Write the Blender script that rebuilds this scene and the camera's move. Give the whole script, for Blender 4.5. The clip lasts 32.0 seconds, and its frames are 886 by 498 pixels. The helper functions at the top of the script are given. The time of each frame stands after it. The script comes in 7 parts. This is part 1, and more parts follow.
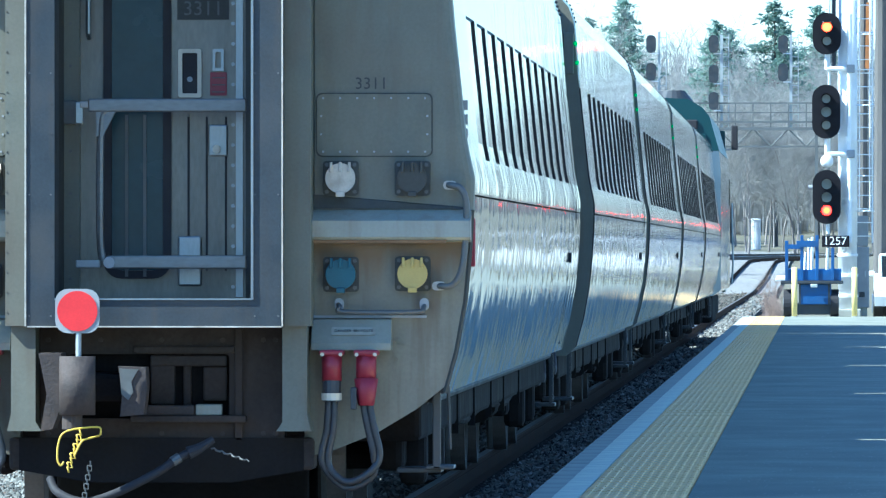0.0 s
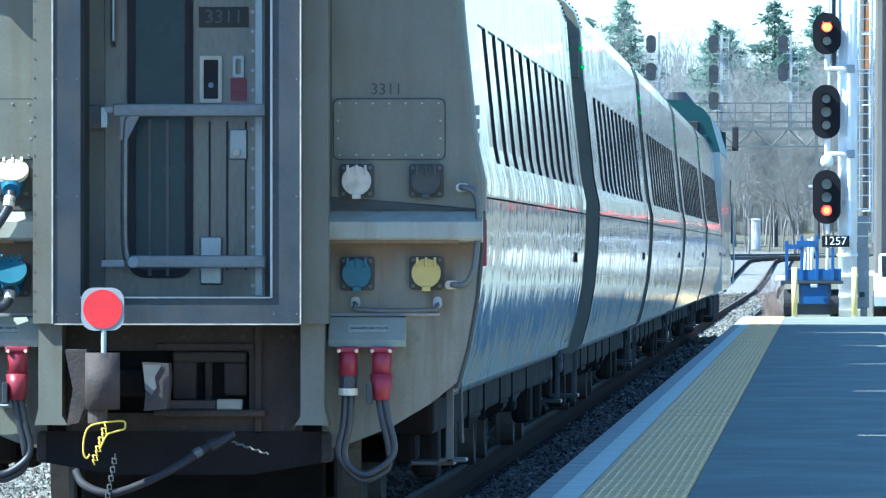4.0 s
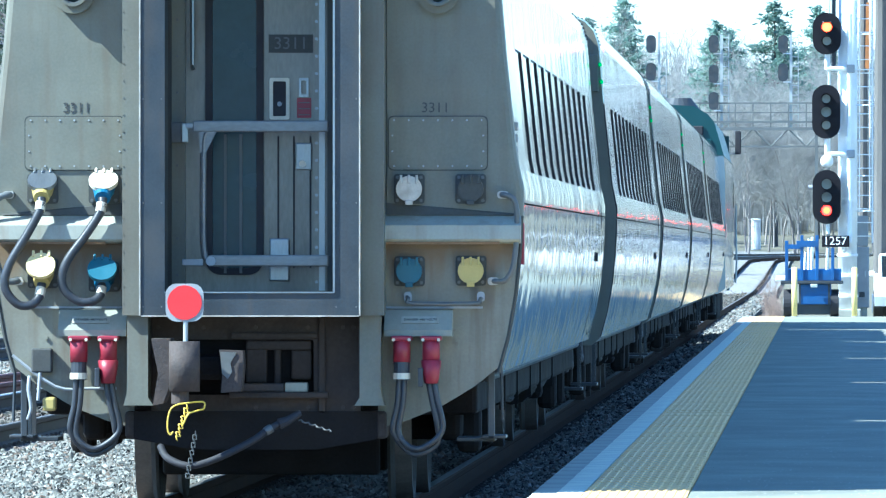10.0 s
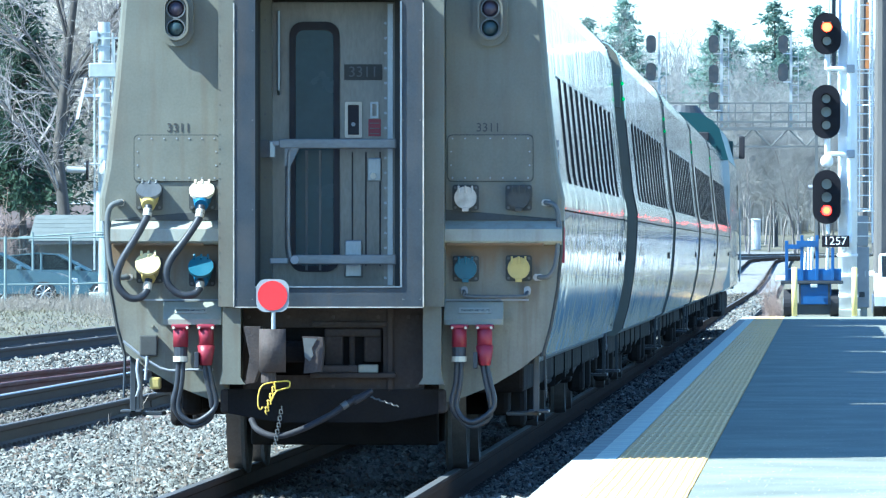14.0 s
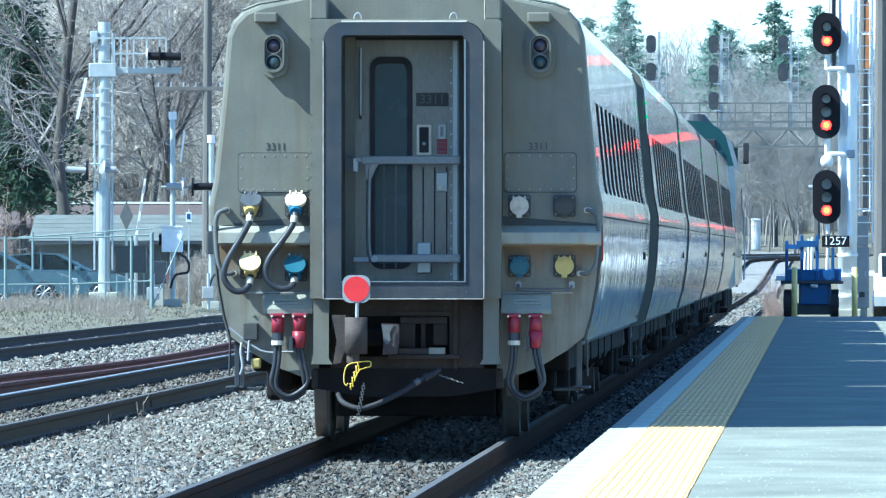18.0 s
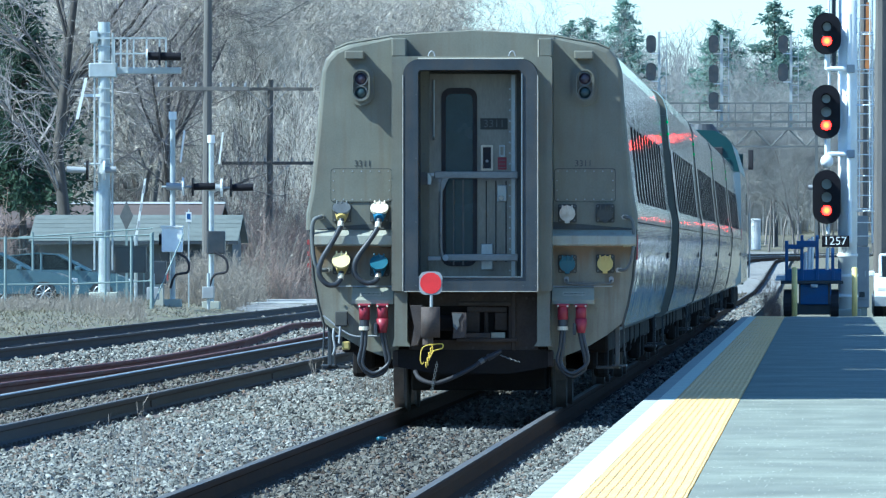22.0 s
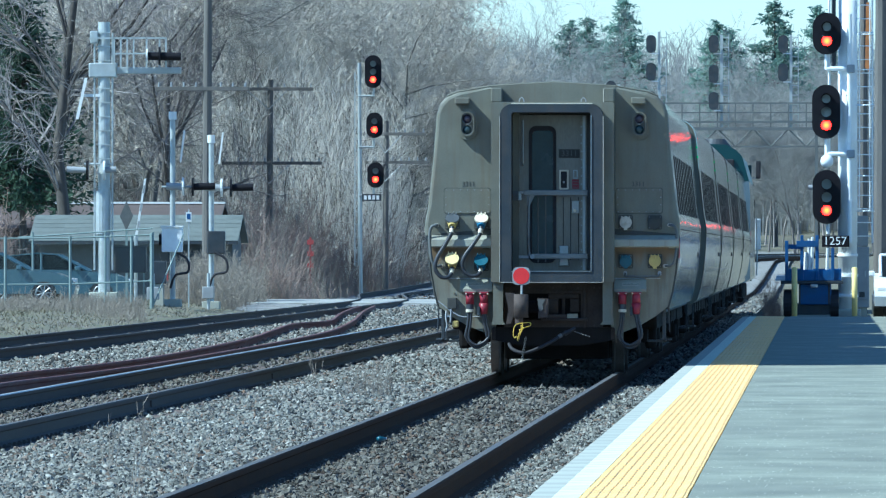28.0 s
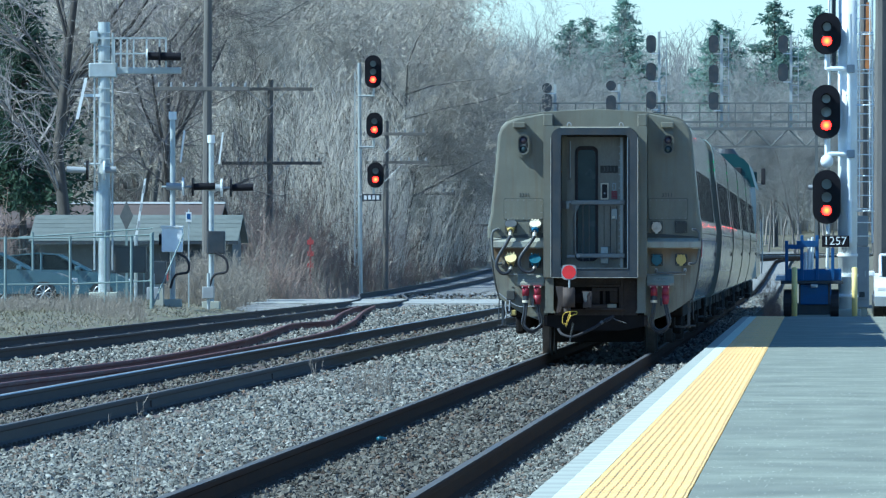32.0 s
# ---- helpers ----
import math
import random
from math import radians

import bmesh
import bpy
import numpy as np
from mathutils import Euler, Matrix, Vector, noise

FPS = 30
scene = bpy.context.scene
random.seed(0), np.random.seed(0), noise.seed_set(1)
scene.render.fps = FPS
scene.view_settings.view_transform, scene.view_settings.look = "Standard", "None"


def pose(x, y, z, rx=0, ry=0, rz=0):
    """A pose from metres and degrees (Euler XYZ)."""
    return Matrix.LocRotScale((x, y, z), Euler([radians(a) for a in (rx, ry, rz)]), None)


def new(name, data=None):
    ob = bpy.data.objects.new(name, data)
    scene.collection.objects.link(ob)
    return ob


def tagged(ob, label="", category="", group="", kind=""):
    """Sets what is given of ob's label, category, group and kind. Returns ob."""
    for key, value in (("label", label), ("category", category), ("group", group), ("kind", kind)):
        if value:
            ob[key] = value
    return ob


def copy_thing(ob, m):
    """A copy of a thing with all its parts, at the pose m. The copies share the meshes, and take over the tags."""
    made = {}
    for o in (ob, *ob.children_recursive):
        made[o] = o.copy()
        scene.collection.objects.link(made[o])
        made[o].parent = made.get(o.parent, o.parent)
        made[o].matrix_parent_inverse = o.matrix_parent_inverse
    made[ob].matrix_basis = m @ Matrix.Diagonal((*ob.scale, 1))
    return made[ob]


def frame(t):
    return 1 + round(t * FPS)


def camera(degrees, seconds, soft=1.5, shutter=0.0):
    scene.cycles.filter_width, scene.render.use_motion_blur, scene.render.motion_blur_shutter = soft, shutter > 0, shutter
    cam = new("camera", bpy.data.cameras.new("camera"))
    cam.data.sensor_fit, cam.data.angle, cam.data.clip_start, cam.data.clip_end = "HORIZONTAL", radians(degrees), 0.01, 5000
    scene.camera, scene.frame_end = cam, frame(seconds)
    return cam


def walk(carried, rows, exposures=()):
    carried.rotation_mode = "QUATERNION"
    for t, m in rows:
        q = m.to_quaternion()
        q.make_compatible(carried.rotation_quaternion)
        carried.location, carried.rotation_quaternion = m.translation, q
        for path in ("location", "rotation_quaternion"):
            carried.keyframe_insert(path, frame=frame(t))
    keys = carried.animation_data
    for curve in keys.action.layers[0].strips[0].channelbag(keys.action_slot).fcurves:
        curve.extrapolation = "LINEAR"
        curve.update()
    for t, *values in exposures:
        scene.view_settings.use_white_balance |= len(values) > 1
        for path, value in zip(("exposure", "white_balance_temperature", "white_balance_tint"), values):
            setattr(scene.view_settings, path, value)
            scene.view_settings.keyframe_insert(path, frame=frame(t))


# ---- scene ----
# A railway station: a train pulls away from a low platform. Rail tops lie at z = 0, tracks run along +Y.
cam = camera(4.70, 32.0, soft=1.25)
EYE = pose(0, 0, 1.49, 90.018, 0, 1.997)
walk(cam, [(0.0, EYE), (32.0, EYE)],
     exposures=[(0.0, 1.31, 4900, -4), (6.0, 1.45, 4900, -4), (9.0, 1.55, 4900, -4), (14.0, 1.56, 4900, -4), (18.0, 1.24, 4900, -4), (23.0, 0.80, 4850, -5), (28.0, 0.54, 4820, -6), (32.0, 0.48, 4820, -6)])

TRACK_X = -3.23          # centre line of the train's track
PLAT_Z = 0.115           # platform surface
REAR = [(0, 53.0), (1, 53.25), (2, 53.7), (3, 54.2), (4, 54.85), (5, 55.6), (6, 56.43), (7, 57.46), (8, 58.68), (9, 60.13), (10, 61.86), (12, 66.4), (14, 71.73), (16, 77.75),
        (18, 84.6), (20, 92.2), (22, 100.7), (24, 110.0), (26, 120.1), (28, 131.1), (30, 143.0), (32, 156.0)]

# ---- world and sun ----
world = bpy.data.worlds.new("world")
scene.world = world
world.use_nodes = True
wn = world.node_tree.nodes
sky = wn.new("ShaderNodeTexSky")
sky.sky_type, sky.sun_disc = "NISHITA", False
SUN = Vector((-0.92, -0.355, 1.0)).normalized()
sky.sun_elevation = math.asin(SUN.z)
sky.sun_rotation = math.atan2(SUN.x, SUN.y) % (2 * math.pi)
sky.air_density, sky.dust_density, sky.ozone_density = 1.0, 0.1, 2.0
wn["Background"].inputs["Strength"].default_value = 0.102
tint = wn.new("ShaderNodeMix")
tint.data_type, tint.blend_type = "RGBA", "MULTIPLY"
tint.inputs["Factor"].default_value, tint.inputs["B"].default_value = 1.0, (0.865, 0.95, 1.085, 1)     # clear, cool spring sky
world.node_tree.links.new(sky.outputs[0], tint.inputs["A"])
world.node_tree.links.new(tint.outputs["Result"], wn["Background"].inputs["Color"])
sun = new("sun", bpy.data.lights.new("sun", "SUN"))
sun.data.energy, sun.data.angle, sun.data.color = 5.4, radians(0.53), (1.0, 0.93, 0.79)
sun.matrix_world = Matrix.Translation((-60, 0, 60)) @ SUN.to_track_quat("Z", "Y").to_matrix().to_4x4()


# ---- materials ----
def links_of(m):
    return m.node_tree.nodes, m.node_tree.links


def mat(name, color, rough=0.7, metal=0.0, var=0.25, scale=6.0, fine=60.0, bump=0.15, stretch=(1, 1, 1), dirt=None, dirt_amount=0.4,
        dirt_scale=1.5, random_tint=0.0, spec=0.5, coat=0.0):
    """A surface with grain at two scales, blotches of dirt and fine relief."""
    m = bpy.data.materials.new(name)
    m.use_nodes = True
    n, l = links_of(m)
    b = n["Principled BSDF"]
    tc = n.new("ShaderNodeTexCoord")
    mp = n.new("ShaderNodeMapping")
    mp.inputs["Scale"].default_value = stretch
    l.new(tc.outputs["Object"], mp.inputs["Vector"])
    big, small = n.new("ShaderNodeTexNoise"), n.new("ShaderNodeTexNoise")
    big.inputs["Scale"].default_value, big.inputs["Detail"].default_value = scale, 5
    small.inputs["Scale"].default_value, small.inputs["Detail"].default_value = fine, 3
    l.new(mp.outputs[0], big.inputs["Vector"]), l.new(mp.outputs[0], small.inputs["Vector"])
    add = n.new("ShaderNodeMath")
    add.operation = "MULTIPLY_ADD"
    add.inputs[1].default_value = 0.45
    l.new(small.outputs["Fac"], add.inputs[0]), l.new(big.outputs["Fac"], add.inputs[2])
    rng = n.new("ShaderNodeMapRange")
    rng.inputs["From Min"].default_value, rng.inputs["From Max"].default_value = 0.42, 1.02
    rng.inputs["To Min"].default_value, rng.inputs["To Max"].default_value = 1 - var, 1 + var
    l.new(add.outputs[0], rng.inputs["Value"])
    hsv = n.new("ShaderNodeHueSaturation")
    hsv.inputs["Color"].default_value = (*color, 1)
    last = rng.outputs[0]
    if random_tint:
        info, r2, mul = n.new("ShaderNodeObjectInfo"), n.new("ShaderNodeMapRange"), n.new("ShaderNodeMath")
        r2.inputs["To Min"].default_value, r2.inputs["To Max"].default_value = 1 - random_tint, 1 + random_tint
        mul.operation = "MULTIPLY"
        l.new(info.outputs["Random"], r2.inputs["Value"])
        l.new(last, mul.inputs[0]), l.new(r2.outputs[0], mul.inputs[1])
        last = mul.outputs[0]
    l.new(last, hsv.inputs["Value"])
    col = hsv.outputs[0]
    if dirt:
        dn, dr, mix = n.new("ShaderNodeTexNoise"), n.new("ShaderNodeMapRange"), n.new("ShaderNodeMix")
        dn.inputs["Scale"].default_value, dn.inputs["Detail"].default_value = dirt_scale, 8
        dr.inputs["From Min"].default_value, dr.inputs["From Max"].default_value = 0.45, 0.68
        dr.inputs["To Max"].default_value = dirt_amount
        mix.data_type = "RGBA"
        mix.inputs["B"].default_value = (*dirt, 1)
        l.new(mp.outputs[0], dn.inputs["Vector"]), l.new(dn.outputs["Fac"], dr.inputs["Value"])
        l.new(dr.outputs[0], mix.inputs["Factor"]), l.new(col, mix.inputs["A"])
        col = mix.outputs["Result"]
    l.new(col, b.inputs["Base Color"])
    rr = n.new("ShaderNodeMapRange")
    rr.inputs["From Min"].default_value, rr.inputs["From Max"].default_value = 0.3, 0.7
    rr.inputs["To Min"].default_value, rr.inputs["To Max"].default_value = max(0.02, rough * 0.8), min(1, rough * 1.2)
    l.new(big.outputs["Fac"], rr.inputs["Value"]), l.new(rr.outputs[0], b.inputs["Roughness"])
    b.inputs["Metallic"].default_value = metal
    b.inputs["Specular IOR Level"].default_value = spec
    b.inputs["Coat Weight"].default_value = coat
    if bump:
        bp = n.new("ShaderNodeBump")
        bp.inputs["Strength"].default_value, bp.inputs["Distance"].default_value = bump, 0.01
        l.new(add.outputs[0], bp.inputs["Height"]), l.new(bp.outputs[0], b.inputs["Normal"])
    return m


def glow(name, color, strength, core=None):
    """A lit lens: hottest in its middle."""
    m = bpy.data.materials.new(name)
    m.use_nodes = True
    n, l = links_of(m)
    b = n["Principled BSDF"]
    b.inputs["Base Color"].default_value = (*[c * 0.08 for c in color], 1)
    b.inputs["Roughness"].default_value = 0.3
    b.inputs["Specular IOR Level"].default_value = 0.2
    b.inputs["Emission Strength"].default_value = strength
    b.inputs["Emission Color"].default_value = (*color, 1)
    if core:
        tc, gr, mp, mix = n.new("ShaderNodeTexCoord"), n.new("ShaderNodeTexGradient"), n.new("ShaderNodeMapping"), n.new("ShaderNodeMix")
        gr.gradient_type = "SPHERICAL"
        mp.inputs["Scale"].default_value = (11.5, 11.5, 11.5)
        mix.data_type = "RGBA"
        mix.inputs["A"].default_value, mix.inputs["B"].default_value = (*color, 1), (*core, 1)
        l.new(tc.outputs["Object"], mp.inputs[0]), l.new(mp.outputs[0], gr.inputs[0])
        l.new(gr.outputs["Fac"], mix.inputs["Factor"]), l.new(mix.outputs["Result"], b.inputs["Emission Color"])
    return m


def glass(name, color, rough=0.04):
    m = bpy.data.materials.new(name)
    m.use_nodes = True
    b = m.node_tree.nodes["Principled BSDF"]
    b.inputs["Base Color"].default_value = (*color, 1)
    b.inputs["Roughness"].default_value = rough
    b.inputs["IOR"].default_value = 1.5
    return m


def car_paint(name, color, wave=1.0, rough=0.012, var=0.12):
    """Glossy car-side paint: slightly wavy sheet metal, with dirt streaked downwards."""
    m = mat(name, color, rough, 0.05, var, 5.0, 30, 0, stretch=(1.0, 1.3, 0.10), dirt=(0.17, 0.18, 0.18), dirt_amount=var * 2, dirt_scale=3)
    n, l = links_of(m)
    tc, b = n.new("ShaderNodeTexCoord"), n["Principled BSDF"]
    normal = None
    for stretch, depth, detail in (((0.8, 1.5, 2.4), 0.0085, 1.5), ((0.4, 0.35, 0.8), 0.012, 0.0)):      # short ripples, long waves
        mp, w, bp = n.new("ShaderNodeMapping"), n.new("ShaderNodeTexNoise"), n.new("ShaderNodeBump")
        mp.inputs["Scale"].default_value = stretch
        w.inputs["Scale"].default_value, w.inputs["Detail"].default_value = 1.0, detail
        bp.inputs["Strength"].default_value, bp.inputs["Distance"].default_value = 1.0, depth * wave
        l.new(tc.outputs["Object"], mp.inputs[0]), l.new(mp.outputs[0], w.inputs["Vector"]), l.new(w.outputs["Fac"], bp.inputs["Height"])
        if normal:
            l.new(normal, bp.inputs["Normal"])
        normal = bp.outputs[0]
    l.new(normal, b.inputs["Normal"])
    return m


OLIVE = mat("olive_end_paint", (0.154, 0.153, 0.121), 0.55, 0, 0.2, 3.0, 60, 0.12, dirt=(0.13, 0.10, 0.07), dirt_amount=0.35, dirt_scale=2.2)
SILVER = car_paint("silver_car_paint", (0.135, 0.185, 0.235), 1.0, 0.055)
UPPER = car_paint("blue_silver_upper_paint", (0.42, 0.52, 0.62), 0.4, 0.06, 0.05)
BELT = car_paint("rippled_belt_paint", (0.15, 0.19, 0.235), 1.3, 0.085)
ROOFM = car_paint("car_roof_paint", (0.44, 0.53, 0.62), 0.4, 0.05, 0.05)
# sky reflection on upper sides and roof dimmed and blued by edge tint
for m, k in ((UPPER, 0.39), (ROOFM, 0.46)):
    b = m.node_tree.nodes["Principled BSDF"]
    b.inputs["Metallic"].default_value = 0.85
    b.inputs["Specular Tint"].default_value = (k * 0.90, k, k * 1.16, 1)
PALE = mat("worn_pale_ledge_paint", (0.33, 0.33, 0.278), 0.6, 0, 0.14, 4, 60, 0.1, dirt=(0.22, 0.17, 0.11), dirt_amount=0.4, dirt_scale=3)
# shelf olive raised in its colour to carry the sun on its slope
SUNSHELF = mat("pale_olive_shelf_paint", (0.265, 0.265, 0.215), 0.55, 0, 0.15, 4, 60, 0.1, dirt=(0.16, 0.13, 0.09), dirt_amount=0.35, dirt_scale=3)
RUSTY = mat("rust_brown_edge", (0.20, 0.12, 0.06), 0.85, 0, 0.35, 6, 60, 0.2)


def streaks(m, color, amount):
    """Runs of grime down a painted surface."""
    n, l = links_of(m)
    b = n["Principled BSDF"]
    src = b.inputs["Base Color"].links[0].from_socket
    tc, mp, ns, rg, mix = n.new("ShaderNodeTexCoord"), n.new("ShaderNodeMapping"), n.new("ShaderNodeTexNoise"), n.new("ShaderNodeMapRange"), n.new("ShaderNodeMix")
    mp.inputs["Scale"].default_value = (9.0, 9.0, 0.9)
    ns.inputs["Scale"].default_value, ns.inputs["Detail"].default_value = 1.6, 6
    rg.inputs["From Min"].default_value, rg.inputs["From Max"].default_value, rg.inputs["To Max"].default_value = 0.50, 0.72, amount
    mix.data_type = "RGBA"
    mix.inputs["B"].default_value = (*color, 1)
    l.new(tc.outputs["Object"], mp.inputs[0]), l.new(mp.outputs[0], ns.inputs["Vector"]), l.new(ns.outputs["Fac"], rg.inputs["Value"])
    l.new(rg.outputs[0], mix.inputs["Factor"]), l.new(src, mix.inputs["A"]), l.new(mix.outputs["Result"], b.inputs["Base Color"])


def leafy(m, share):
    """Lets light through thin needles."""
    n, l = links_of(m)
    b, out, tr, mix = n["Principled BSDF"], n["Material Output"], n.new("ShaderNodeBsdfTranslucent"), n.new("ShaderNodeMixShader")
    mix.inputs[0].default_value = share
    l.new(b.inputs["Base Color"].links[0].from_socket, tr.inputs["Color"])
    l.new(b.outputs[0], mix.inputs[1]), l.new(tr.outputs[0], mix.inputs[2]), l.new(mix.outputs[0], out.inputs["Surface"])


streaks(OLIVE, (0.125, 0.092, 0.060), 0.36)
OLIVE_LOW = mat("rust_stained_olive_paint", (0.200, 0.193, 0.152), 0.55, 0, 0.2, 3.0, 60, 0.12, dirt=(0.13, 0.10, 0.07), dirt_amount=0.35, dirt_scale=2.2)


def rust_band(m, z0, z1, color, amount):
    """Rust washed down in a ragged band from a seam."""
    n, l = links_of(m)
    b = n["Principled BSDF"]
    src = b.inputs["Base Color"].links[0].from_socket
    tc, sep, ns, add, rg, mix = (n.new("ShaderNode" + k) for k in ("TexCoord", "SeparateXYZ", "TexNoise", "Math", "MapRange", "Mix"))
    mp = n.new("ShaderNodeMapping")
    mp.inputs["Scale"].default_value = (7, 7, 1.2)
    ns.inputs["Scale"].default_value, ns.inputs["Detail"].default_value = 1.5, 5
    add.operation = "MULTIPLY_ADD"
    add.inputs[1].default_value = 0.35
    rg.inputs["From Min"].default_value, rg.inputs["From Max"].default_value, rg.inputs["To Max"].default_value = z0 + 0.17, z1 + 0.17, amount
    mix.data_type = "RGBA"
    mix.inputs["B"].default_value = (*color, 1)
    l.new(tc.outputs["Object"], sep.inputs[0]), l.new(tc.outputs["Object"], mp.inputs[0]), l.new(mp.outputs[0], ns.inputs["Vector"])
    l.new(ns.outputs["Fac"], add.inputs[0]), l.new(sep.outputs["Z"], add.inputs[2]), l.new(add.outputs[0], rg.inputs["Value"])
    l.new(rg.outputs[0], mix.inputs["Factor"]), l.new(src, mix.inputs["A"]), l.new(mix.outputs["Result"], b.inputs["Base Color"])


streaks(OLIVE_LOW, (0.115, 0.078, 0.048), 0.6)
rust_band(OLIVE_LOW, 1.33, 1.48, (0.165, 0.10, 0.045), 0.85)
streaks(PALE, (0.20, 0.15, 0.10), 0.45)
SLATE = mat("slate_gangway_steel", (0.037, 0.045, 0.055), 0.5, 0.25, 0.28, 4, 80, 0.12, dirt=(0.088, 0.078, 0.070), dirt_amount=0.45, dirt_scale=2.5)
streaks(SLATE, (0.075, 0.058, 0.045), 0.35)
STEEL = mat("brushed_steel", (0.29, 0.31, 0.325), 0.36, 0.85, 0.18, 8, 90, 0.06, stretch=(1, 1, 0.3), dirt=(0.2, 0.18, 0.16), dirt_amount=0.3)
DOORM = mat("door_stainless_panel", (0.20, 0.19, 0.165), 0.42, 0.4, 0.3, 2.5, 60, 0.08, stretch=(1, 1, 0.3), dirt=(0.085, 0.07, 0.055), dirt_amount=0.75, dirt_scale=2)
BLACK = mat("black_rubber", (0.024, 0.022, 0.026), 0.75, 0, 0.3, 10, 80, 0.15)
GRIME = mat("brown_grimy_steel", (0.056, 0.045, 0.040), 0.8, 0, 0.4, 4, 50, 0.3, dirt=(0.09, 0.06, 0.04), dirt_amount=0.5, spec=0.15)
UNDER = mat("grimy_underframe", (0.018, 0.016, 0.016), 0.85, 0, 0.4, 4, 50, 0.3, dirt=(0.03, 0.024, 0.018), dirt_amount=0.6, spec=0.08)
COUPLER = mat("coupler_cast_steel", (0.060, 0.046, 0.041), 0.75, 0.1, 0.45, 9, 60, 0.5, dirt=(0.10, 0.065, 0.045), dirt_amount=0.5, dirt_scale=6)
ORANGE = mat("orange_weathered_paint", (0.42, 0.17, 0.05), 0.7, 0, 0.3, 6, 60, 0.1, dirt=(0.2, 0.1, 0.05), dirt_amount=0.5)
GREYP = mat("grey_paint", (0.30, 0.31, 0.32), 0.5, 0, 0.15, 4, 60, 0.08)
GALV = mat("galvanised_steel", (0.45, 0.48, 0.48), 0.45, 0.35, 0.14, 5, 60, 0.08, dirt=(0.35, 0.33, 0.3), dirt_amount=0.4)
WHITE = mat("white_paint", (0.78, 0.79, 0.78), 0.5, 0, 0.08, 4, 60, 0.05, dirt=(0.5, 0.48, 0.44), dirt_amount=0.35)
SIGWHITE = mat("bright_white_mast_paint", (0.86, 0.87, 0.85), 0.6, 0, 0.05, 4, 60, 0.04, dirt=(0.66, 0.65, 0.62), dirt_amount=0.3)
EDGEWHITE = mat("worn_white_edge_paint", (0.70, 0.71, 0.56), 0.6, 0, 0.12, 3, 60, 0.06, dirt=(0.36, 0.38, 0.34), dirt_amount=0.5, dirt_scale=2.5)
REDP = mat("red_plastic", (0.24, 0.018, 0.038), 0.42, 0, 0.15, 8, 80, 0.05, dirt=(0.2, 0.03, 0.03), dirt_amount=0.4)
REDDISC = mat("red_reflective_disc", (0.62, 0.024, 0.028), 0.55, 0, 0.16, 8, 90, 0.03)
YELLOWP = mat("yellow_paint", (0.72, 0.50, 0.06), 0.5, 0, 0.12, 5, 60, 0.06, dirt=(0.3, 0.22, 0.08), dirt_amount=0.3)
YELCAP = mat("yellow_socket_cap", (0.47, 0.36, 0.11), 0.45, 0, 0.12, 9, 80, 0.05)
BOLLARDM = mat("faded_yellow_bollard_paint", (0.80, 0.64, 0.24), 0.55, 0, 0.12, 5, 60, 0.06, dirt=(0.5, 0.42, 0.25), dirt_amount=0.4)
# paler yellow than the other socket caps
CREAMCAP = mat("sun_bleached_yellow_cap", (0.72, 0.58, 0.27), 0.5, 0, 0.12, 9, 80, 0.05)
BLUECAP = mat("blue_socket_cap", (0.02, 0.095, 0.135), 0.4, 0, 0.15, 9, 80, 0.05)
GREYCAP = mat("bare_metal_cap", (0.50, 0.46, 0.40), 0.45, 0.3, 0.2, 12, 90, 0.06, dirt=(0.25, 0.2, 0.15), dirt_amount=0.5, dirt_scale=14)
WHITECAP = mat("cream_socket_cap", (0.62, 0.56, 0.44), 0.5, 0, 0.1, 9, 80, 0.05)
CABLE = mat("dark_jumper_cable", (0.036, 0.038, 0.045), 0.42, 0, 0.2, 20, 90, 0.1)
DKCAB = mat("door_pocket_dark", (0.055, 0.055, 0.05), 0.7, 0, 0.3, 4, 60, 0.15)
# vestibule olive darkened to carry the deep shade between coaches
OLIVE_SHADED = mat("dark_vestibule_paint", (0.062, 0.064, 0.050), 0.6, 0, 0.25, 3, 60, 0.1, dirt=(0.03, 0.028, 0.025), dirt_amount=0.6)
LOCOGREY = mat("dull_locomotive_grey", (0.12, 0.13, 0.13), 0.8, 0, 0.15, 3, 40, 0.05, dirt=(0.09, 0.085, 0.08), dirt_amount=0.5)
TEAL = mat("teal_locomotive_paint", (0.006, 0.043, 0.048), 0.45, 0, 0.12, 2, 40, 0.05)
WINDOW = glass("tinted_window_glass", (0.012, 0.016, 0.02))
DOORGLASS = mat("teal_door_glass", (0.022, 0.05, 0.062), 0.25, 0, 0.25, 3, 30, 0, spec=0.3, dirt=(0.05, 0.07, 0.075), dirt_amount=0.5)
LENSDARK = glass("unlit_lens_glass", (0.34, 0.38, 0.38), 0.3)
MARKERLENS = glass("purple_marker_lens", (0.055, 0.042, 0.058), 0.32)
MARKERTEAL = glass("teal_marker_lens", (0.034, 0.055, 0.058), 0.32)
SIGBLACK = mat("signal_black_paint", (0.010, 0.009, 0.012), 0.6, 0, 0.2, 5, 60, 0.05, spec=0.2)
RED_ON = glow("lit_red_lens", (1.0, 0.0012, 0.0001), 15.0, (1.0, 0.05, 0.0003))
YEL_ON = glow("lit_amber_lens", (1.0, 0.009, 0.0001), 16.0, (1.0, 0.13, 0.0008))
GRN_ON = glow("lit_green_lens", (0.002, 0.42, 0.03), 10.0, (0.04, 0.7, 0.10))
GRN_CAR = glow("lit_green_indicator", (0.01, 0.6, 0.12), 0.45)
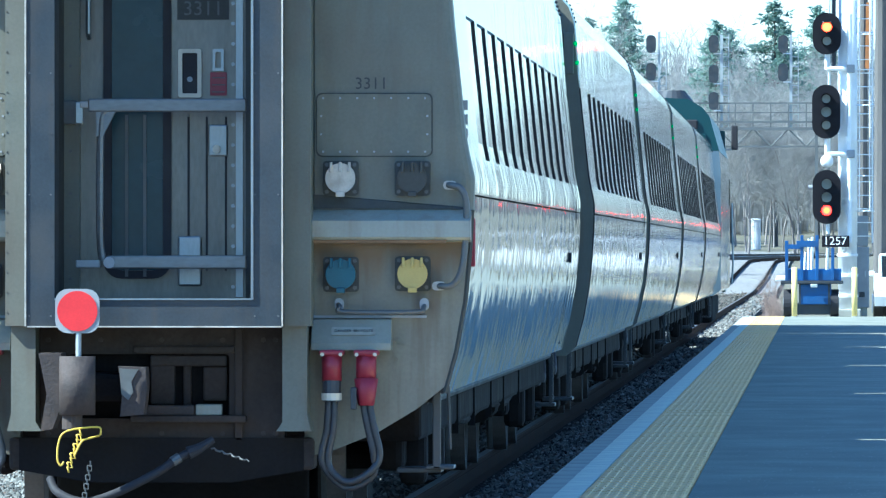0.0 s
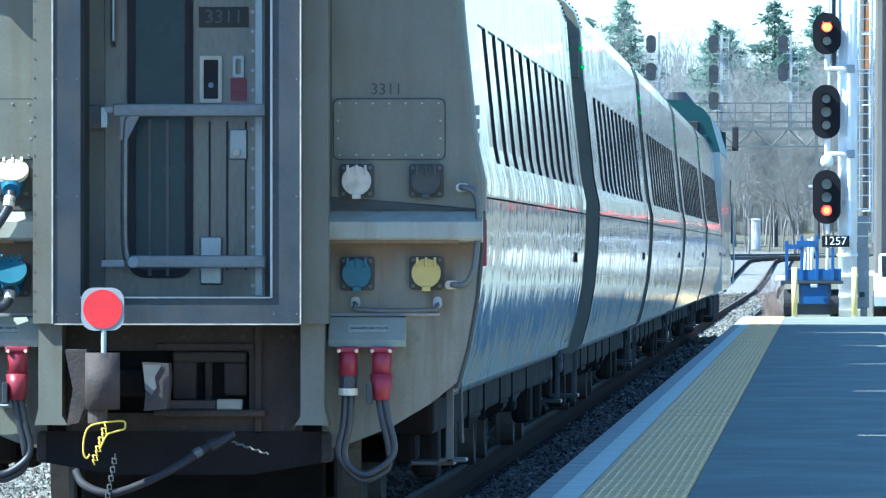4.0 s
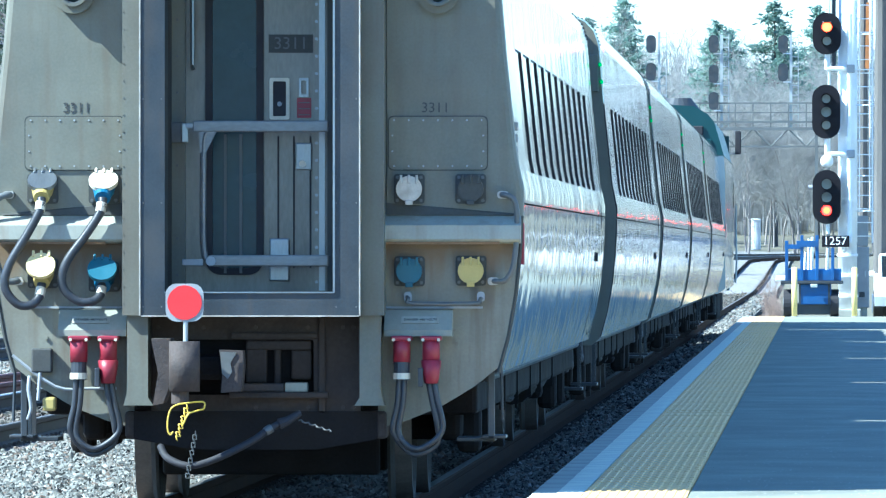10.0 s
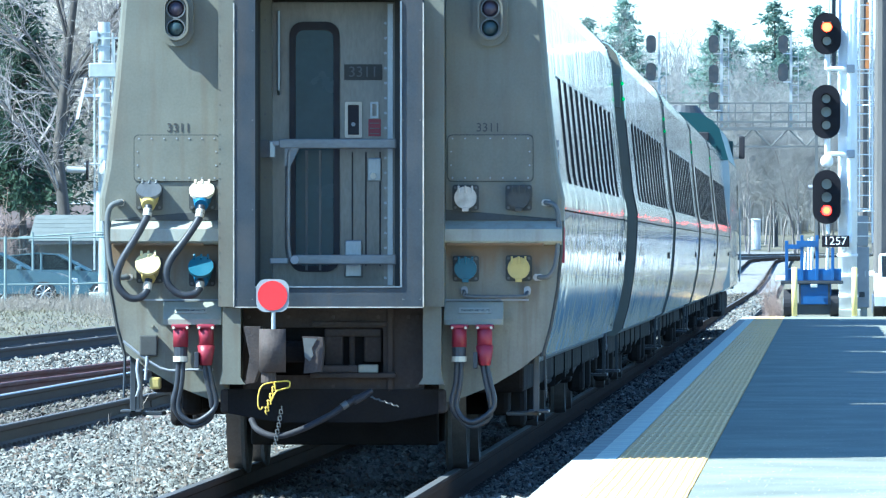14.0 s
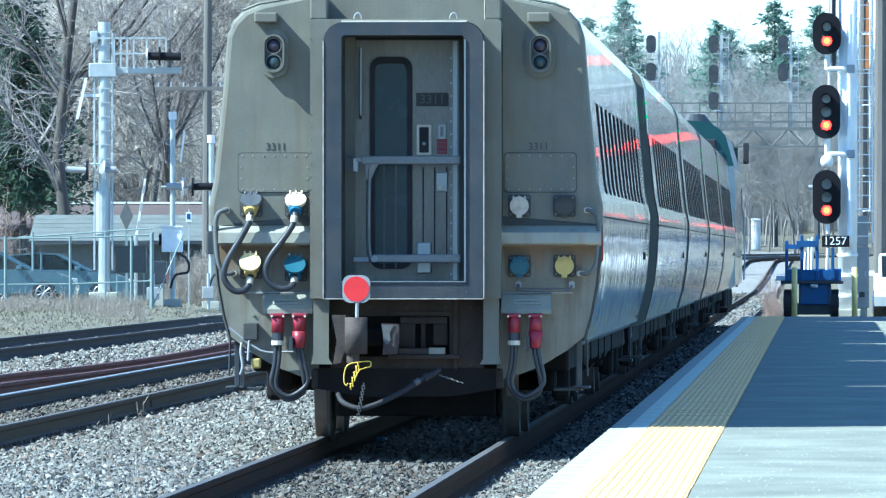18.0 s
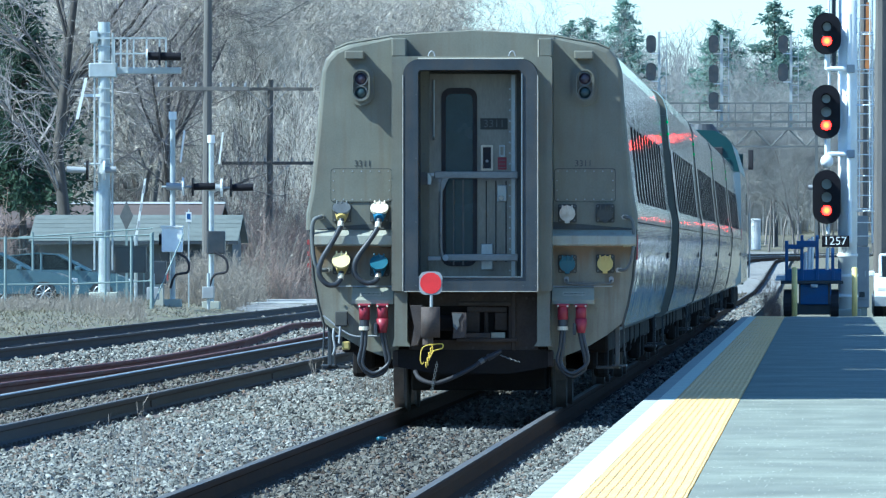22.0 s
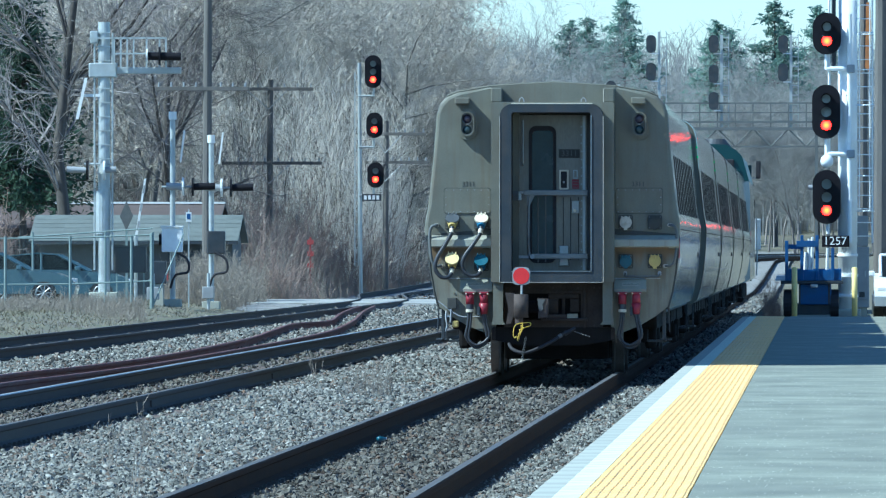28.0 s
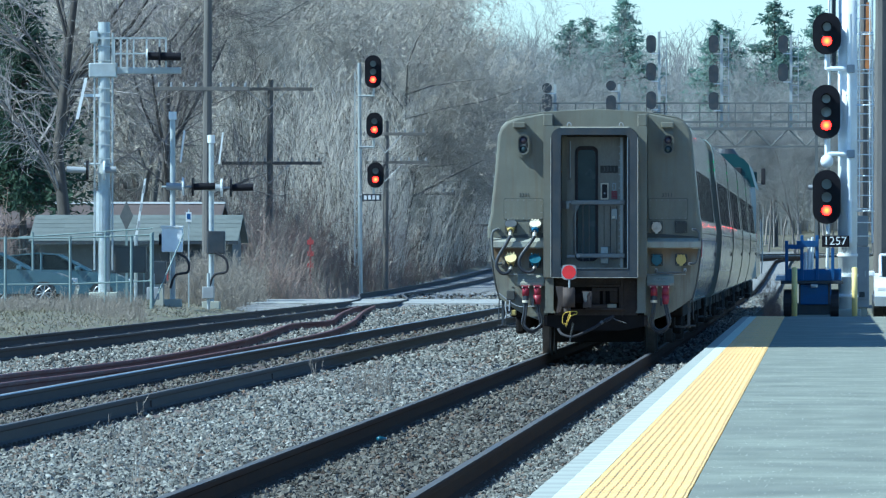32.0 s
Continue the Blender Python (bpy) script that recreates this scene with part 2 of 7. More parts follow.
RUST = mat("rusty_rail_side", (0.092, 0.084, 0.076), 0.9, 0.0, 0.3, 5, 60, 0.2, stretch=(1, 0.3, 1), spec=0.12)
OILY = mat("dark_oily_rail_side", (0.062, 0.040, 0.028), 0.95, 0.0, 0.3, 5, 60, 0.2, stretch=(1, 0.3, 1), spec=0.02)
TREAD = mat("worn_wheel_tread", (0.20, 0.175, 0.155), 0.5, 0.4, 0.3, 6, 60, 0.1)
RAILTOP = mat("polished_rail_head", (0.105, 0.098, 0.092), 0.7, 0.2, 0.12, 3, 40, 0.03, stretch=(1, 0.1, 1))
BRIGHTRAIL = mat("bright_worn_rail_head", (0.48, 0.49, 0.48), 0.5, 0.5, 0.12, 3, 40, 0.03, stretch=(1, 0.1, 1))
OLDRAIL = mat("loose_rusty_rail", (0.12, 0.055, 0.048), 0.8, 0, 0.3, 4, 60, 0.2, stretch=(1, 0.3, 1))
TIE = mat("weathered_timber_tie", (0.085, 0.062, 0.048), 0.9, 0, 0.35, 6, 50, 0.35, stretch=(0.25, 1, 1), random_tint=0.25)
CONCRETE = mat("pale_concrete", (0.42, 0.425, 0.362), 0.85, 0, 0.14, 2.5, 50, 0.2, dirt=(0.26, 0.25, 0.23), dirt_amount=0.5, random_tint=0.03)
ASPHALT = mat("worn_grey_asphalt", (0.240, 0.249, 0.203), 0.9, 0, 0.36, 1.4, 45, 0.5, stretch=(1.0, 0.5, 1.0), dirt=(0.165, 0.17, 0.15), dirt_amount=0.4, dirt_scale=0.5, spec=0.15)
TACTILE = mat("yellow_tactile_tile", (0.95, 0.605, 0.225), 0.7, 0, 0.12, 2.2, 60, 0.12, dirt=(0.34, 0.26, 0.12), dirt_amount=0.4, random_tint=0.05)
GRAVELBED = mat("crushed_stone_bed", (0.13, 0.115, 0.105), 0.95, 0, 0.55, 14, 45, 0.9, dirt=(0.145, 0.098, 0.08), dirt_amount=0.7, dirt_scale=0.6, spec=0.1)
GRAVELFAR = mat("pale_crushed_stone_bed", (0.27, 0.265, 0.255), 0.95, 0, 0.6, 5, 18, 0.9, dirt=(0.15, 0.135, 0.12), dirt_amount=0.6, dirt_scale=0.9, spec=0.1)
BLUEPLUG = mat("blue_rubber_plug", (0.015, 0.11, 0.22), 0.45, 0, 0.15, 9, 80, 0.05)
EARTH = mat("dry_grass_ground", (0.15, 0.13, 0.095), 0.95, 0, 0.45, 2.0, 25, 0.6, dirt=(0.11, 0.13, 0.05), dirt_amount=0.7, dirt_scale=0.5)
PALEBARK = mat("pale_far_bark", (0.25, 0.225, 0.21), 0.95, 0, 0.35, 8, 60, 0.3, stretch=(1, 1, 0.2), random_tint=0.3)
BARK = mat("grey_bark", (0.165, 0.155, 0.14), 0.95, 0, 0.35, 8, 60, 0.5, stretch=(1, 1, 0.2), random_tint=0.3)
DARKBARK = mat("dark_furrowed_bark", (0.085, 0.075, 0.066), 0.95, 0, 0.35, 8, 60, 0.5, stretch=(1, 1, 0.2))
TWIG = mat("bare_twigs", (0.46, 0.42, 0.36), 0.95, 0, 0.3, 1, 20, 0.1, random_tint=0.3)
# far wood's twigs, with distance haze put into the grey-brown
HAZETWIG = mat("brown_grey_twigs", (0.285, 0.280, 0.265), 0.95, 0, 0.3, 1, 20, 0.1, random_tint=0.3)
SHRUB = mat("russet_brush_stems", (0.28, 0.205, 0.17), 0.95, 0, 0.3, 2, 20, 0.1, random_tint=0.3)
# needle green paled to carry the haze over the distant pines
HAZYPINE = mat("pale_pine_needles", (0.21, 0.31, 0.26), 0.95, 0, 0.25, 1.5, 20, 0.0, random_tint=0.15, spec=0.05)
GATESTEEL = mat("scuffed_gate_steel", (0.21, 0.215, 0.215), 0.5, 0.6, 0.3, 6, 70, 0.08, stretch=(0.3, 1, 1), dirt=(0.12, 0.095, 0.08), dirt_amount=0.6, dirt_scale=5)
DKSTEEL = mat("dull_dark_steel", (0.13, 0.13, 0.125), 0.5, 0.3, 0.2, 8, 60, 0.06)
NEEDLE = mat("conifer_needles", (0.10, 0.15, 0.105), 0.9, 0, 0.4, 1.5, 20, 0.0, random_tint=0.2, spec=0.1)
leafy(NEEDLE, 0.4)
leafy(HAZYPINE, 0.5)
BRUSH = mat("tan_brush_stems", (0.255, 0.22, 0.18), 0.95, 0, 0.35, 1.2, 20, 0.1)
FADEDRED = mat("faded_red_paint", (0.30, 0.05, 0.05), 0.8, 0, 0.3, 8, 60, 0.1)
CROSSM = mat("worn_crossing_concrete", (0.36, 0.355, 0.33), 0.9, 0, 0.25, 1.5, 40, 0.2, dirt=(0.2, 0.19, 0.17), dirt_amount=0.6, dirt_scale=0.8)
DRYGRASS = mat("dry_grass_blades", (0.19, 0.17, 0.12), 0.9, 0, 0.3, 1, 10, 0.05)
POLEWOOD = mat("weathered_pole_wood", (0.13, 0.12, 0.11), 0.9, 0, 0.3, 5, 60, 0.3, stretch=(1, 1, 0.15))
BLUECART = mat("blue_cart_paint", (0.014, 0.075, 0.235), 0.5, 0, 0.18, 5, 60, 0.08, dirt=(0.03, 0.05, 0.09), dirt_amount=0.4)
CARBLUE = mat("blue_grey_car_paint", (0.07, 0.125, 0.16), 0.25, 0.2, 0.05, 2, 40, 0.0, coat=0.5)
SHINGLE = mat("grey_shingles", (0.145, 0.16, 0.15), 0.95, 0, 0.15, 3, 30, 0.3, random_tint=0.08, spec=0.15)
BROWNROOF = mat("brown_roofing", (0.105, 0.08, 0.072), 0.9, 0, 0.2, 2, 30, 0.3, random_tint=0.1)
SIDING = mat("grey_siding", (0.085, 0.09, 0.09), 0.8, 0, 0.15, 2, 30, 0.1)
LETTER = mat("black_lettering", (0.03, 0.03, 0.03), 0.7, 0, 0.1, 5, 50, 0)
LETTERG = mat("grey_lettering", (0.05, 0.05, 0.048), 0.6, 0, 0.1, 5, 50, 0)
LETTERM = mat("faded_grey_lettering", (0.12, 0.12, 0.115), 0.6, 0, 0.1, 5, 50, 0)
LETTERW = mat("white_lettering", (0.85, 0.85, 0.83), 0.6, 0, 0.05, 5, 50, 0)


def stones_material(name, tint):
    m = mat(name, (0.30, 0.30, 0.295), 0.9, 0, 0.25, 20, 90, 0.2, spec=0.15)
    n, l = links_of(m)
    hsv = next(x for x in n if x.bl_idname == "ShaderNodeHueSaturation")
    geo, ramp = n.new("ShaderNodeNewGeometry"), n.new("ShaderNodeValToRGB")
    ramp.color_ramp.elements[0].color = (0.045, 0.045, 0.045, 1)
    ramp.color_ramp.elements[1].color = (0.43, 0.44, 0.42, 1)
    for e in ramp.color_ramp.elements:
        e.color = [a * b for a, b in zip(e.color, (*tint, 1))]
    for p, c in ((0.35, (0.18, 0.185, 0.175, 1)), (0.75, (0.29, 0.292, 0.275, 1)), (0.86, (0.16, 0.115, 0.09, 1))):
        ramp.color_ramp.elements.new(p).color = [a * b for a, b in zip(c, (*tint, 1))]
    l.new(geo.outputs["Random Per Island"], ramp.inputs[0]), l.new(ramp.outputs[0], hsv.inputs["Color"])
    return m


STONE = stones_material("crushed_stone", (0.94, 0.91, 0.86))
DUSTY = stones_material("dusty_brown_crushed_stone", (0.60, 0.555, 0.505))
FENCEM = mat("dull_fence_steel", (0.22, 0.275, 0.265), 0.6, 0.2, 0.15, 5, 60, 0.05)


# ---- mesh helpers ----
def link_bm(name, bm, material, smooth=False):
    me = bpy.data.meshes.new(name)
    bmesh.ops.recalc_face_normals(bm, faces=bm.faces)
    bm.to_mesh(me), bm.free()
    for m in (material if isinstance(material, (list, tuple)) else [material]):
        me.materials.append(m)
    if smooth:
        me.shade_smooth()
    return new(name, me)


def part(name, bm, material, parent, label="", smooth=False, at=None):
    ob = link_bm(name, bm, material, smooth)
    ob.parent = parent
    if at is not None:
        ob.matrix_basis = at
    return tagged(ob, label)


def thing(name, label, category, m=None, group="", kind=""):
    ob = new(name)
    ob.empty_display_size = 0.2
    if m is not None:
        ob.matrix_basis = m
    return tagged(ob, label, category, group, kind)


def box(bm, x0, x1, y0, y1, z0, z1, bevel=0.0):
    vs = [bm.verts.new(p) for p in ((x0, y0, z0), (x1, y0, z0), (x1, y1, z0), (x0, y1, z0), (x0, y0, z1), (x1, y0, z1), (x1, y1, z1), (x0, y1, z1))]
    fs = [bm.faces.new([vs[i] for i in f]) for f in ((3, 2, 1, 0), (4, 5, 6, 7), (0, 1, 5, 4), (1, 2, 6, 5), (2, 3, 7, 6), (3, 0, 4, 7))]
    if bevel:
        es = list({e for f in fs for e in f.edges})
        bmesh.ops.bevel(bm, geom=es, offset=bevel, segments=2, affect="EDGES", profile=0.5)
    return vs


def B(*a):
    bm = bmesh.new()
    box(bm, *a)
    return bm


def frame_axes(d):
    d = d.normalized()
    u = d.cross(Vector((0, 0, 1)) if abs(d.z) < 0.95 else Vector((1, 0, 0))).normalized()
    return u, d.cross(u)


def tube(bm, pts, r, seg=8, r1=None, cap=True):
    """A round bar along points, its radius going from r to r1."""
    pts = [Vector(p) for p in pts]
    rings = []
    for i, p in enumerate(pts):
        d = pts[min(i + 1, len(pts) - 1)] - pts[max(i - 1, 0)]
        u, v = frame_axes(d)
        if rings and u.dot(lu) < 0:
            u, v = -u, -v
        lu = u
        k = r if r1 is None else r + (r1 - r) * i / (len(pts) - 1)
        rings.append([bm.verts.new(p + (u * math.cos(2 * math.pi * j / seg) + v * math.sin(2 * math.pi * j / seg)) * k) for j in range(seg)])
    for a, b in zip(rings, rings[1:]):
        for j in range(seg):
            bm.faces.new((a[j], a[(j + 1) % seg], b[(j + 1) % seg], b[j]))
    if cap:
        bm.faces.new(rings[0][::-1]), bm.faces.new(rings[-1])


def T(pts, r, seg=8, r1=None):
    bm = bmesh.new()
    tube(bm, pts, r, seg, r1)
    return bm


def spline(pts, n=8):
    """A smooth line through points."""
    pts = [Vector(p) for p in pts]
    out = []
    for i in range(len(pts) - 1):
        p0, p1, p2, p3 = pts[max(i - 1, 0)], pts[i], pts[i + 1], pts[min(i + 2, len(pts) - 1)]
        for k in range(n):
            t = k / n
            out.append(0.5 * (2 * p1 + (p2 - p0) * t + (2 * p0 - 5 * p1 + 4 * p2 - p3) * t * t + (3 * p1 - p0 - 3 * p2 + p3) * t ** 3))
    return out + [pts[-1]]


def prism(bm, outline, axis, a, b):
    """Extrudes an outline in the plane across axis from a to b."""
    def at(p, q, d):
        return (d, p, q) if axis == "x" else (p, d, q) if axis == "y" else (p, q, d)
    lo, hi = [bm.verts.new(at(*p, a)) for p in outline], [bm.verts.new(at(*p, b)) for p in outline]
    bm.faces.new(lo), bm.faces.new(hi[::-1])
    for i in range(len(outline)):
        j = (i + 1) % len(outline)
        bm.faces.new((lo[i], hi[i], hi[j], lo[j]))


def P(outline, axis, a, b):
    bm = bmesh.new()
    prism(bm, outline, axis, a, b)
    return bm


def ring_prism(bm, outer, inner, axis, a, b):
    """A frame: the band between two outlines of as many points, extruded."""
    def at(p, q, d):
        return (d, p, q) if axis == "x" else (p, d, q) if axis == "y" else (p, q, d)
    n = len(outer)
    o0, o1, i0, i1 = [[bm.verts.new(at(*p, d)) for p in line] for line, d in ((outer, a), (outer, b), (inner, a), (inner, b))]
    for i in range(n):
        j = (i + 1) % n
        bm.faces.new((o0[i], o0[j], i0[j], i0[i])), bm.faces.new((o1[i], i1[i], i1[j], o1[j]))
        bm.faces.new((o0[i], o1[i], o1[j], o0[j])), bm.faces.new((i0[i], i0[j], i1[j], i1[i]))


def rounded(x0, x1, z0, z1, r, n=5, low=True):
    """Outline of a rounded rectangle; low=False keeps the lower corners square."""
    out = []
    for cx, cz, a0, rr in ((x1 - r, z1 - r, 0, r), (x0 + r, z1 - r, 90, r), (x0 + r, z0 + r, 180, r), (x1 - r, z0 + r, 270, r)):
        for k in range(n + 1):
            if not low and a0 >= 180:
                out.append((x0 if a0 == 180 else x1, z0 + (0.0001 * (n - k) if a0 == 180 else 0.0001 * k)))
            else:
                a = radians(a0 + 90 * k / n)
                out.append((cx + rr * math.cos(a), cz + rr * math.sin(a)))
    return out


def disc_outline(cx, cz, r, n=20):
    return [(cx + r * math.cos(2 * math.pi * k / n), cz + r * math.sin(2 * math.pi * k / n)) for k in range(n)]


def raw_mesh(name, verts, faces, material, smooth=False):
    me = bpy.data.meshes.new(name)
    me.from_pydata([tuple(v) for v in verts] if not isinstance(verts, np.ndarray) else verts.tolist(), [], faces if isinstance(faces, list) else faces.tolist())
    for m in (material if isinstance(material, (list, tuple)) else [material]):
        me.materials.append(m)
    if smooth:
        me.shade_smooth()
    me.update()
    return me


def text_part(words, size, material, parent, m, name="lettering"):
    c = bpy.data.curves.new(name, "FONT")
    c.body, c.size, c.align_x, c.align_y, c.extrude, c.resolution_u = words, size, "CENTER", "CENTER", 0.001, 3
    tmp = new("tmp", c)
    bpy.context.view_layer.update()
    me = bpy.data.meshes.new_from_object(tmp.evaluated_get(bpy.context.evaluated_depsgraph_get()))
    bpy.data.objects.remove(tmp), bpy.data.curves.remove(c)
    me.materials.clear()
    me.materials.append(material)
    ob = new(name, me)
    ob.parent, ob.matrix_basis = parent, m
    return ob


FACING = pose(0, 0, 0, 90, 0, 0)     # turns flat lettering to face -Y


# ---- ground, tracks, platform ----
def rise(y):
    """Height of the line: level, then a climb far ahead."""
    return float(np.interp(y, [0, 400, 470, 520, 610, 760, 820, 1000, 1600], [0, 0.05, 0.3, 0.6, 1.1, 1.55, 2.1, 4.5, 10.0]))


def ground_height(x, y):
    z = rise(y) - 0.36
    if x > -1.2 and y > 235:
        z = rise(y) - 0.04
    if x < -16:
        z += 0.36 * min(1, (-16 - x) / 2.5) + 0.05 * noise.noise((x * 0.3, y * 0.1, 0))
    return z


def build_ground():
    xs = [-900, -400, -200, -120, -80, -60, -45, -36, -30, -27, -24, -22, -20, -18.5, -17, -15, -11, -8, -5, -2, 0, 2, 4, 8, 14, 25, 50, 100, 200, 400, 900]
    ys = [-300, -100, 0, 40, 80, 120, 160, 200] + list(range(220, 480, 10)) + [500, 520, 560, 610, 680, 760, 900, 1000, 1300, 1600, 3000]
    verts = [(x, y, ground_height(x, y)) for y in ys for x in xs]
    w = len(xs)
    faces = [(j * w + i, j * w + i + 1, (j + 1) * w + i + 1, (j + 1) * w + i) for j in range(len(ys) - 1) for i in range(w - 1)]
    return tagged(new("ground", raw_mesh("ground", verts, faces, EARTH, True)), "dry grassy earth beside the tracks", "ground", kind="structure")


build_ground()
TRACKS = [(-3.23, "track_main"), (-7.75, "track_second"), (-13.25, "track_third")]


def bed_height(x):
    """Top of the crushed stone across the three tracks."""
    d = min(abs(x - t[0]) for t in TRACKS)
    return -0.185 + 0.03 * min(1, max(0, d - 1.0) / 0.5) - (0.16 * min(1.0, max(0, -14.9 - x) / 1.2))


def build_bed():
    xs = list(np.arange(-16.2, -1.64, 0.28)) + [-1.66]
    ys = list(np.arange(56, 150, 1.0)) + list(np.arange(150, 330, 5)) + list(np.arange(330, 790, 15))
    ys = [-60, 0, 40] + ys
    verts = [(x, y, bed_height(x) + rise(y) + 0.02 * noise.noise((x * 2, y * 2, 3))) for y in ys for x in xs]
    w = len(xs)
    faces = [(j * w + i, j * w + i + 1, (j + 1) * w + i + 1, (j + 1) * w + i) for j in range(len(ys) - 1) for i in range(w - 1)]
    me = raw_mesh("ballast_bed", verts, faces, GRAVELBED, True)
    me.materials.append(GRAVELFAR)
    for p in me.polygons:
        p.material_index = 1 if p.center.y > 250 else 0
    tagged(new("ballast_bed", me), "grey crushed stone bed under the tracks", "ballast", kind="structure")


build_bed()


def build_stones(gauge):
    """Loose crushed stone, thinning out with distance: between the rails (gauge) or outside them."""
    rng = np.random.default_rng(4)
    bands = [(58, 80, 430), (80, 105, 310), (105, 150, 150), (150, 260, 36), (260, 322, 14), (322, 430, 7), (238, 420, 40)]
    cx, cy, cs = [], [], []
    for y0, y1, per in bands:
        x0 = -11.6 if y0 < 105 else -4.9 if y0 == 238 else -16
        n = int((y1 - y0) * (-1.7 - x0) * per)
        x, y = rng.uniform(x0, -1.7, n), rng.uniform(y0, y1, n)
        keep = x > -0.0767 * y + rng.uniform(-0.4, 0, n)        # nothing outside the line of sight is needed
        cx.append(x[keep]), cy.append(y[keep]), cs.append(rng.uniform(0.009, 0.027, keep.sum()) * (1.16 + 0.15 * (y0 > 100) + 0.5 * (y0 > 149) + 0.7 * (y0 > 259) + 0.5 * (y0 > 321)))
    cx, cy, cs = map(np.concatenate, (cx, cy, cs))
    rail = np.zeros(len(cx), bool)
    between = np.zeros(len(cx), bool)
    for t, _ in TRACKS:
        rail |= np.abs(np.abs(cx - t) - 0.7525) < 0.10
        between |= (np.abs(cx - t) < 0.70)
    keep = ~rail & ~(between & (rng.random(len(cx)) < np.where(cx > -5, 0.5, 0.72)))
    dusty = np.zeros(len(cx), bool)
    for t, _ in TRACKS[1:]:
        dusty |= np.abs(np.abs(cx - t) - 0.95) < 0.35
    keep &= ~(dusty & (rng.random(len(cx)) < 0.85))         # brake dust lies bare beside the rails
    keep &= between == gauge
    cx, cy, cs = cx[keep], cy[keep], cs[keep]
    n = len(cx)
    cz = np.array([bed_height(x) for x in cx]) + np.interp(cy, [0, 400], [0, 0.05]) + cs * rng.uniform(0.1, 0.7, n)
    base = np.array([(1, 0, 0), (-1, 0, 0), (0, 1, 0), (0, -1, 0), (0, 0, 1), (0, 0, -1)], float)
    v = base[None] * rng.uniform(0.7, 1.2, (n, 6, 1)) + rng.uniform(-0.36, 0.36, (n, 6, 3))
    v *= np.stack([np.ones(n), rng.uniform(0.7, 1.4, n), rng.uniform(0.6, 1.0, n)], 1)[:, None]
    ang = rng.uniform(0, 2 * np.pi, n)
    tilt = rng.uniform(-0.8, 0.8, n)
    c, s = np.cos(ang)[:, None], np.sin(ang)[:, None]
    ct, st = np.cos(tilt)[:, None], np.sin(tilt)[:, None]
    x, y, z = v[..., 0], v[..., 1], v[..., 2]
    y, z = y * ct - z * st, y * st + z * ct
    v = np.stack([x * c - y * s, x * s + y * c, z], -1) * cs[:, None, None] + np.stack([cx, cy, cz], 1)[:, None]
    f = np.array([(0, 2, 4), (2, 1, 4), (1, 3, 4), (3, 0, 4), (2, 0, 5), (1, 2, 5), (3, 1, 5), (0, 3, 5)])
    faces = (np.arange(n)[:, None, None] * 6 + f[None]).reshape(-1, 3)
    me = bpy.data.meshes.new("ballast_stones")
    me.vertices.add(n * 6), me.loops.add(len(faces) * 3), me.polygons.add(len(faces))
    me.vertices.foreach_set("co", v.reshape(-1))
    me.loops.foreach_set("vertex_index", faces.reshape(-1).astype(np.int32))
    me.polygons.foreach_set("loop_start", np.arange(0, len(faces) * 3, 3, dtype=np.int32))
    me.update(calc_edges=True)
    me.shade_flat()
    me.materials.append(DUSTY if gauge else STONE)
    tagged(new("ballast_stones", me), "dusty brown crushed stone between the rails" if gauge else "loose angular grey crushed stone between the tracks", "ballast", kind="stuff")


build_stones(False)
build_stones(True)

RAIL_OUT = [(-0.076, -0.172), (0.076, -0.172), (0.076, -0.16), (0.016, -0.14), (0.010, -0.06), (0.034, -0.042), (0.037, -0.012), (0.028, -0.001),
            (0, 0), (-0.028, -0.001), (-0.037, -0.012), (-0.034, -0.042), (-0.010, -0.06), (-0.016, -0.14), (-0.076, -0.16)]


def build_rail(parent, line, shiny=True, name="rail", head=None, web=None):
    """A rail swept along points (x, y, z of its top)."""
    bm = bmesh.new()
    rings = []
    for i, p in enumerate(line):
        a, b = Vector(line[max(i - 1, 0)]), Vector(line[min(i + 1, len(line) - 1)])
        d = (b - a).normalized()
        side = Vector((d.y, -d.x, 0)).normalized()
        rings.append([bm.verts.new(Vector(p) + side * u + Vector((0, 0, w))) for u, w in RAIL_OUT])
    n = len(RAIL_OUT)
    for a, b in zip(rings, rings[1:]):
        for j in range(n):
            f = bm.faces.new((a[j], a[(j + 1) % n], b[(j + 1) % n], b[j]))
            f.material_index = 1 if shiny and j in ((6, 7) if head else (7, 8)) else 0
    bm.faces.new(rings[0]), bm.faces.new(rings[-1][::-1])
    return part(name, bm, [web or (RUST if shiny else OLDRAIL), head or RAILTOP], parent)


def track_x(base, y):
    """The line bends to the right far ahead."""
    if base < -12:
        t = min(1.0, max(0.0, (y - 318) / 75))
        base -= 2.3 * t * t * (3 - 2 * t)
    return base + max(0, y - 600) ** 2 * 0.0011


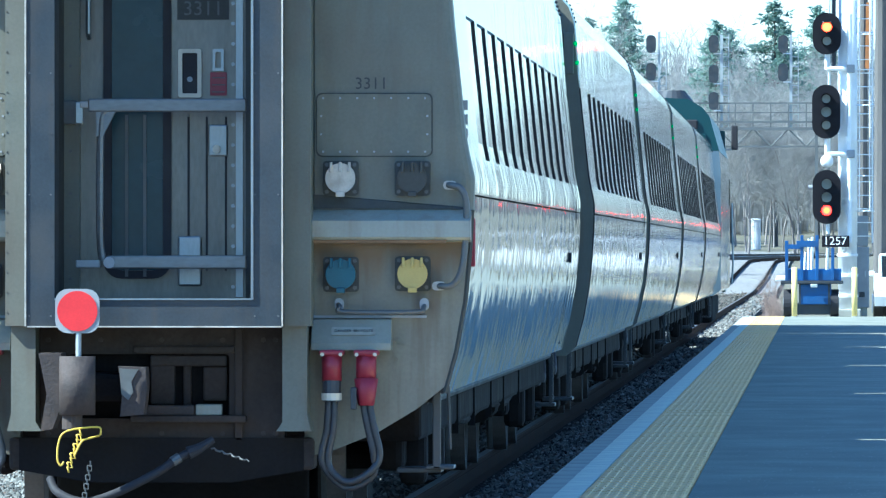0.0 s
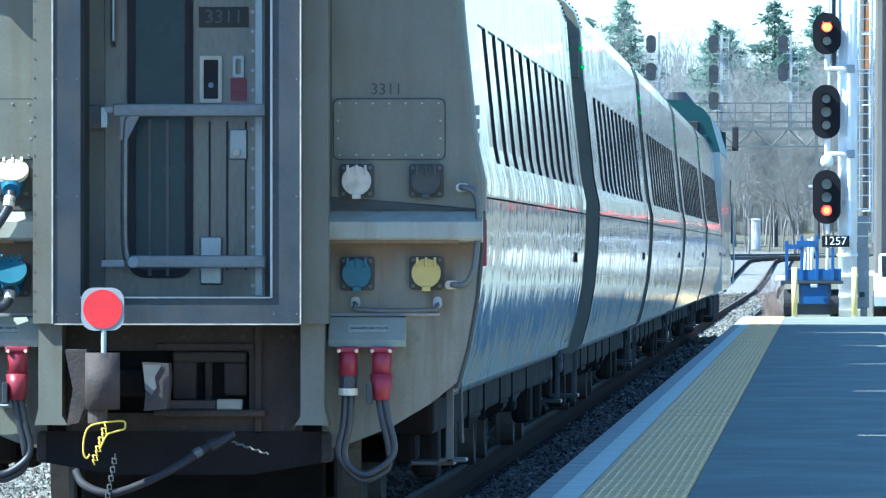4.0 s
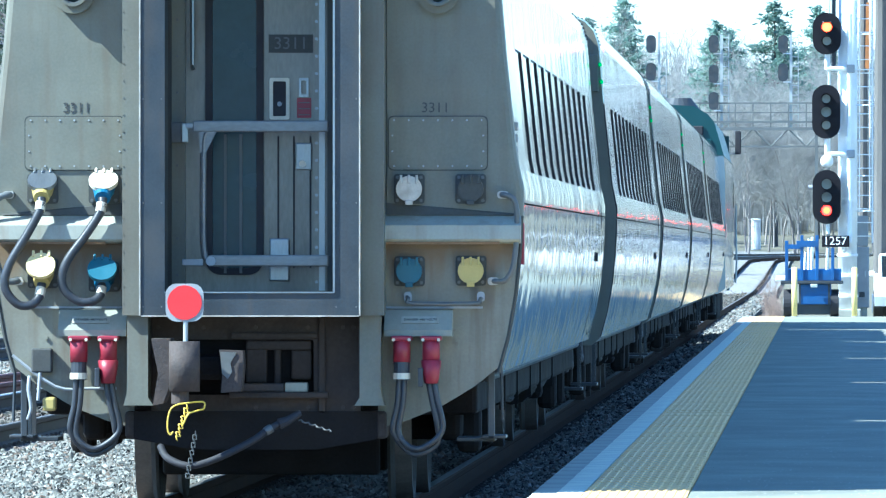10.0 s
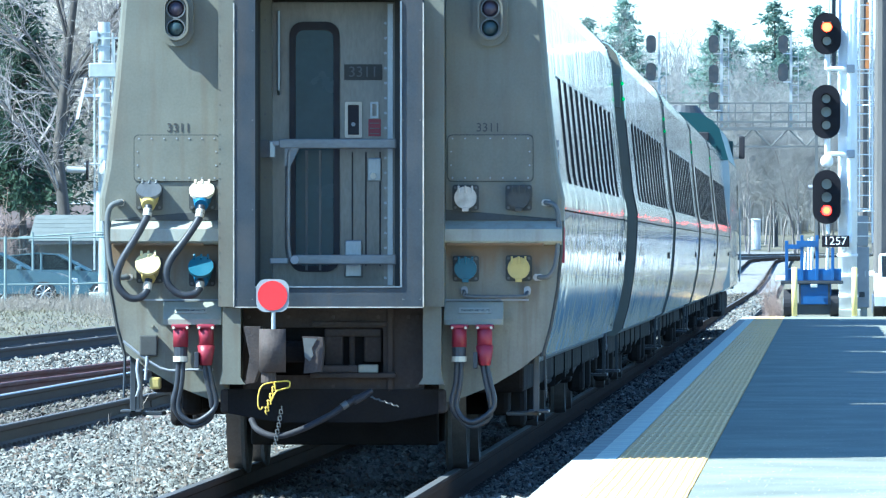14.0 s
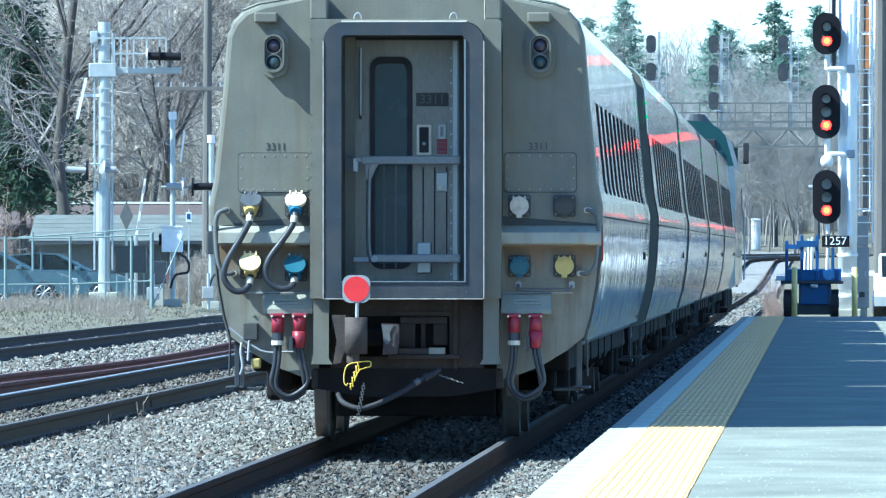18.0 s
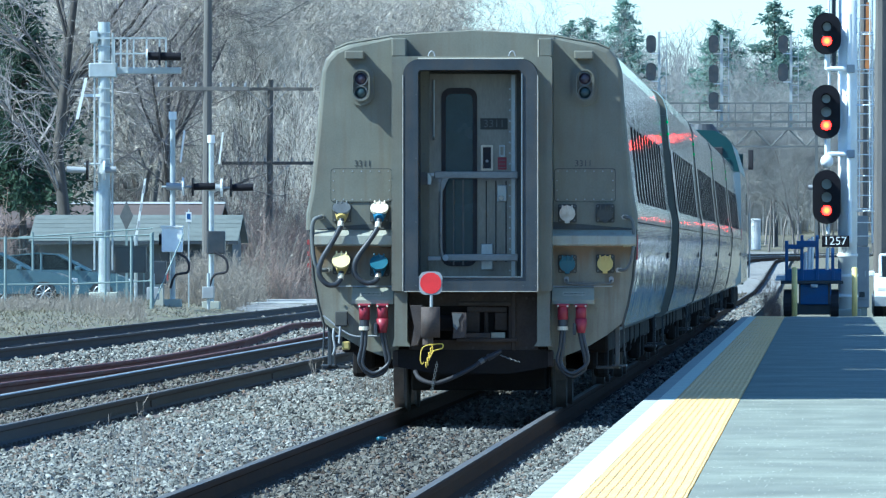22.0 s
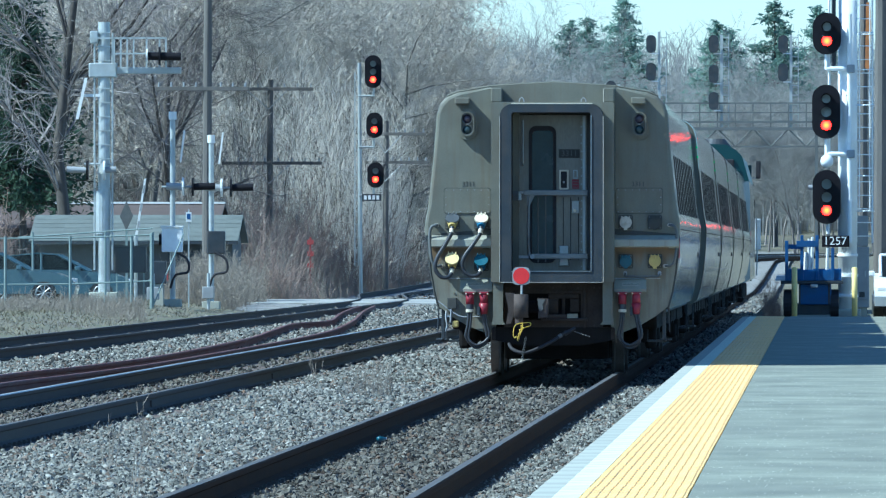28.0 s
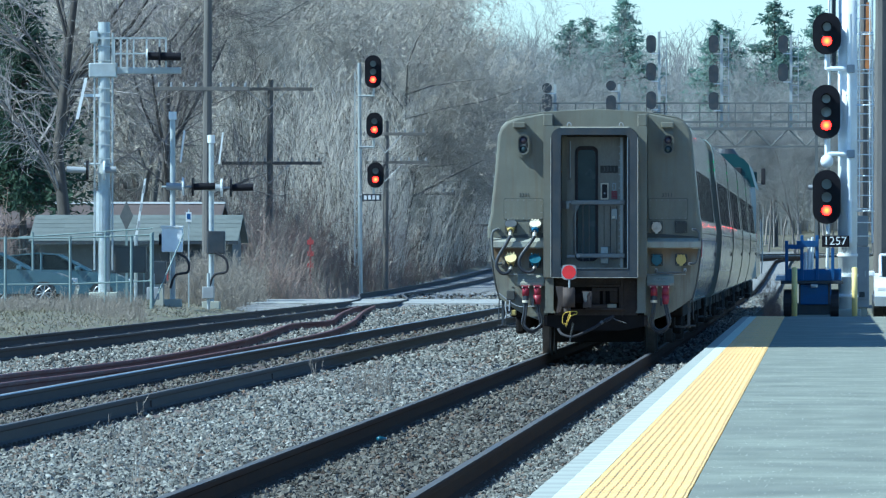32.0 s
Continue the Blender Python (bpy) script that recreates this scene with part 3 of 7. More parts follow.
tie_mesh = None
for tx, tname in TRACKS:
    tr = thing(tname, "ballasted railway track with steel rails on timber ties", "railway track", kind="structure")
    for side in (-0.7525, 0.7525):
        ys = [-40, 60] + list(range(100, 300, 40)) + list(range(310, 780, 12))
        build_rail(tr, [(track_x(tx + side, y), y, rise(y)) for y in ys], head=BRIGHTRAIL if tx == -7.75 and side < 0 else None, web=OILY if tx > -5 else None)
    for k in range(150 if tx > -13 else 60):
        y = 60 + k * 0.56 + (0 if tx > -13 else 60)
        if tie_mesh is None:
            bm = B(-1.3, 1.3, -0.115, 0.115, -0.30, -0.152, 0.012)
            ob = part("tie", bm, TIE, tr)
            tie_mesh = ob.data
        else:
            ob = new("tie", tie_mesh)
            ob.parent = tr
        ob.matrix_basis = pose(tx + random.uniform(-0.04, 0.04), y, -0.032 + random.uniform(-0.008, 0.004), 0, random.uniform(-0.4, 0.4), random.uniform(-1, 1))
    # tie plates with spikes under each rail
    bm = bmesh.new()
    for k in range(150 if tx > -13 else 60):
        y = 60 + k * 0.56 + (0 if tx > -13 else 60)
        for side in (-0.7525, 0.7525):
            box(bm, tx + side - 0.16, tx + side + 0.16, y - 0.09, y + 0.09, -0.192, -0.170)
            for sx, sy in ((-0.095, 0.05), (0.095, -0.05), (0.13, 0.06), (-0.13, -0.06)):
                box(bm, tx + side + sx - 0.012, tx + side + sx + 0.012, y + sy - 0.012, y + sy + 0.012, -0.165, -0.135)
    ob = part("tie_plates", bm, RUST, tr)
    tagged(ob, kind="stuff")

# bolted joint bars on the second track
tr2 = bpy.data.objects["track_second"]
for y in (70.5, 89.0, 113.0, 138.0):
    part("joint_bar", B(-7.75 + 0.7525 + 0.012, -7.75 + 0.7525 + 0.032, y - 0.45, y + 0.45, -0.135, -0.055, 0.006), RUST, tr2)

# loose rails lying beside the second track, bent round at their far end
for line in ([(-9.95, 60), (-9.9, 110), (-9.78, 129), (-9.48, 139), (-9.34, 154), (-9.69, 182), (-10.25, 202), (-10.82, 222), (-10.54, 232), (-11.5, 259), (-12.3, 285), (-12.6, 300)],
             [(-9.35, 60), (-9.3, 100), (-9.16, 120.6), (-8.92, 130.5), (-8.76, 143.7), (-8.80, 166.4), (-8.85, 177), (-8.98, 192), (-9.25, 206), (-9.99, 231), (-11.4, 270), (-12.2, 296)]):
    lr = thing("loose_rail", "long rusty loose rail lying bent on the ballast", "rail", group="loose rails beside the track")
    build_rail(lr, [tuple(p) for p in spline([(x, y, 0.03) for x, y in line], 6)], False, "rail_bar")

# crossing slabs
cross = thing("level_crossing", "pale concrete panel level crossing over the tracks", "level crossing", kind="structure")
for k in range(7):
    x = -18.6 + k * 1.85
    part("crossing_panel", B(x + 0.01, x + 1.84, 322, 346, -0.25, -0.012 + 0.004 * (k % 3), 0.02), CROSSM, cross)

ramp = [(312, -0.2), (322, -0.06), (322, -0.3), (312, -0.3)]
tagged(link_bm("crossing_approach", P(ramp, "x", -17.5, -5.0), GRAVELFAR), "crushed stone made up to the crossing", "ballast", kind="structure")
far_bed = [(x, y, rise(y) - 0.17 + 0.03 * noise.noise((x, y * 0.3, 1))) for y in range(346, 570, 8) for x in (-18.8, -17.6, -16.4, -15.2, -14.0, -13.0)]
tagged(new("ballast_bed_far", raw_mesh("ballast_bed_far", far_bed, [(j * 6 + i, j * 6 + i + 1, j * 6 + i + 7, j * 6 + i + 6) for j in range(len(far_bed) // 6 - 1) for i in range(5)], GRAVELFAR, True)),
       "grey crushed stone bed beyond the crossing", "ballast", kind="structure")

# platform
plat = thing("platform", "low station platform with concrete edge and grey asphalt", "platform", kind="structure")
part("platform_asphalt", B(-0.738, 12.0, -40, 231.5, -0.5, PLAT_Z), ASPHALT, plat, "grey worn asphalt surface")
part("platform_base", B(-1.60, -0.742, -40, 231.5, -0.5, PLAT_Z - 0.05), CONCRETE, plat)
part("platform_end_apron", B(-1.0, 6, 231.6, 236.5, -0.5, PLAT_Z - 0.03), ASPHALT, plat, "pale gravelly concrete apron")


def coping_meshes():
    out = []
    for v in range(5):
        rng = random.Random(v)
        bm = bmesh.new()
        edge = []
        n = 5
        for k in range(n + 1):
            edge.append((-1.640 + rng.uniform(-0.002, 0.003), 0.003 + k * (2.44 - 0.006) / n))
        outline = edge + [(-1.500, 2.437), (-1.500, 0.003)]
        prism(bm, outline[::-1], "z", -0.11, PLAT_Z - 0.002)
        bm2 = bmesh.new()
        edge = [(-1.498 + rng.uniform(-0.003, 0.002), 0.004 + k * 2.432 / n) for k in range(n + 1)]
        prism(bm2, (edge + [(-1.348, 2.436), (-1.348, 0.004)])[::-1], "z", -0.02, PLAT_Z + 0.002)
        out.append((link_bm("coping_block", bm, CONCRETE), link_bm("painted_edge", bm2, EDGEWHITE)))
    return out


cop = coping_meshes()
for k in range(71):
    for ob in cop[(k * 7) % 5]:
        o = ob if (k < 5 and ob.parent is None) else new(ob.name.split(".")[0], ob.data)
        o.parent, o.matrix_basis = plat, pose(0, 58.2 + k * 2.44, 0)
for pair in cop:
    for ob in pair:
        if ob.parent is None:
            bpy.data.objects.remove(ob)


def tactile_mesh():
    """A tile with raised bars along the platform."""
    bm = bmesh.new()
    box(bm, -1.340, -0.745, 0.003, 0.607, 0.0, PLAT_Z + 0.004)
    for k in range(11):
        x = -1.340 + 0.054 * (k + 0.5)
        z = PLAT_Z + 0.004
        prism(bm, [(x - 0.015, z), (x + 0.015, z), (x + 0.009, z + 0.005), (x - 0.009, z + 0.005)], "y", 0.03, 0.58)
    return link_bm("tactile_tile", bm, TACTILE)


tile = tactile_mesh()
tile.parent, tile.matrix_basis = plat, pose(0, 58.2, 0)
for k in range(1, 284):
    o = new("tactile_tile", tile.data)
    o.parent, o.matrix_basis = plat, pose(random.uniform(-0.003, 0.003), 58.2 + k * 0.61, random.uniform(-0.001, 0.001))


def grit():
    """Pale stone chips scattered on the asphalt."""
    rng = np.random.default_rng(12)
    verts, faces = [], []
    for k in range(5200):
        y = 60 + 110 * rng.random() ** 1.3
        x, s = rng.uniform(-0.72, 4.0), rng.uniform(0.0016, 0.0052)
        i = len(verts)
        verts += [(x - s, y, PLAT_Z), (x + s, y - s, PLAT_Z), (x + s * 0.5, y + s * 1.5, PLAT_Z), (x, y, PLAT_Z + s)]
        faces += [(i, i + 1, i + 3), (i + 1, i + 2, i + 3), (i + 2, i, i + 3)]
    tagged(new("stone_chips", raw_mesh("stone_chips", verts, faces, CONCRETE)), "pale stone chips scattered on the platform", "gravel", kind="stuff")


grit()


def near_stretch():
    """The platform edge and the ties on the camera's side of the train."""
    bm = bmesh.new()
    for k in range(161):
        y = 58.2 - 0.61 * (k + 1)
        box(bm, -1.340, -0.745, y + 0.003, y + 0.607, 0.0, PLAT_Z + 0.004)
        for j in range(11):
            x, z = -1.340 + 0.054 * (j + 0.5), PLAT_Z + 0.004
            prism(bm, [(x - 0.015, z), (x + 0.015, z), (x + 0.009, z + 0.005), (x - 0.009, z + 0.005)], "y", y + 0.03, y + 0.58)
    tagged(part("tactile_tiles", bm, TACTILE, plat, "yellow ribbed warning tiles"), kind="stuff")
    bm, bm2 = bmesh.new(), bmesh.new()
    for k in range(40):
        y = 58.2 - 2.44 * (k + 1)
        box(bm, -1.640, -1.500, y + 0.003, y + 2.437, -0.11, PLAT_Z - 0.002)
        box(bm2, -1.498, -1.348, y + 0.004, y + 2.436, -0.02, PLAT_Z + 0.002)
    tagged(part("coping_blocks", bm, CONCRETE, plat, "pale concrete coping blocks"), kind="stuff")
    tagged(part("painted_edges", bm2, EDGEWHITE, plat, "white painted platform edge"), kind="stuff")
    for tx, tname in TRACKS:
        bm = bmesh.new()
        for k in range(170):
            y = 59.44 - k * 0.56
            box(bm, tx - 1.3, tx + 1.3, y - 0.115, y + 0.115, -0.33, -0.185)
        tagged(part("ties", bm, TIE, bpy.data.objects[tname], "weathered timber ties"), kind="stuff")


near_stretch()


# ---- the train ----
PROFILE = [(1.33, 0.74), (1.395, 0.80), (1.45, 1.0), (1.495, 1.25), (1.517, 1.48), (1.528, 1.70), (1.53, 1.85), (1.49, 2.05), (1.43, 2.63), (1.385, 3.18), (1.345, 3.30), (1.27, 3.38), (1.15, 3.43), (0.75, 3.50), (0.0, 3.545)]
LEN = 25.05
SKIN = 23.9              # where the full-width skin ends, before the narrower vestibule


def side_x(z):
    return float(np.interp(z, [p[1] for p in PROFILE], [p[0] for p in PROFILE]))


def slab(bm, y0, y1, zs, side, thick=0.03, jamb=1):
    """A stretch of the car's skin between heights zs, on one side (+1 or -1)."""
    def column(y, inset):
        return [bm.verts.new((side * (side_x(z) - inset), y, z)) for z in zs]
    oa, ob, ia, ib = column(y0, 0), column(y1, 0), column(y0, thick), column(y1, thick)
    ja, jb = column(y0, 0), column(y1, 0)
    for i in range(len(zs) - 1):
        bm.faces.new((oa[i], ob[i], ob[i + 1], oa[i + 1])).smooth = True
        bm.faces.new((ia[i], ia[i + 1], ib[i + 1], ib[i]))
        for a, b in ((ja, ia), (jb, ib)):
            bm.faces.new((a[i], a[i + 1], b[i + 1], b[i])).material_index = jamb
    for k in (0, -1):
        bm.faces.new((ja[k], ia[k], ib[k], jb[k])).material_index = jamb


WZ0, WZ1 = 1.965, 2.70
WINDOWS = [2.1 + 1.78 * k for k in range(11)]      # where each window begins
WIDE = 1.38


def coach(name, label, end=False):
    c = thing(name, label, "railway coach", group="coaches of the train")
    inner = [(x - 0.040, z) for x, z in PROFILE if z < 3.0] + [(x * 0.965, z - 0.04) for x, z in PROFILE if z > 3.0]
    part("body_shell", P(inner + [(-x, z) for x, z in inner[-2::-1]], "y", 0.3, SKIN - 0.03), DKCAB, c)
    for side in (1, -1):
        zs = [0.80, 0.9, 1.0, 1.12, 1.25, 1.36, 1.48, 1.6, 1.70, 1.765]
        for a, b in ((0.12, 8.6), (8.608, 17.1), (17.108, SKIN)):
            bm = bmesh.new()
            slab(bm, a, b, zs, side)
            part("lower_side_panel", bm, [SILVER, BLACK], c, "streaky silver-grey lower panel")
        bm = bmesh.new()
        slab(bm, 0.12, SKIN, [1.775, 1.85, WZ0], side)
        part("belt_panel", bm, [BELT, BLACK], c, "rippled pale belt panel")
        edges = [0.12] + [v for w in WINDOWS for v in (w, w + WIDE)] + [SKIN]
        for a, b in zip(edges[::2], edges[1::2]):
            bm = bmesh.new()
            slab(bm, a, b, [WZ0, 2.05, 2.63, WZ1], side)
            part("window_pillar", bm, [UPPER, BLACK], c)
        for w in WINDOWS:
            bm = bmesh.new()
            xs = [(side * (side_x(z) - 0.0105), z) for z in (WZ0, 2.05, 2.63, WZ1)]
            vs = [[bm.verts.new((x, y, z)) for x, z in xs] for y in (w, w + WIDE)]
            for i in range(3):
                bm.faces.new((vs[0][i], vs[1][i], vs[1][i + 1], vs[0][i + 1]))
            part("window_pane", bm, WINDOW, c, "dark tinted window pane")
        # door seam and latch near the leading end
        part("door_seam", P([(side * (side_x(z) + 0.001), z) for z in (0.85, 1.7, 1.85, 2.7)] + [(side * (side_x(z) + 0.004), z) for z in (2.7, 1.85, 1.7, 0.85)], "y", 22.5, 22.53), BLACK, c)
        x = side * side_x(1.45)
        part("door_latch", B(min(x, x + side * 0.016), max(x, x + side * 0.016), 21.0, 21.15, 1.42, 1.49, 0.003), BLACK, c)
        # end indicator with two green lamps
        if not end:
            ind = part("indicator_panel", B(min(side * 1.30, side * 1.375), max(side * 1.30, side * 1.375), 0.065, 0.10, 2.80, 3.10, 0.006), OLIVE, c)
            for z in (3.02, 2.88):
                part("green_indicator", P(disc_outline(side * (side_x(z) - 0.008), z, 0.015, 12), "y", 0.055, 0.098), GRN_CAR, ind, "lit green indicator lamp", at=Matrix())
    roof = [(side_x(WZ1), WZ1)] + [p for p in PROFILE if p[1] > WZ1 + 0.1]
    line = roof + [(-x, z) for x, z in roof[-2::-1]]
    under = [(x * 0.98, z - 0.035) for x, z in line]
    part("roof", P(line + under[::-1], "y", 0.12, SKIN), ROOFM, c, "silver-grey curved roof")
    # end walls, ribbed weather strip, gangway bellows
    wall = [(x - 0.01, z - 0.008) for x, z in PROFILE]
    tail = [(x * 0.885, 0.8 + (z - 0.8) * 0.96) for x, z in PROFILE]
    part("vestibule_end", P(tail + [(-x, z) for x, z in tail[-2::-1]], "y", SKIN - 0.03, LEN), OLIVE_SHADED, c, "narrower olive vestibule end with the gap's shade in its colour")
    if not end:
        part("end_wall", P(wall + [(-x, z) for x, z in wall[-2::-1]], "y", 0.10, 0.21), OLIVE, c, "olive-grey end wall")
    for k in range(5):
        bm = bmesh.new()
        y = LEN + 0.09 * k
        ring_prism(bm, rounded(-0.68, 0.68, 0.45, 3.27, 0.12, 4), rounded(-0.5, 0.5, 0.7, 3.1, 0.06, 4), "y", y, y + 0.06)
        part("bellows_fold", bm, BLACK, c, "black rubber gangway bellows fold")
    rim = [Vector((x, 0, z)) for x, z in PROFILE if z > 3.1]
    for s, y in [(s, y) for s in (1, -1) for y in ((SKIN - 0.07,) if end else (SKIN - 0.07, 0.15))]:
        bm = bmesh.new()
        for a, b in zip(rim[:5], rim[1:6]):
            n = max(2, int((b - a).length / 0.028))
            for k in range(n):
                p = a.lerp(b, k / n)
                d = (b - a).normalized() * 0.008
                tube(bm, [(s * (p - d).x, y, (p - d).z), (s * (p + d).x, y, (p + d).z)], 0.012, 5)
        part("weather_strip", bm, BLACK, c, "ribbed black weather strip")
    # handrails, hinges and hanging cables at the leading end
    for s in (1, -1):
        x = s * 1.37
        gr = part("end_handrail", T([(x - s * 0.04, SKIN + 0.10, 1.02), (x, SKIN + 0.12, 1.06), (x, SKIN + 0.12, 2.20), (x - s * 0.04, SKIN + 0.10, 2.24)], 0.013, 6), DKSTEEL, c, "upright steel handrail")
        for z in (1.04, 1.62, 2.22):
            part("rail_foot", B(x - 0.05, x + 0.01, SKIN + 0.04, SKIN + 0.13, z - 0.02, z + 0.02, 0.004), DKSTEEL, gr)
        for z in (0.95, 1.55, 2.15, 2.75):
            part("hinge_bracket", B(s * 1.345 - 0.03, s * 1.345 + 0.03, SKIN - 0.02, SKIN + 0.05, z, z + 0.07, 0.005), BLACK, c)
        for k in range(2):
            part("end_cable", T(spline([(s * (1.18 + 0.07 * k), LEN - 0.3, 1.0), (s * (1.2 + 0.08 * k), LEN, 0.74), (s * (1.22 + 0.08 * k), LEN + 0.5, 0.56 + 0.06 * k), (s * (1.2 + 0.08 * k), LEN + 1.0, 0.78)], 4), 0.022, 6), BLACK, c)
    # underframe
    part("underframe", B(-1.25, 1.25, 0.6, LEN - 0.4, 0.55, 0.8, 0.03), UNDER, c, "grimy black underframe")
    for a, b, w, z in ((6.6, 8.4, 0.92, 0.36), (9.2, 11.4, 1.0, 0.42), (12.4, 14.0, 0.88, 0.34), (15.0, 17.2, 0.97, 0.40)):
        part("equipment_box", B(-w, w, a, b, z, 0.62, 0.03), UNDER, c)
    for s in (1, -1):
        for y in (5.9, 8.7, 11.9, 14.5, 17.9):
            part("side_bracket", B(s * 1.24 - 0.02, s * 1.24 + 0.02, y, y + 0.05, 0.50, 0.82), UNDER, c)
        part("air_pipe", T(spline([(s * 1.2, 5.6, 0.62), (s * 1.22, 8, 0.54), (s * 1.2, 12, 0.57), (s * 1.22, 16, 0.53), (s * 1.2, 18.6, 0.62)], 3), 0.022, 6), UNDER, c)
        part("sill_rail", T([(s * 1.315, 0.3, 0.765), (s * 1.315, SKIN - 0.1, 0.765)], 0.022, 6), SLATE, c, "dark rolled sill edge")
        part("air_tank", T([(s * 0.95, 18.1, 0.52), (s * 0.95, 19.4, 0.52)], 0.16, 12), UNDER, c)
        for y in (0.35, SKIN - 0.6):
            st = part("end_step", B(s * 1.26 - 0.12, s * 1.26 + 0.10, y, y + 0.42, 0.40, 0.425, 0.005), SLATE, c, "steel foot step")
            for yy in (y + 0.02, y + 0.37):
                part("step_strap", B(s * 1.33 - 0.012, s * 1.33 + 0.012, yy, yy + 0.04, 0.40, 0.80), SLATE, st)
    for y in (3.6, 21.9):
        bg = part("bogie_frame", B(-1.12, -0.98, y - 1.8, y + 1.8, 0.38, 0.62, 0.04), UNDER, c)
        part("bogie_side_beam", B(0.98, 1.12, y - 1.8, y + 1.8, 0.38, 0.62, 0.04), UNDER, bg)
        for dy in (-1.85, -0.62, 0.62, 1.85):
            part("brake_beam", B(-0.64, 0.64, y + dy - 0.05, y + dy + 0.05, 0.18, 0.44, 0.02), UNDER, bg)
        part("bogie_bolster", B(-1.0, 1.0, y - 0.3, y + 0.3, 0.4, 0.58, 0.04), UNDER, bg)
        for dy in (-1.25, 1.25):
            wheelset(c, y + dy)
            for s in (-1, 1):
                part("axle_box", B(s * 1.15 - 0.07, s * 1.15 + 0.07, y + dy - 0.16, y + dy + 0.16, 0.30, 0.58, 0.04), UNDER, bg)
    if not end:
        # gangway diaphragm, oversized out of sight to keep sun out of the gap
        part("end_diaphragm", B(-1.15, 1.15, -0.44, 0.098, 0.5, 3.44, 0.06), BLACK, c)
    if not end:
        part("drawgear", B(-0.15, 0.15, -0.2, 0.7, 0.7, 0.95, 0.04), UNDER, c)
    return c


WHEELS = []


def wheelset(c, y):
    w = new("wheelset")
    w.empty_display_size = 0.1
    w.parent, w.matrix_basis = c, pose(0, y, 0.457)
    for s in (-1, 1):
        bm = bmesh.new()
        rings = []
        for x, r in ((0.675, 0.20), (0.675, 0.40), (0.678, 0.478), (0.695, 0.484), (0.712, 0.470), (0.722, 0.459), (0.82, 0.452), (0.822, 0.40), (0.775, 0.36), (0.775, 0.20)):
            rings.append([bm.verts.new((s * x, r * math.cos(2 * math.pi * k / 28), r * math.sin(2 * math.pi * k / 28))) for k in range(28)])
        for a, b in zip(rings, rings[1:]):
            for k in range(28):
                bm.faces.new((a[k], a[(k + 1) % 28], b[(k + 1) % 28], b[k])).material_index = 1 if b is rings[6] else 0
        bm.faces.new(rings[0]), bm.faces.new(rings[-1])
        part("wheel", bm, [RUST, TREAD], w)
    part("axle", T([(-0.95, 0, 0), (0.95, 0, 0)], 0.08, 10), UNDER, w)
    WHEELS.append(w)


def socket(c, x, z, cap_mat, y=-0.005, cap=True, label="", plate=DKCAB):
    """A square-flanged connector with a round hinged cap."""
    s = part("socket_flange", P(rounded(x - 0.088, x + 0.088, z - 0.086, z + 0.086, 0.018, 3), "y", y - 0.022, y), plate, c, "dark square socket flange")
    for dx in (-0.068, 0.068):
        for dz in (-0.066, 0.066):
            part("bolt", P(disc_outline(x + dx, z + dz, 0.010, 8), "y", y - 0.030, y - 0.022), DKSTEEL, s)
    if cap:
        bm = bmesh.new()
        prism(bm, disc_outline(x, z, 0.074, 24), "y", y - 0.075, y - 0.022)
        for dx in (-0.045, 0, 0.045):
            box(bm, x + dx - 0.007, x + dx + 0.007, y - 0.092, y - 0.06, z + 0.03, z + 0.08, 0.003)
        box(bm, x - 0.022, x + 0.022, y - 0.085, y - 0.06, z - 0.092, z - 0.065, 0.004)
        part("socket_cap", bm, cap_mat, s, label)
    return s


def open_socket(c, x, z, cap_mat, plug_mat, hose, y=-0.005, lid_label="", tilt=-50, out=0.045):
    """A connector with its cap flipped up and a plugged jumper."""
    s = socket(c, x, z, None, y, False)
    bm = bmesh.new()
    prism(bm, disc_outline(x, z + 0.035, 0.084, 24), "y", y - 0.02, y + 0.005)
    for dx in (-0.045, 0, 0.045):
        box(bm, x + dx - 0.007, x + dx + 0.007, y - 0.03, y + 0.01, z + 0.09, z + 0.13, 0.003)
    lid = part("socket_cap", bm, cap_mat, s, lid_label)
    lid.matrix_basis = Matrix.Translation((0, y - out, z + 0.05)) @ pose(0, 0, 0, tilt) @ Matrix.Translation((0, -y, -z - 0.05))
    part("plug", T([(x, y - 0.01, z), (x, y - 0.07, z - 0.02), (x, y - 0.13, z - 0.055)], 0.066, 14, 0.045), plug_mat, s)
    part("cable_collar", T([Vector(hose[0]).lerp(Vector(hose[1]), 0.35), hose[1]], 0.030, 12), GREYCAP if plug_mat is not YELCAP else WHITECAP, s)
    return s


def loft(bm, outlines):
    """Joins closed outlines of as many points, given as (y, [(x, z), ...]), into one solid."""
    rings = [[bm.verts.new((x, y, z)) for x, z in line] for y, line in outlines]
    for a, b in zip(rings, rings[1:]):
        for i in range(len(a)):
            j = (i + 1) % len(a)
            bm.faces.new((a[i], a[j], b[j], b[i]))
    bm.faces.new(rings[0][::-1]), bm.faces.new(rings[-1])


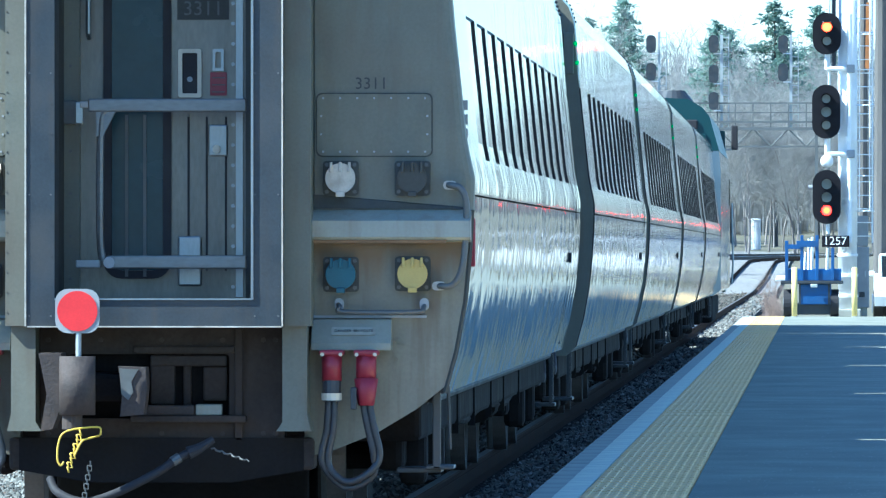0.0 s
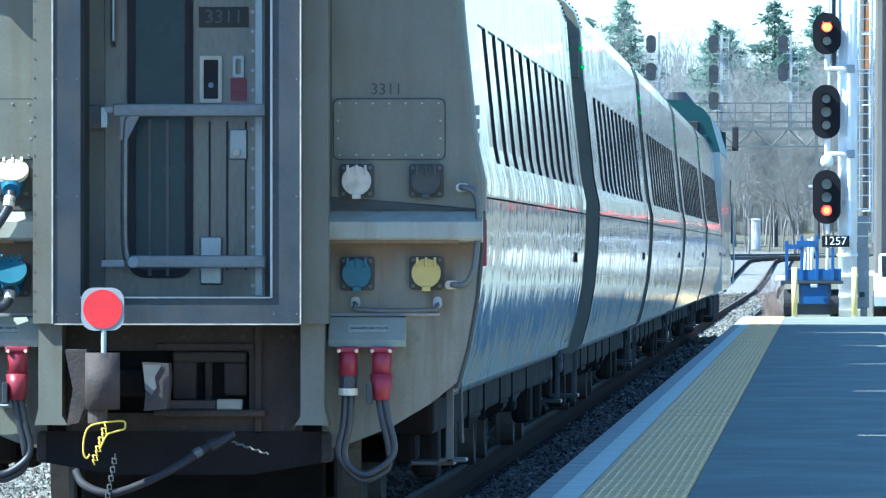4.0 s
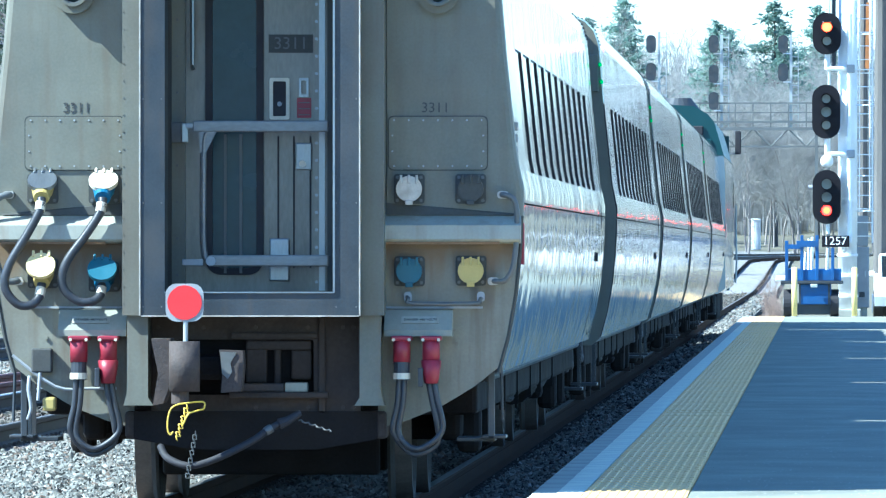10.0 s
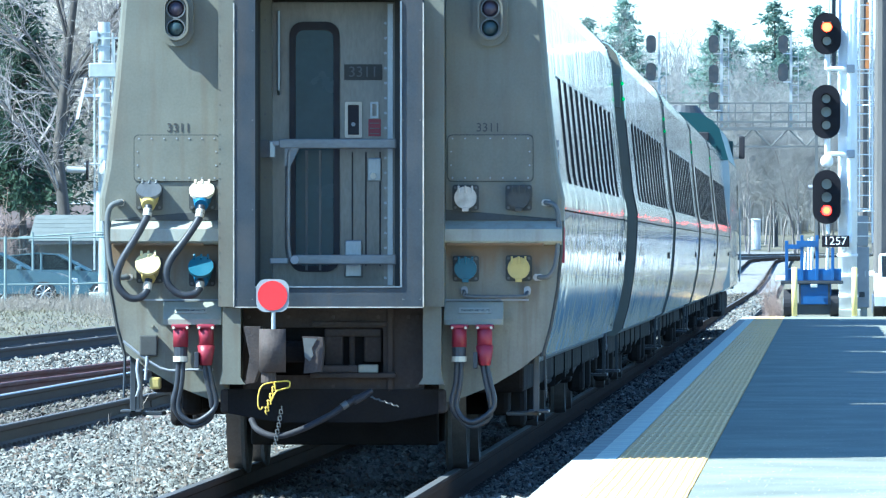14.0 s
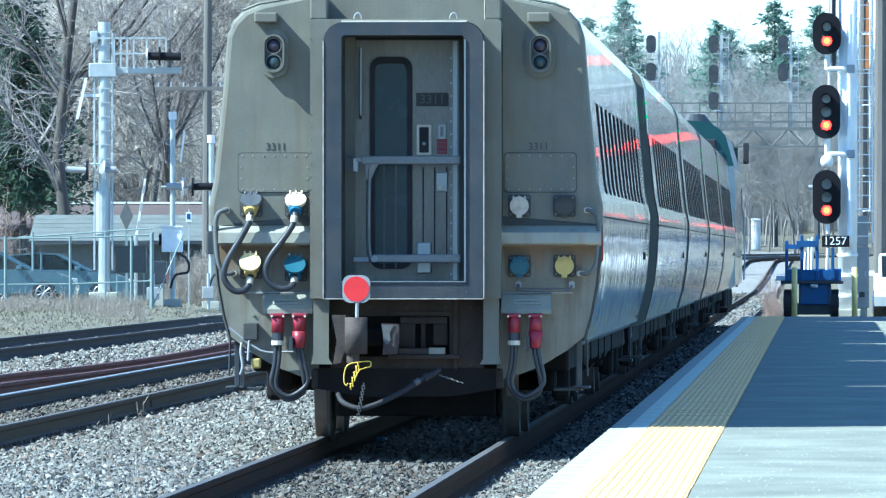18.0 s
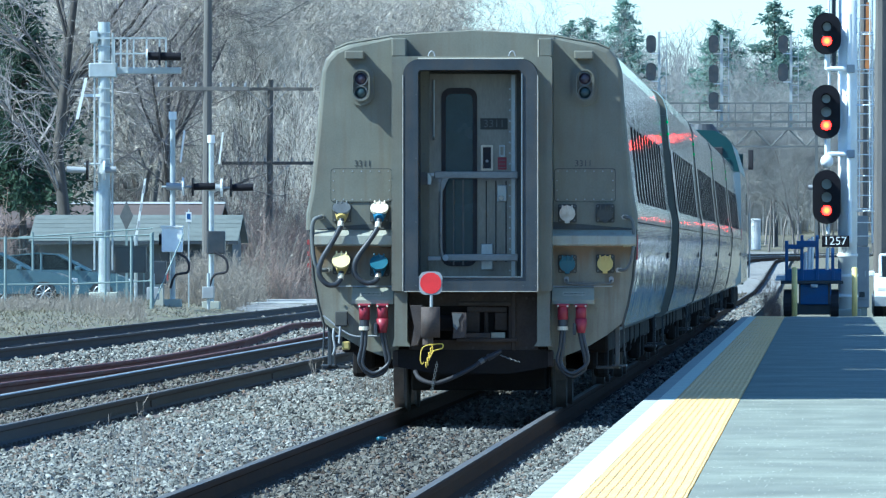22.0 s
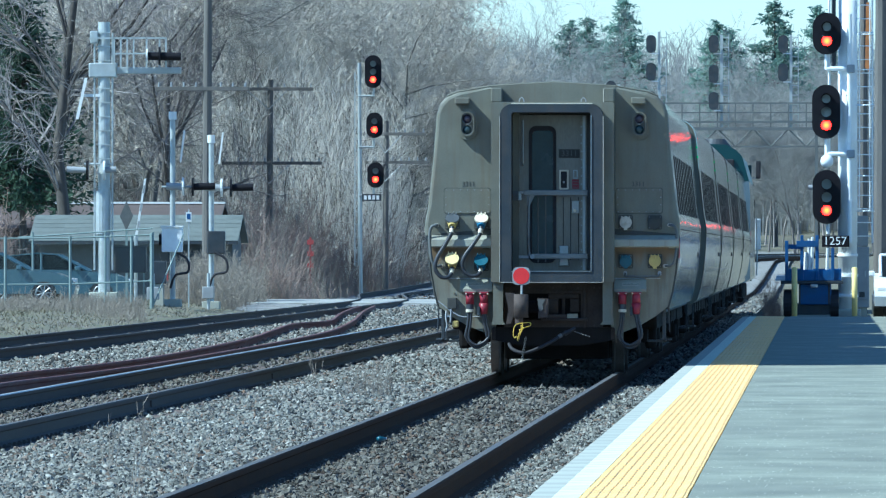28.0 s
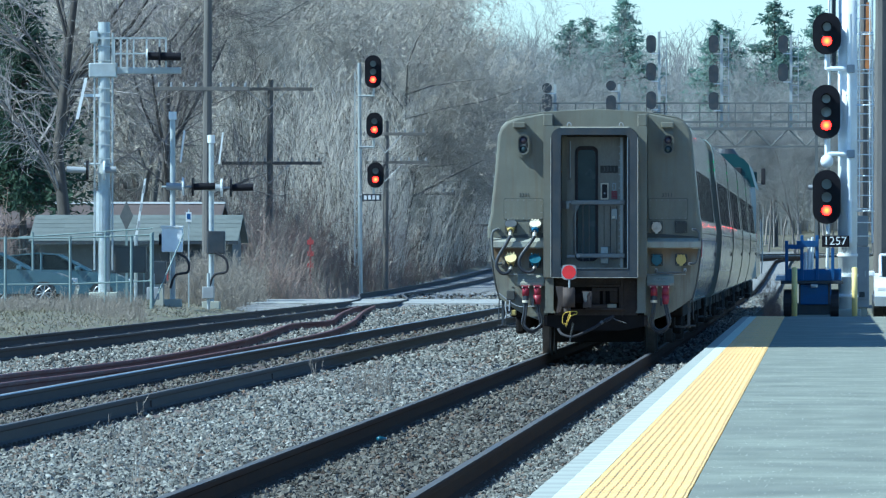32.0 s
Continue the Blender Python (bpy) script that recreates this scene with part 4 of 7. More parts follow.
def rear_coach():
    c = coach("rear_coach", "last railway coach, olive-grey end with open gangway and red marker disc", True)
    # end skin: one sloping panel on each side of the gangway, lower wing below the ledge
    for s in (1, -1):
        wide = 1.004 if s > 0 else 1.022
        bm = bmesh.new()
        loft(bm, [(y, [(s * 0.75, 1.70)] + [(s * (x * wide - inset), z - (inset * 0.7 if z > 3.2 else 0)) for x, z in PROFILE if z >= 1.70 and x > 0.76] + [(s * 0.75, 3.50 - inset * 0.4)])
                  for y, inset in ((0.0, 0.042), (0.010, 0.018), (0.03, 0.004), (0.06, 0.0), (0.14, 0.0))])
        part("upper_end_panel", bm, OLIVE, c, "olive-grey painted end panel")
        low = [(s * 0.70, 1.56), (s * side_x(1.56) * 1.0, 1.56), (s * side_x(1.2) * 1.0, 1.2), (s * 1.40, 0.84), (s * 1.25, 0.72), (s * 1.05, 0.60), (s * 0.85, 0.52), (s * 0.70, 0.48)]
        part("lower_end_panel", P(low, "y", 0.03, 0.16), OLIVE_LOW, c, "olive-grey lower end panel with rust stains")
        w = side_x(1.62) * (0.998 if s > 0 else 0.97)
        ledge = [(0.10, 1.535), (-0.10, 1.55), (-0.12, 1.565), (-0.115, 1.645), (-0.005, 1.70), (0.10, 1.70)]
        a, b = sorted((s * 0.74, s * w))
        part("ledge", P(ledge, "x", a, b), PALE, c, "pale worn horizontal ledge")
        # thin dark wedge above the ledge, tapering outwards
        bm = bmesh.new()
        vs = [bm.verts.new(p) for p in ((s * 0.745, -0.010, 1.706), (s * (w - 0.02), -0.010, 1.703), (s * (w - 0.02), 0.0, 1.712), (s * 0.745, 0.0, 1.775))]
        vt = [bm.verts.new((v.co.x, v.co.y - 0.004, v.co.z)) for v in vs]
        bm.faces.new(vs), bm.faces.new(vt[::-1])
        for i in range(4):
            bm.faces.new((vs[i], vs[(i + 1) % 4], vt[(i + 1) % 4], vt[i]))
        part("grimy_flashing", bm, DKCAB, c, "dark tapering wedge above the ledge")
        part("drip_edge", B(a + 0.01, b - 0.12, -0.108, -0.09, 1.536, 1.551), RUSTY, c, "rust-stained lower edge")
        # corner moulding
        pts = [(s * (x - 0.004), 0.035, z) for x, z in PROFILE[1:6]]
        part("corner_moulding", T(pts, 0.013, 6), DKCAB, c)
        # riveted access plate
        a, b = sorted((s * 0.763, s * 1.325))
        plate = part("access_plate", P(rounded(a, b, 1.965, 2.268, 0.03, 4), "y", -0.012, 0.0), OLIVE, c, "riveted rectangular access plate")
        # thin dark border standing out round the access plate
        part("plate_seal", P(rounded(a - 0.006, b + 0.006, 1.959, 2.274, 0.03, 4), "y", -0.004, 0.0), DKCAB, plate)
        for k in range(7):
            for z in (1.985, 2.248):
                part("rivet", P(disc_outline(a + 0.03 + (b - a - 0.06) * k / 6, z, 0.006, 6), "y", -0.016, -0.012), GREYP, plate)
        for z in (2.07, 2.16):
            for x in (a + 0.02, b - 0.02):
                part("rivet", P(disc_outline(x, z, 0.006, 6), "y", -0.016, -0.012), GREYP, plate)
        text_part("3311", 0.082, LETTERG, c, pose(s * 1.03, -0.003, 2.318) @ FACING)
        # marker lamp with visor
        x = s * 1.045
        lamp = part("marker_lamp_housing", P(rounded(x - 0.115, x + 0.115, 2.86, 3.24, 0.11, 6), "y", -0.06, 0.0), OLIVE, c, "oval two-lens marker lamp housing")
        bm = bmesh.new()
        ring_prism(bm, rounded(x - 0.085, x + 0.085, 2.90, 3.20, 0.084, 6), rounded(x - 0.070, x + 0.070, 2.915, 3.185, 0.069, 6), "y", -0.12, -0.06)
        part("lamp_rim", bm, OLIVE, lamp)
        for z in (2.98, 3.11):
            bm = bmesh.new()
            ring_prism(bm, disc_outline(x, z, 0.066, 18), disc_outline(x, z, 0.056, 18), "y", -0.10, -0.06)
            part("lens_ring", bm, DKSTEEL, lamp)
            bm = bmesh.new()
            loft(bm, [(-0.060 - 0.045 * math.sin(a), disc_outline(x, z, 0.056 * math.cos(a), 18)) for a in (1.45, 1.1, 0.75, 0.4, 0.0)])
            part("lens", bm, MARKERLENS if z > 3 else MARKERTEAL, lamp, "unlit domed lens", True)
        part("visor", B(x - 0.15, x + 0.03, -0.13, 0.0, 3.29, 3.37, 0.012) if s < 0 else B(x - 0.10, x + 0.08, -0.13, 0.0, 3.29, 3.37, 0.012), OLIVE, c, "boxy olive visor above the lamp")
        # high-voltage shelf and its nameplate
        a, b = sorted((s * 0.74, s * 1.13))
        shelf = part("connector_shelf", P([(0.03, 1.165), (-0.03, 1.16), (-0.115, 1.045), (-0.115, 1.01), (0.03, 1.01)], "x", a, b), SUNSHELF, c, "olive sloping connector shelf, paled for the sun")
        part("seam_strip", B(min(s * 0.73, s * 1.30), max(s * 0.73, s * 1.30), 0.012, 0.03, 1.168, 1.18), GREYP, c)
        plate_m = Matrix.Translation((s * 0.945, -0.0765, 1.102)) @ pose(0, 0, 0, -36.5)
        wp = part("warning_plate", P(rounded(-0.108, 0.108, -0.024, 0.024, 0.006, 2), "y", -0.004, 0.0), PALE, shelf, "small riveted warning plate", at=plate_m)
        for word, dx in (("DANGER", -0.052), ("480", 0.014), ("VOLTS", 0.065)):
            text_part(word, 0.0205, LETTER, shelf, plate_m @ pose(dx, -0.0055, 0) @ FACING)
        # red power connectors with looped cables
        for k, x in enumerate((s * 0.841, s * 1.01) if s > 0 else (-1.01, -0.841)):
            con = part("power_socket", T([(x, -0.125, 1.01), (x, -0.135, 0.86)], 0.050, 16), REDP, c, "red power connector", True)
            for dx in (-0.045, 0.045):
                part("bolt", T([(x + dx, -0.19, 0.99), (x + dx, -0.175, 0.99)], 0.01, 6), WHITECAP, con)
            part("connector_flange", B(x - 0.06, x + 0.06, -0.185, 0.02, 0.985, 1.012, 0.008), REDP, con)
            if k == 0:
                part("plug_body", T([(x, -0.135, 0.90), (x, -0.14, 0.76)], 0.046, 14), CABLE, con)
                part("plug_ring", T([(x, -0.14, 0.80), (x, -0.14, 0.765)], 0.051, 14), WHITECAP, con)
            else:
                part("plug_body", T([(x, -0.135, 0.87), (x, -0.14, 0.80), (x, -0.14, 0.74)], 0.060, 14, 0.04), REDP, con, "", True)
                part("plug_latch", B(x - 0.075, x - 0.045, -0.19, -0.10, 0.72, 0.83, 0.006), CABLE, con)
        xa, xb = (0.841, 1.01) if s > 0 else (-1.01, -0.841)
        for k, dx in enumerate((-0.014, 0.016)):
            low_z = 0.335 + 0.03 * k
            pts = [(xa + dx, -0.14, 0.77), (xa - 0.01 + dx, -0.14, 0.62), (xa - 0.035 + dx, -0.13, 0.47), (xa + 0.02, -0.1 - 0.03 * k, low_z + 0.03), ((xa + xb) / 2 + 0.01, -0.1 - 0.03 * k, low_z),
                   (xb + 0.03, -0.1 - 0.03 * k, low_z + 0.06), (xb + 0.05 + dx, -0.13, 0.50), (xb + 0.02 + dx, -0.14, 0.64), (xb + dx, -0.14, 0.75)]
            part("power_cable", T(spline(pts, 6), 0.0175, 8), CABLE, c, "dark looped power cable", True)
        # bent grab rail at the corner
        pts = [(s * 1.40, 0.0, 1.82), (s * 1.42, -0.06, 1.82), (s * 1.475, -0.08, 1.80), (s * 1.50, -0.08, 1.72), (s * 1.495, -0.08, 1.55), (s * 1.475, -0.08, 1.40), (s * 1.43, -0.07, 1.33), (s * 1.37, -0.05, 1.325), (s * 1.35, 0.02, 1.325)]
        gr = part("corner_grab_rail", T(spline(pts, 5), 0.016 if s > 0 else 0.019, 8), DKSTEEL if s > 0 else LOCOGREY, c, "bent steel grab rail", True)
        for x, z in ((s * 1.42, 1.82), (s * 1.365, 1.325)):
            part("rail_foot", P(rounded(x - 0.035, x + 0.03, z - 0.022, z + 0.022, 0.02, 4), "y", -0.05, 0.02), GREYCAP, gr)
        # corner step hanger
        part("step_hanger", B(s * 1.345 - 0.02, s * 1.345 + 0.02, 0.16, 0.20, 0.42, 0.90, 0.006), SLATE, c)
        part("step_rod", T([(s * 1.40, 0.2, 0.83), (s * 1.41, 0.2, 0.52)], 0.010, 6), SLATE, c)
        part("step_tread", B(s * 1.36 - 0.07, s * 1.36 + 0.07, 0.16, 0.5, 0.42, 0.44, 0.006), SLATE, c)
        part("corner_post", P([(s * 0.605, 1.13), (s * 0.605, 0.66), (s * 0.575, 0.615), (s * 0.745, 0.615), (s * 0.725, 0.70), (s * 0.725, 1.13)], "y", -0.26, 0.05), OLIVE, c, "pale flared corner post")
    part("top_end_panel", P([(-0.755, 3.2), (0.755, 3.2), (0.755, 3.505), (0.0, 3.555), (-0.755, 3.505)], "y", -0.002, 0.14), OLIVE, c, "olive-grey painted end panel")
    rim = [(x * 1.004, 0.05, z + 0.012) for x, z in PROFILE if z > 3.3]
    part("roof_rim", T(rim + [(-x * 1.015, y, z) for x, y, z in rim[-2::-1]], 0.012, 6), OLIVE, c, "thin olive roof rim")
    # grab rail on the right
    gr = part("lower_grab_rail", T(spline([(0.86, 0.03, 1.245), (0.875, -0.04, 1.225), (0.90, -0.05, 1.198), (1.25, -0.05, 1.198), (1.285, -0.04, 1.215), (1.295, 0.03, 1.245)], 5), 0.012, 8), DKSTEEL, c, "short steel grab rail", True)
    for x in (0.872, 1.29):
        part("rail_foot", P(rounded(x - 0.022, x + 0.022, 1.205, 1.265, 0.02, 4), "y", -0.02, 0.03), GREYP, gr)
    for x, z in ((1.17, 1.06), (1.135, 1.045), (1.195, 1.045), (1.15, 0.965), (1.225, 0.965), (-1.17, 1.06), (-1.10, 1.03), (-1.21, 1.0), (-1.05, 0.95)):
        part("bolt_head", P(disc_outline(x, z, 0.012, 8), "y", 0.018, 0.03), OLIVE_LOW, c)
    # sockets: capped ones in the shade, plugged ones with jumpers in the sun
    socket(c, 0.88, 1.854, GREYCAP, label="bare metal socket cap")
    socket(c, 1.233, 1.854, DKCAB, label="black socket cap")
    socket(c, 0.88, 1.382, BLUECAP, 0.025, label="blue socket cap")
    socket(c, 1.233, 1.385, YELCAP, 0.025, label="yellow socket cap")
    h1 = [(-1.225, -0.13, 1.80), (-1.232, -0.16, 1.73), (-1.30, -0.17, 1.60), (-1.405, -0.18, 1.42), (-1.43, -0.18, 1.29), (-1.36, -0.17, 1.195), (-1.28, -0.16, 1.19), (-1.235, -0.13, 1.24), (-1.225, -0.10, 1.31)]
    h2 = [(-0.873, -0.13, 1.80), (-0.885, -0.16, 1.72), (-0.96, -0.17, 1.60), (-1.08, -0.18, 1.43), (-1.10, -0.18, 1.30), (-1.02, -0.17, 1.215), (-0.93, -0.16, 1.21), (-0.885, -0.13, 1.25), (-0.88, -0.10, 1.31)]
    open_socket(c, -1.225, 1.855, STEEL, YELCAP, h1, lid_label="grey flipped-up cap")
    open_socket(c, -0.873, 1.855, WHITECAP, BLUEPLUG, h2, lid_label="cream flipped-up cap")
    open_socket(c, -1.225, 1.37, CREAMCAP, YELCAP, h1[::-1], 0.025, "yellow flipped-up cap", -35, 0.19)
    open_socket(c, -0.875, 1.35, BLUECAP, BLUEPLUG, h2[::-1], 0.025, "dark blue flipped-up cap", -38, 0.16)
    part("jumper_cable", T(spline(h1, 7), 0.026, 10), CABLE, c, "dark jumper cable hanging in a loop", True)
    part("jumper_cable", T(spline(h2, 7), 0.026, 10), CABLE, c, "dark jumper cable hanging in a loop", True)
    part("air_pipe", T(spline([(-1.40, -0.02, 0.90), (-1.15, -0.03, 0.72), (-0.95, -0.03, 0.71), (-0.80, -0.03, 0.71)], 4), 0.010, 6), GREYP, c)
    part("junction_box", B(-1.29, -1.17, -0.04, 0.03, 0.80, 0.94, 0.01), DKCAB, c)
    part("angle_cock", B(-1.225, -1.15, -0.04, 0.08, 0.58, 0.66, 0.015), YELCAP, c, "rusty yellow valve box")
    part("valve_lever", T(spline([(-1.30, -0.03, 0.78), (-1.305, -0.05, 0.70), (-1.29, -0.05, 0.60), (-1.31, -0.04, 0.53)], 4), 0.011, 8), GREYP, c, "pale valve lever", True)
    part("valve_lever", T([(-1.24, -0.03, 0.80), (-1.25, -0.05, 0.64)], 0.010, 8), GREYP, c)
    # gangway: outer cowl, slate face frame, deep tunnel, door
    n = 6
    for a, b, outer, inner, m, nm, lab in ((-0.30, 0.1, (-0.75, 0.745, 1.13, 3.315, 0.03), (-0.64, 0.615, 1.135, 3.29, 0.15), OLIVE, "gangway_cowl", "olive painted gangway cowl"),
                                           (-0.47, -0.16, (-0.638, 0.612, 1.128, 3.285, 0.15), (-0.497, 0.462, 1.262, 3.185, 0.03), SLATE, "gangway_face_frame", "slate-blue riveted gangway frame")):
        bm = bmesh.new()
        ring_prism(bm, rounded(*outer, n, False), rounded(*inner, n, False), "y", a, b)
        part(nm, bm, m, c, lab)
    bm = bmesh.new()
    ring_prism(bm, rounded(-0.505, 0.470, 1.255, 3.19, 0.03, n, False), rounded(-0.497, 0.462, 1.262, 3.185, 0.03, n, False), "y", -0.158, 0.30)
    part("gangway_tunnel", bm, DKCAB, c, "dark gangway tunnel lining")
    for s, x in ((-1, -0.640), (1, 0.614)):
        part("worn_edge", B(x - 0.003, x + 0.005, -0.478, -0.462, 1.13, 3.14), GREYCAP, c, "paint worn to bright metal along the frame edge")
    part("worn_edge", B(-0.63, 0.61, -0.478, -0.462, 1.124, 1.131), GREYCAP, c)
    part("sill_trim", B(-0.497, 0.462, -0.482, -0.468, 1.258, 1.266), STEEL, c)
    part("side_trim", B(0.462, 0.474, -0.482, -0.468, 1.26, 3.15), STEEL, c, "bright worn metal edge")
    part("top_trim", B(-0.50, 0.48, -0.42, -0.28, 3.288, 3.30), WHITECAP, c)
    for x0, x1 in ((-0.75, -0.615), (0.62, 0.745)):
        part("cowl_pillar", B(x0, x1, -0.30, 0.0, 3.312, 3.485, 0.012), OLIVE, c, "olive pillar above the gangway cowl")
    # pale strip painting the sunlit edge of the right pillar
    part("pillar_edge", B(0.612, 0.62, -0.302, -0.285, 3.31, 3.47), WHITECAP, c)
    for x in (-0.38, 0.37):
        part("lifting_ring", T([(x + 0.03 * math.cos(a), -0.2, 3.31 + 0.055 * math.sin(a)) for a in np.linspace(0, math.pi, 9)], 0.007, 6), GREYP, c)
    for x in (-0.62, -0.515, 0.48, 0.595):
        for k in range(14):
            z = 1.18 + k * 0.148
            part("rivet", P(disc_outline(x, z, 0.005, 6), "y", -0.473, -0.47), SLATE if k % 4 else DKSTEEL, c)
    for x in (-0.745, -0.655, 0.63, 0.725):
        for k in range(22):
            part("rivet", P(disc_outline(x, 1.2 + k * 0.098, 0.0045, 6), "y", -0.304, -0.30), OLIVE, c)
    # end door
    d = part("end_door", B(-0.42, 0.40, 0.26, 0.30, 1.26, 3.16), DOORM, c, "grimy stainless end door")
    bm = bmesh.new()
    ring_prism(bm, rounded(-0.305, 0.03, 1.36, 3.03, 0.09, 6), rounded(-0.265, -0.01, 1.40, 2.975, 0.06, 6), "y", 0.235, 0.26)
    part("window_gasket", bm, BLACK, d)
    part("door_window", P(rounded(-0.264, -0.011, 1.401, 2.974, 0.06, 6), "y", 0.246, 0.256), DOORGLASS, d, "dusty teal-tinted door window")
    for x in (-0.19, -0.10):
        part("window_bar", B(x - 0.008, x + 0.008, 0.232, 0.246, 1.37, 2.17), LETTERM, d)
    for x in (0.115, 0.205, 0.30):
        part("panel_groove", B(x - 0.005, x + 0.005, 0.252, 0.26, 1.40, 2.16), BLACK, d)
    part("number_plate", B(0.06, 0.315, 0.25, 0.26, 2.64, 2.745), DKCAB, d, "dark number panel")
    text_part("3311", 0.10, LETTERM, d, pose(0.188, 0.248, 2.692) @ FACING)
    bm = bmesh.new()
    ring_prism(bm, rounded(0.065, 0.18, 2.255, 2.495, 0.01, 2), rounded(0.085, 0.16, 2.275, 2.475, 0.006, 2), "y", 0.235, 0.26)
    fr = part("control_box_frame", bm, WHITECAP, d, "pale framed control box")
    part("control_box", B(0.085, 0.16, 0.25, 0.262, 2.275, 2.475), BLACK, fr)
    part("push_button", P(disc_outline(0.122, 2.345, 0.014, 10), "y", 0.243, 0.25), GREYP, fr)
    bm = bmesh.new()
    ring_prism(bm, rounded(0.235, 0.29, 2.385, 2.495, 0.006, 2), rounded(0.248, 0.277, 2.40, 2.48, 0.004, 2), "y", 0.235, 0.26)
    part("key_switch", bm, STEEL, d)
    part("red_label", B(0.222, 0.305, 0.252, 0.26, 2.265, 2.38), REDP, d, "faded red notice")
    for k in range(3):
        part("notice_line", B(0.232, 0.295, 0.248, 0.252, 2.28 + k * 0.035, 2.285 + k * 0.035), LETTERM, d)
    part("latch_plate", B(0.215, 0.31, 0.245, 0.26, 1.965, 2.12, 0.008), STEEL, d)
    part("latch_knob", P(disc_outline(0.255, 2.0, 0.02, 12), "y", 0.215, 0.245), WHITECAP, d)
    part("lower_latch", B(0.065, 0.18, 0.235, 0.26, 1.325, 1.57, 0.008), STEEL, d, "bright steel kick latch")
    part("hinge_strip", B(0.35, 0.385, 0.245, 0.262, 1.27, 3.15), STEEL, d, "bright worn hinge strip")
    for k in range(18):
        part("rivet", P(disc_outline(0.335, 1.32 + k * 0.10, 0.010, 6), "y", 0.25, 0.262), STEEL, d)
    part("left_door_post", B(-0.497, -0.42, 0.20, 0.30, 1.262, 3.185), OLIVE, c)
    part("right_door_post", B(0.40, 0.462, 0.20, 0.30, 1.262, 3.185), DKCAB, c)
    for k in range(9):
        part("rivet", P(disc_outline(-0.465, 1.36 + 0.21 * k, 0.008, 6), "y", 0.192, 0.20), DKSTEEL, c)
    part("post_clamp", B(-0.50, -0.43, 0.16, 0.20, 2.12, 2.24, 0.006), DKSTEEL, c)
    part("wall_handrail", T([(-0.375, 0.22, 2.55), (-0.375, 0.16, 2.57), (-0.375, 0.16, 3.1)], 0.012, 8), STEEL, c)
    # folding safety gate
    g = part("gate_top_bar", B(-0.36, 0.42, -0.09, -0.05, 2.18, 2.245, 0.008), GATESTEEL, c, "scuffed steel gate bar")
    part("gate_bracket", B(-0.425, -0.385, -0.08, -0.04, 2.12, 2.23, 0.006), STEEL, g)
    part("gate_hook", B(-0.40, -0.34, -0.085, -0.055, 2.20, 2.232, 0.006), GREYP, g)
    part("gate_upright", T(spline([(-0.275, -0.07, 2.18), (-0.295, -0.07, 2.14), (-0.30, -0.07, 1.95), (-0.30, -0.07, 1.56), (-0.285, -0.07, 1.45)], 5), 0.019, 8), GATESTEEL, g)
    part("gate_gusset", P([(-0.32, 2.19), (-0.22, 2.19), (-0.285, 2.06), (-0.32, 2.06)], "y", -0.085, -0.055), GATESTEEL, g)
    low = part("gate_bottom_bar", B(-0.27, 0.42, -0.09, -0.05, 1.41, 1.475, 0.008), GATESTEEL, c, "scuffed steel gate bar")
    part("gate_pivot", P(disc_outline(-0.255, 1.44, 0.028, 14), "y", -0.105, -0.09), GREYP, low)
    part("gate_hook", B(-0.42, -0.30, -0.085, -0.055, 1.415, 1.452, 0.006), GREYP, low)
    # below the gangway: buffer beam, coupler, marker
    part("buffer_beam", B(-0.75, 0.75, -0.05, 0.3, 0.42, 0.58, 0.02), GRIME, c)
    part("beam_apron", P([(-0.70, 0.58), (0.70, 0.58), (0.70, 0.42), (0.35, 0.36), (-0.35, 0.36), (-0.70, 0.42)], "y", -0.06, 0.0), UNDER, c, "grimy buffer beam apron")
    part("coupler_pocket", B(-0.60, 0.60, 0.10, 0.3, 0.56, 1.14), UNDER, c)
    bm = bmesh.new()
    ring_prism(bm, rounded(-0.60, 0.604, 0.50, 1.128, 0.01, 3), rounded(-0.46, 0.333, 0.673, 0.99, 0.02, 3), "y", -0.03, 0.02)
    part("draft_sill_plate", bm, GRIME, c, "rust-brown plate round the coupler pocket")
    part("plate_rib", B(0.36, 0.40, -0.06, -0.03, 0.56, 1.12, 0.008), GRIME, c)
    part("plate_rib", B(-0.14, 0.36, -0.055, -0.03, 0.995, 1.03, 0.008), GRIME, c)
    part("pocket_sill", B(-0.15, 0.42, -0.12, 0.1, 0.655, 0.69, 0.008), GRIME, c)
    part("pocket_ledge", B(-0.09, 0.165, -0.10, 0.0, 0.69, 0.74, 0.01), COUPLER, c, "rusty steel ledge")
    # lit strip on the ledge painted as a pale end piece
    part("ledge_end", B(0.17, 0.30, -0.10, 0.0, 0.69, 0.745, 0.008), PALE, c, "steel ledge end with its lit strip painted pale")
    k = part("coupler_head", P([(-0.57, 1.0), (-0.46, 1.0), (-0.44, 0.80), (-0.50, 0.63), (-0.56, 0.62), (-0.53, 0.80)], "y", -0.55, -0.2), COUPLER, c, "rusty brown coupler head")
    part("coupler_jaw", T([(-0.375, -0.62, 0.985), (-0.375, -0.62, 0.70)], 0.088, 24), COUPLER, k, "", True)
    part("coupler_lug", T([(-0.40, -0.62, 0.70), (-0.40, -0.62, 0.63)], 0.05, 12), COUPLER, k)
    part("knuckle", P([(-0.185, 0.935), (-0.05, 0.93), (-0.045, 0.85), (-0.05, 0.78), (-0.06, 0.70), (-0.175, 0.69), (-0.165, 0.80)], "y", -0.5, -0.25), COUPLER, k, "worn coupler knuckle")
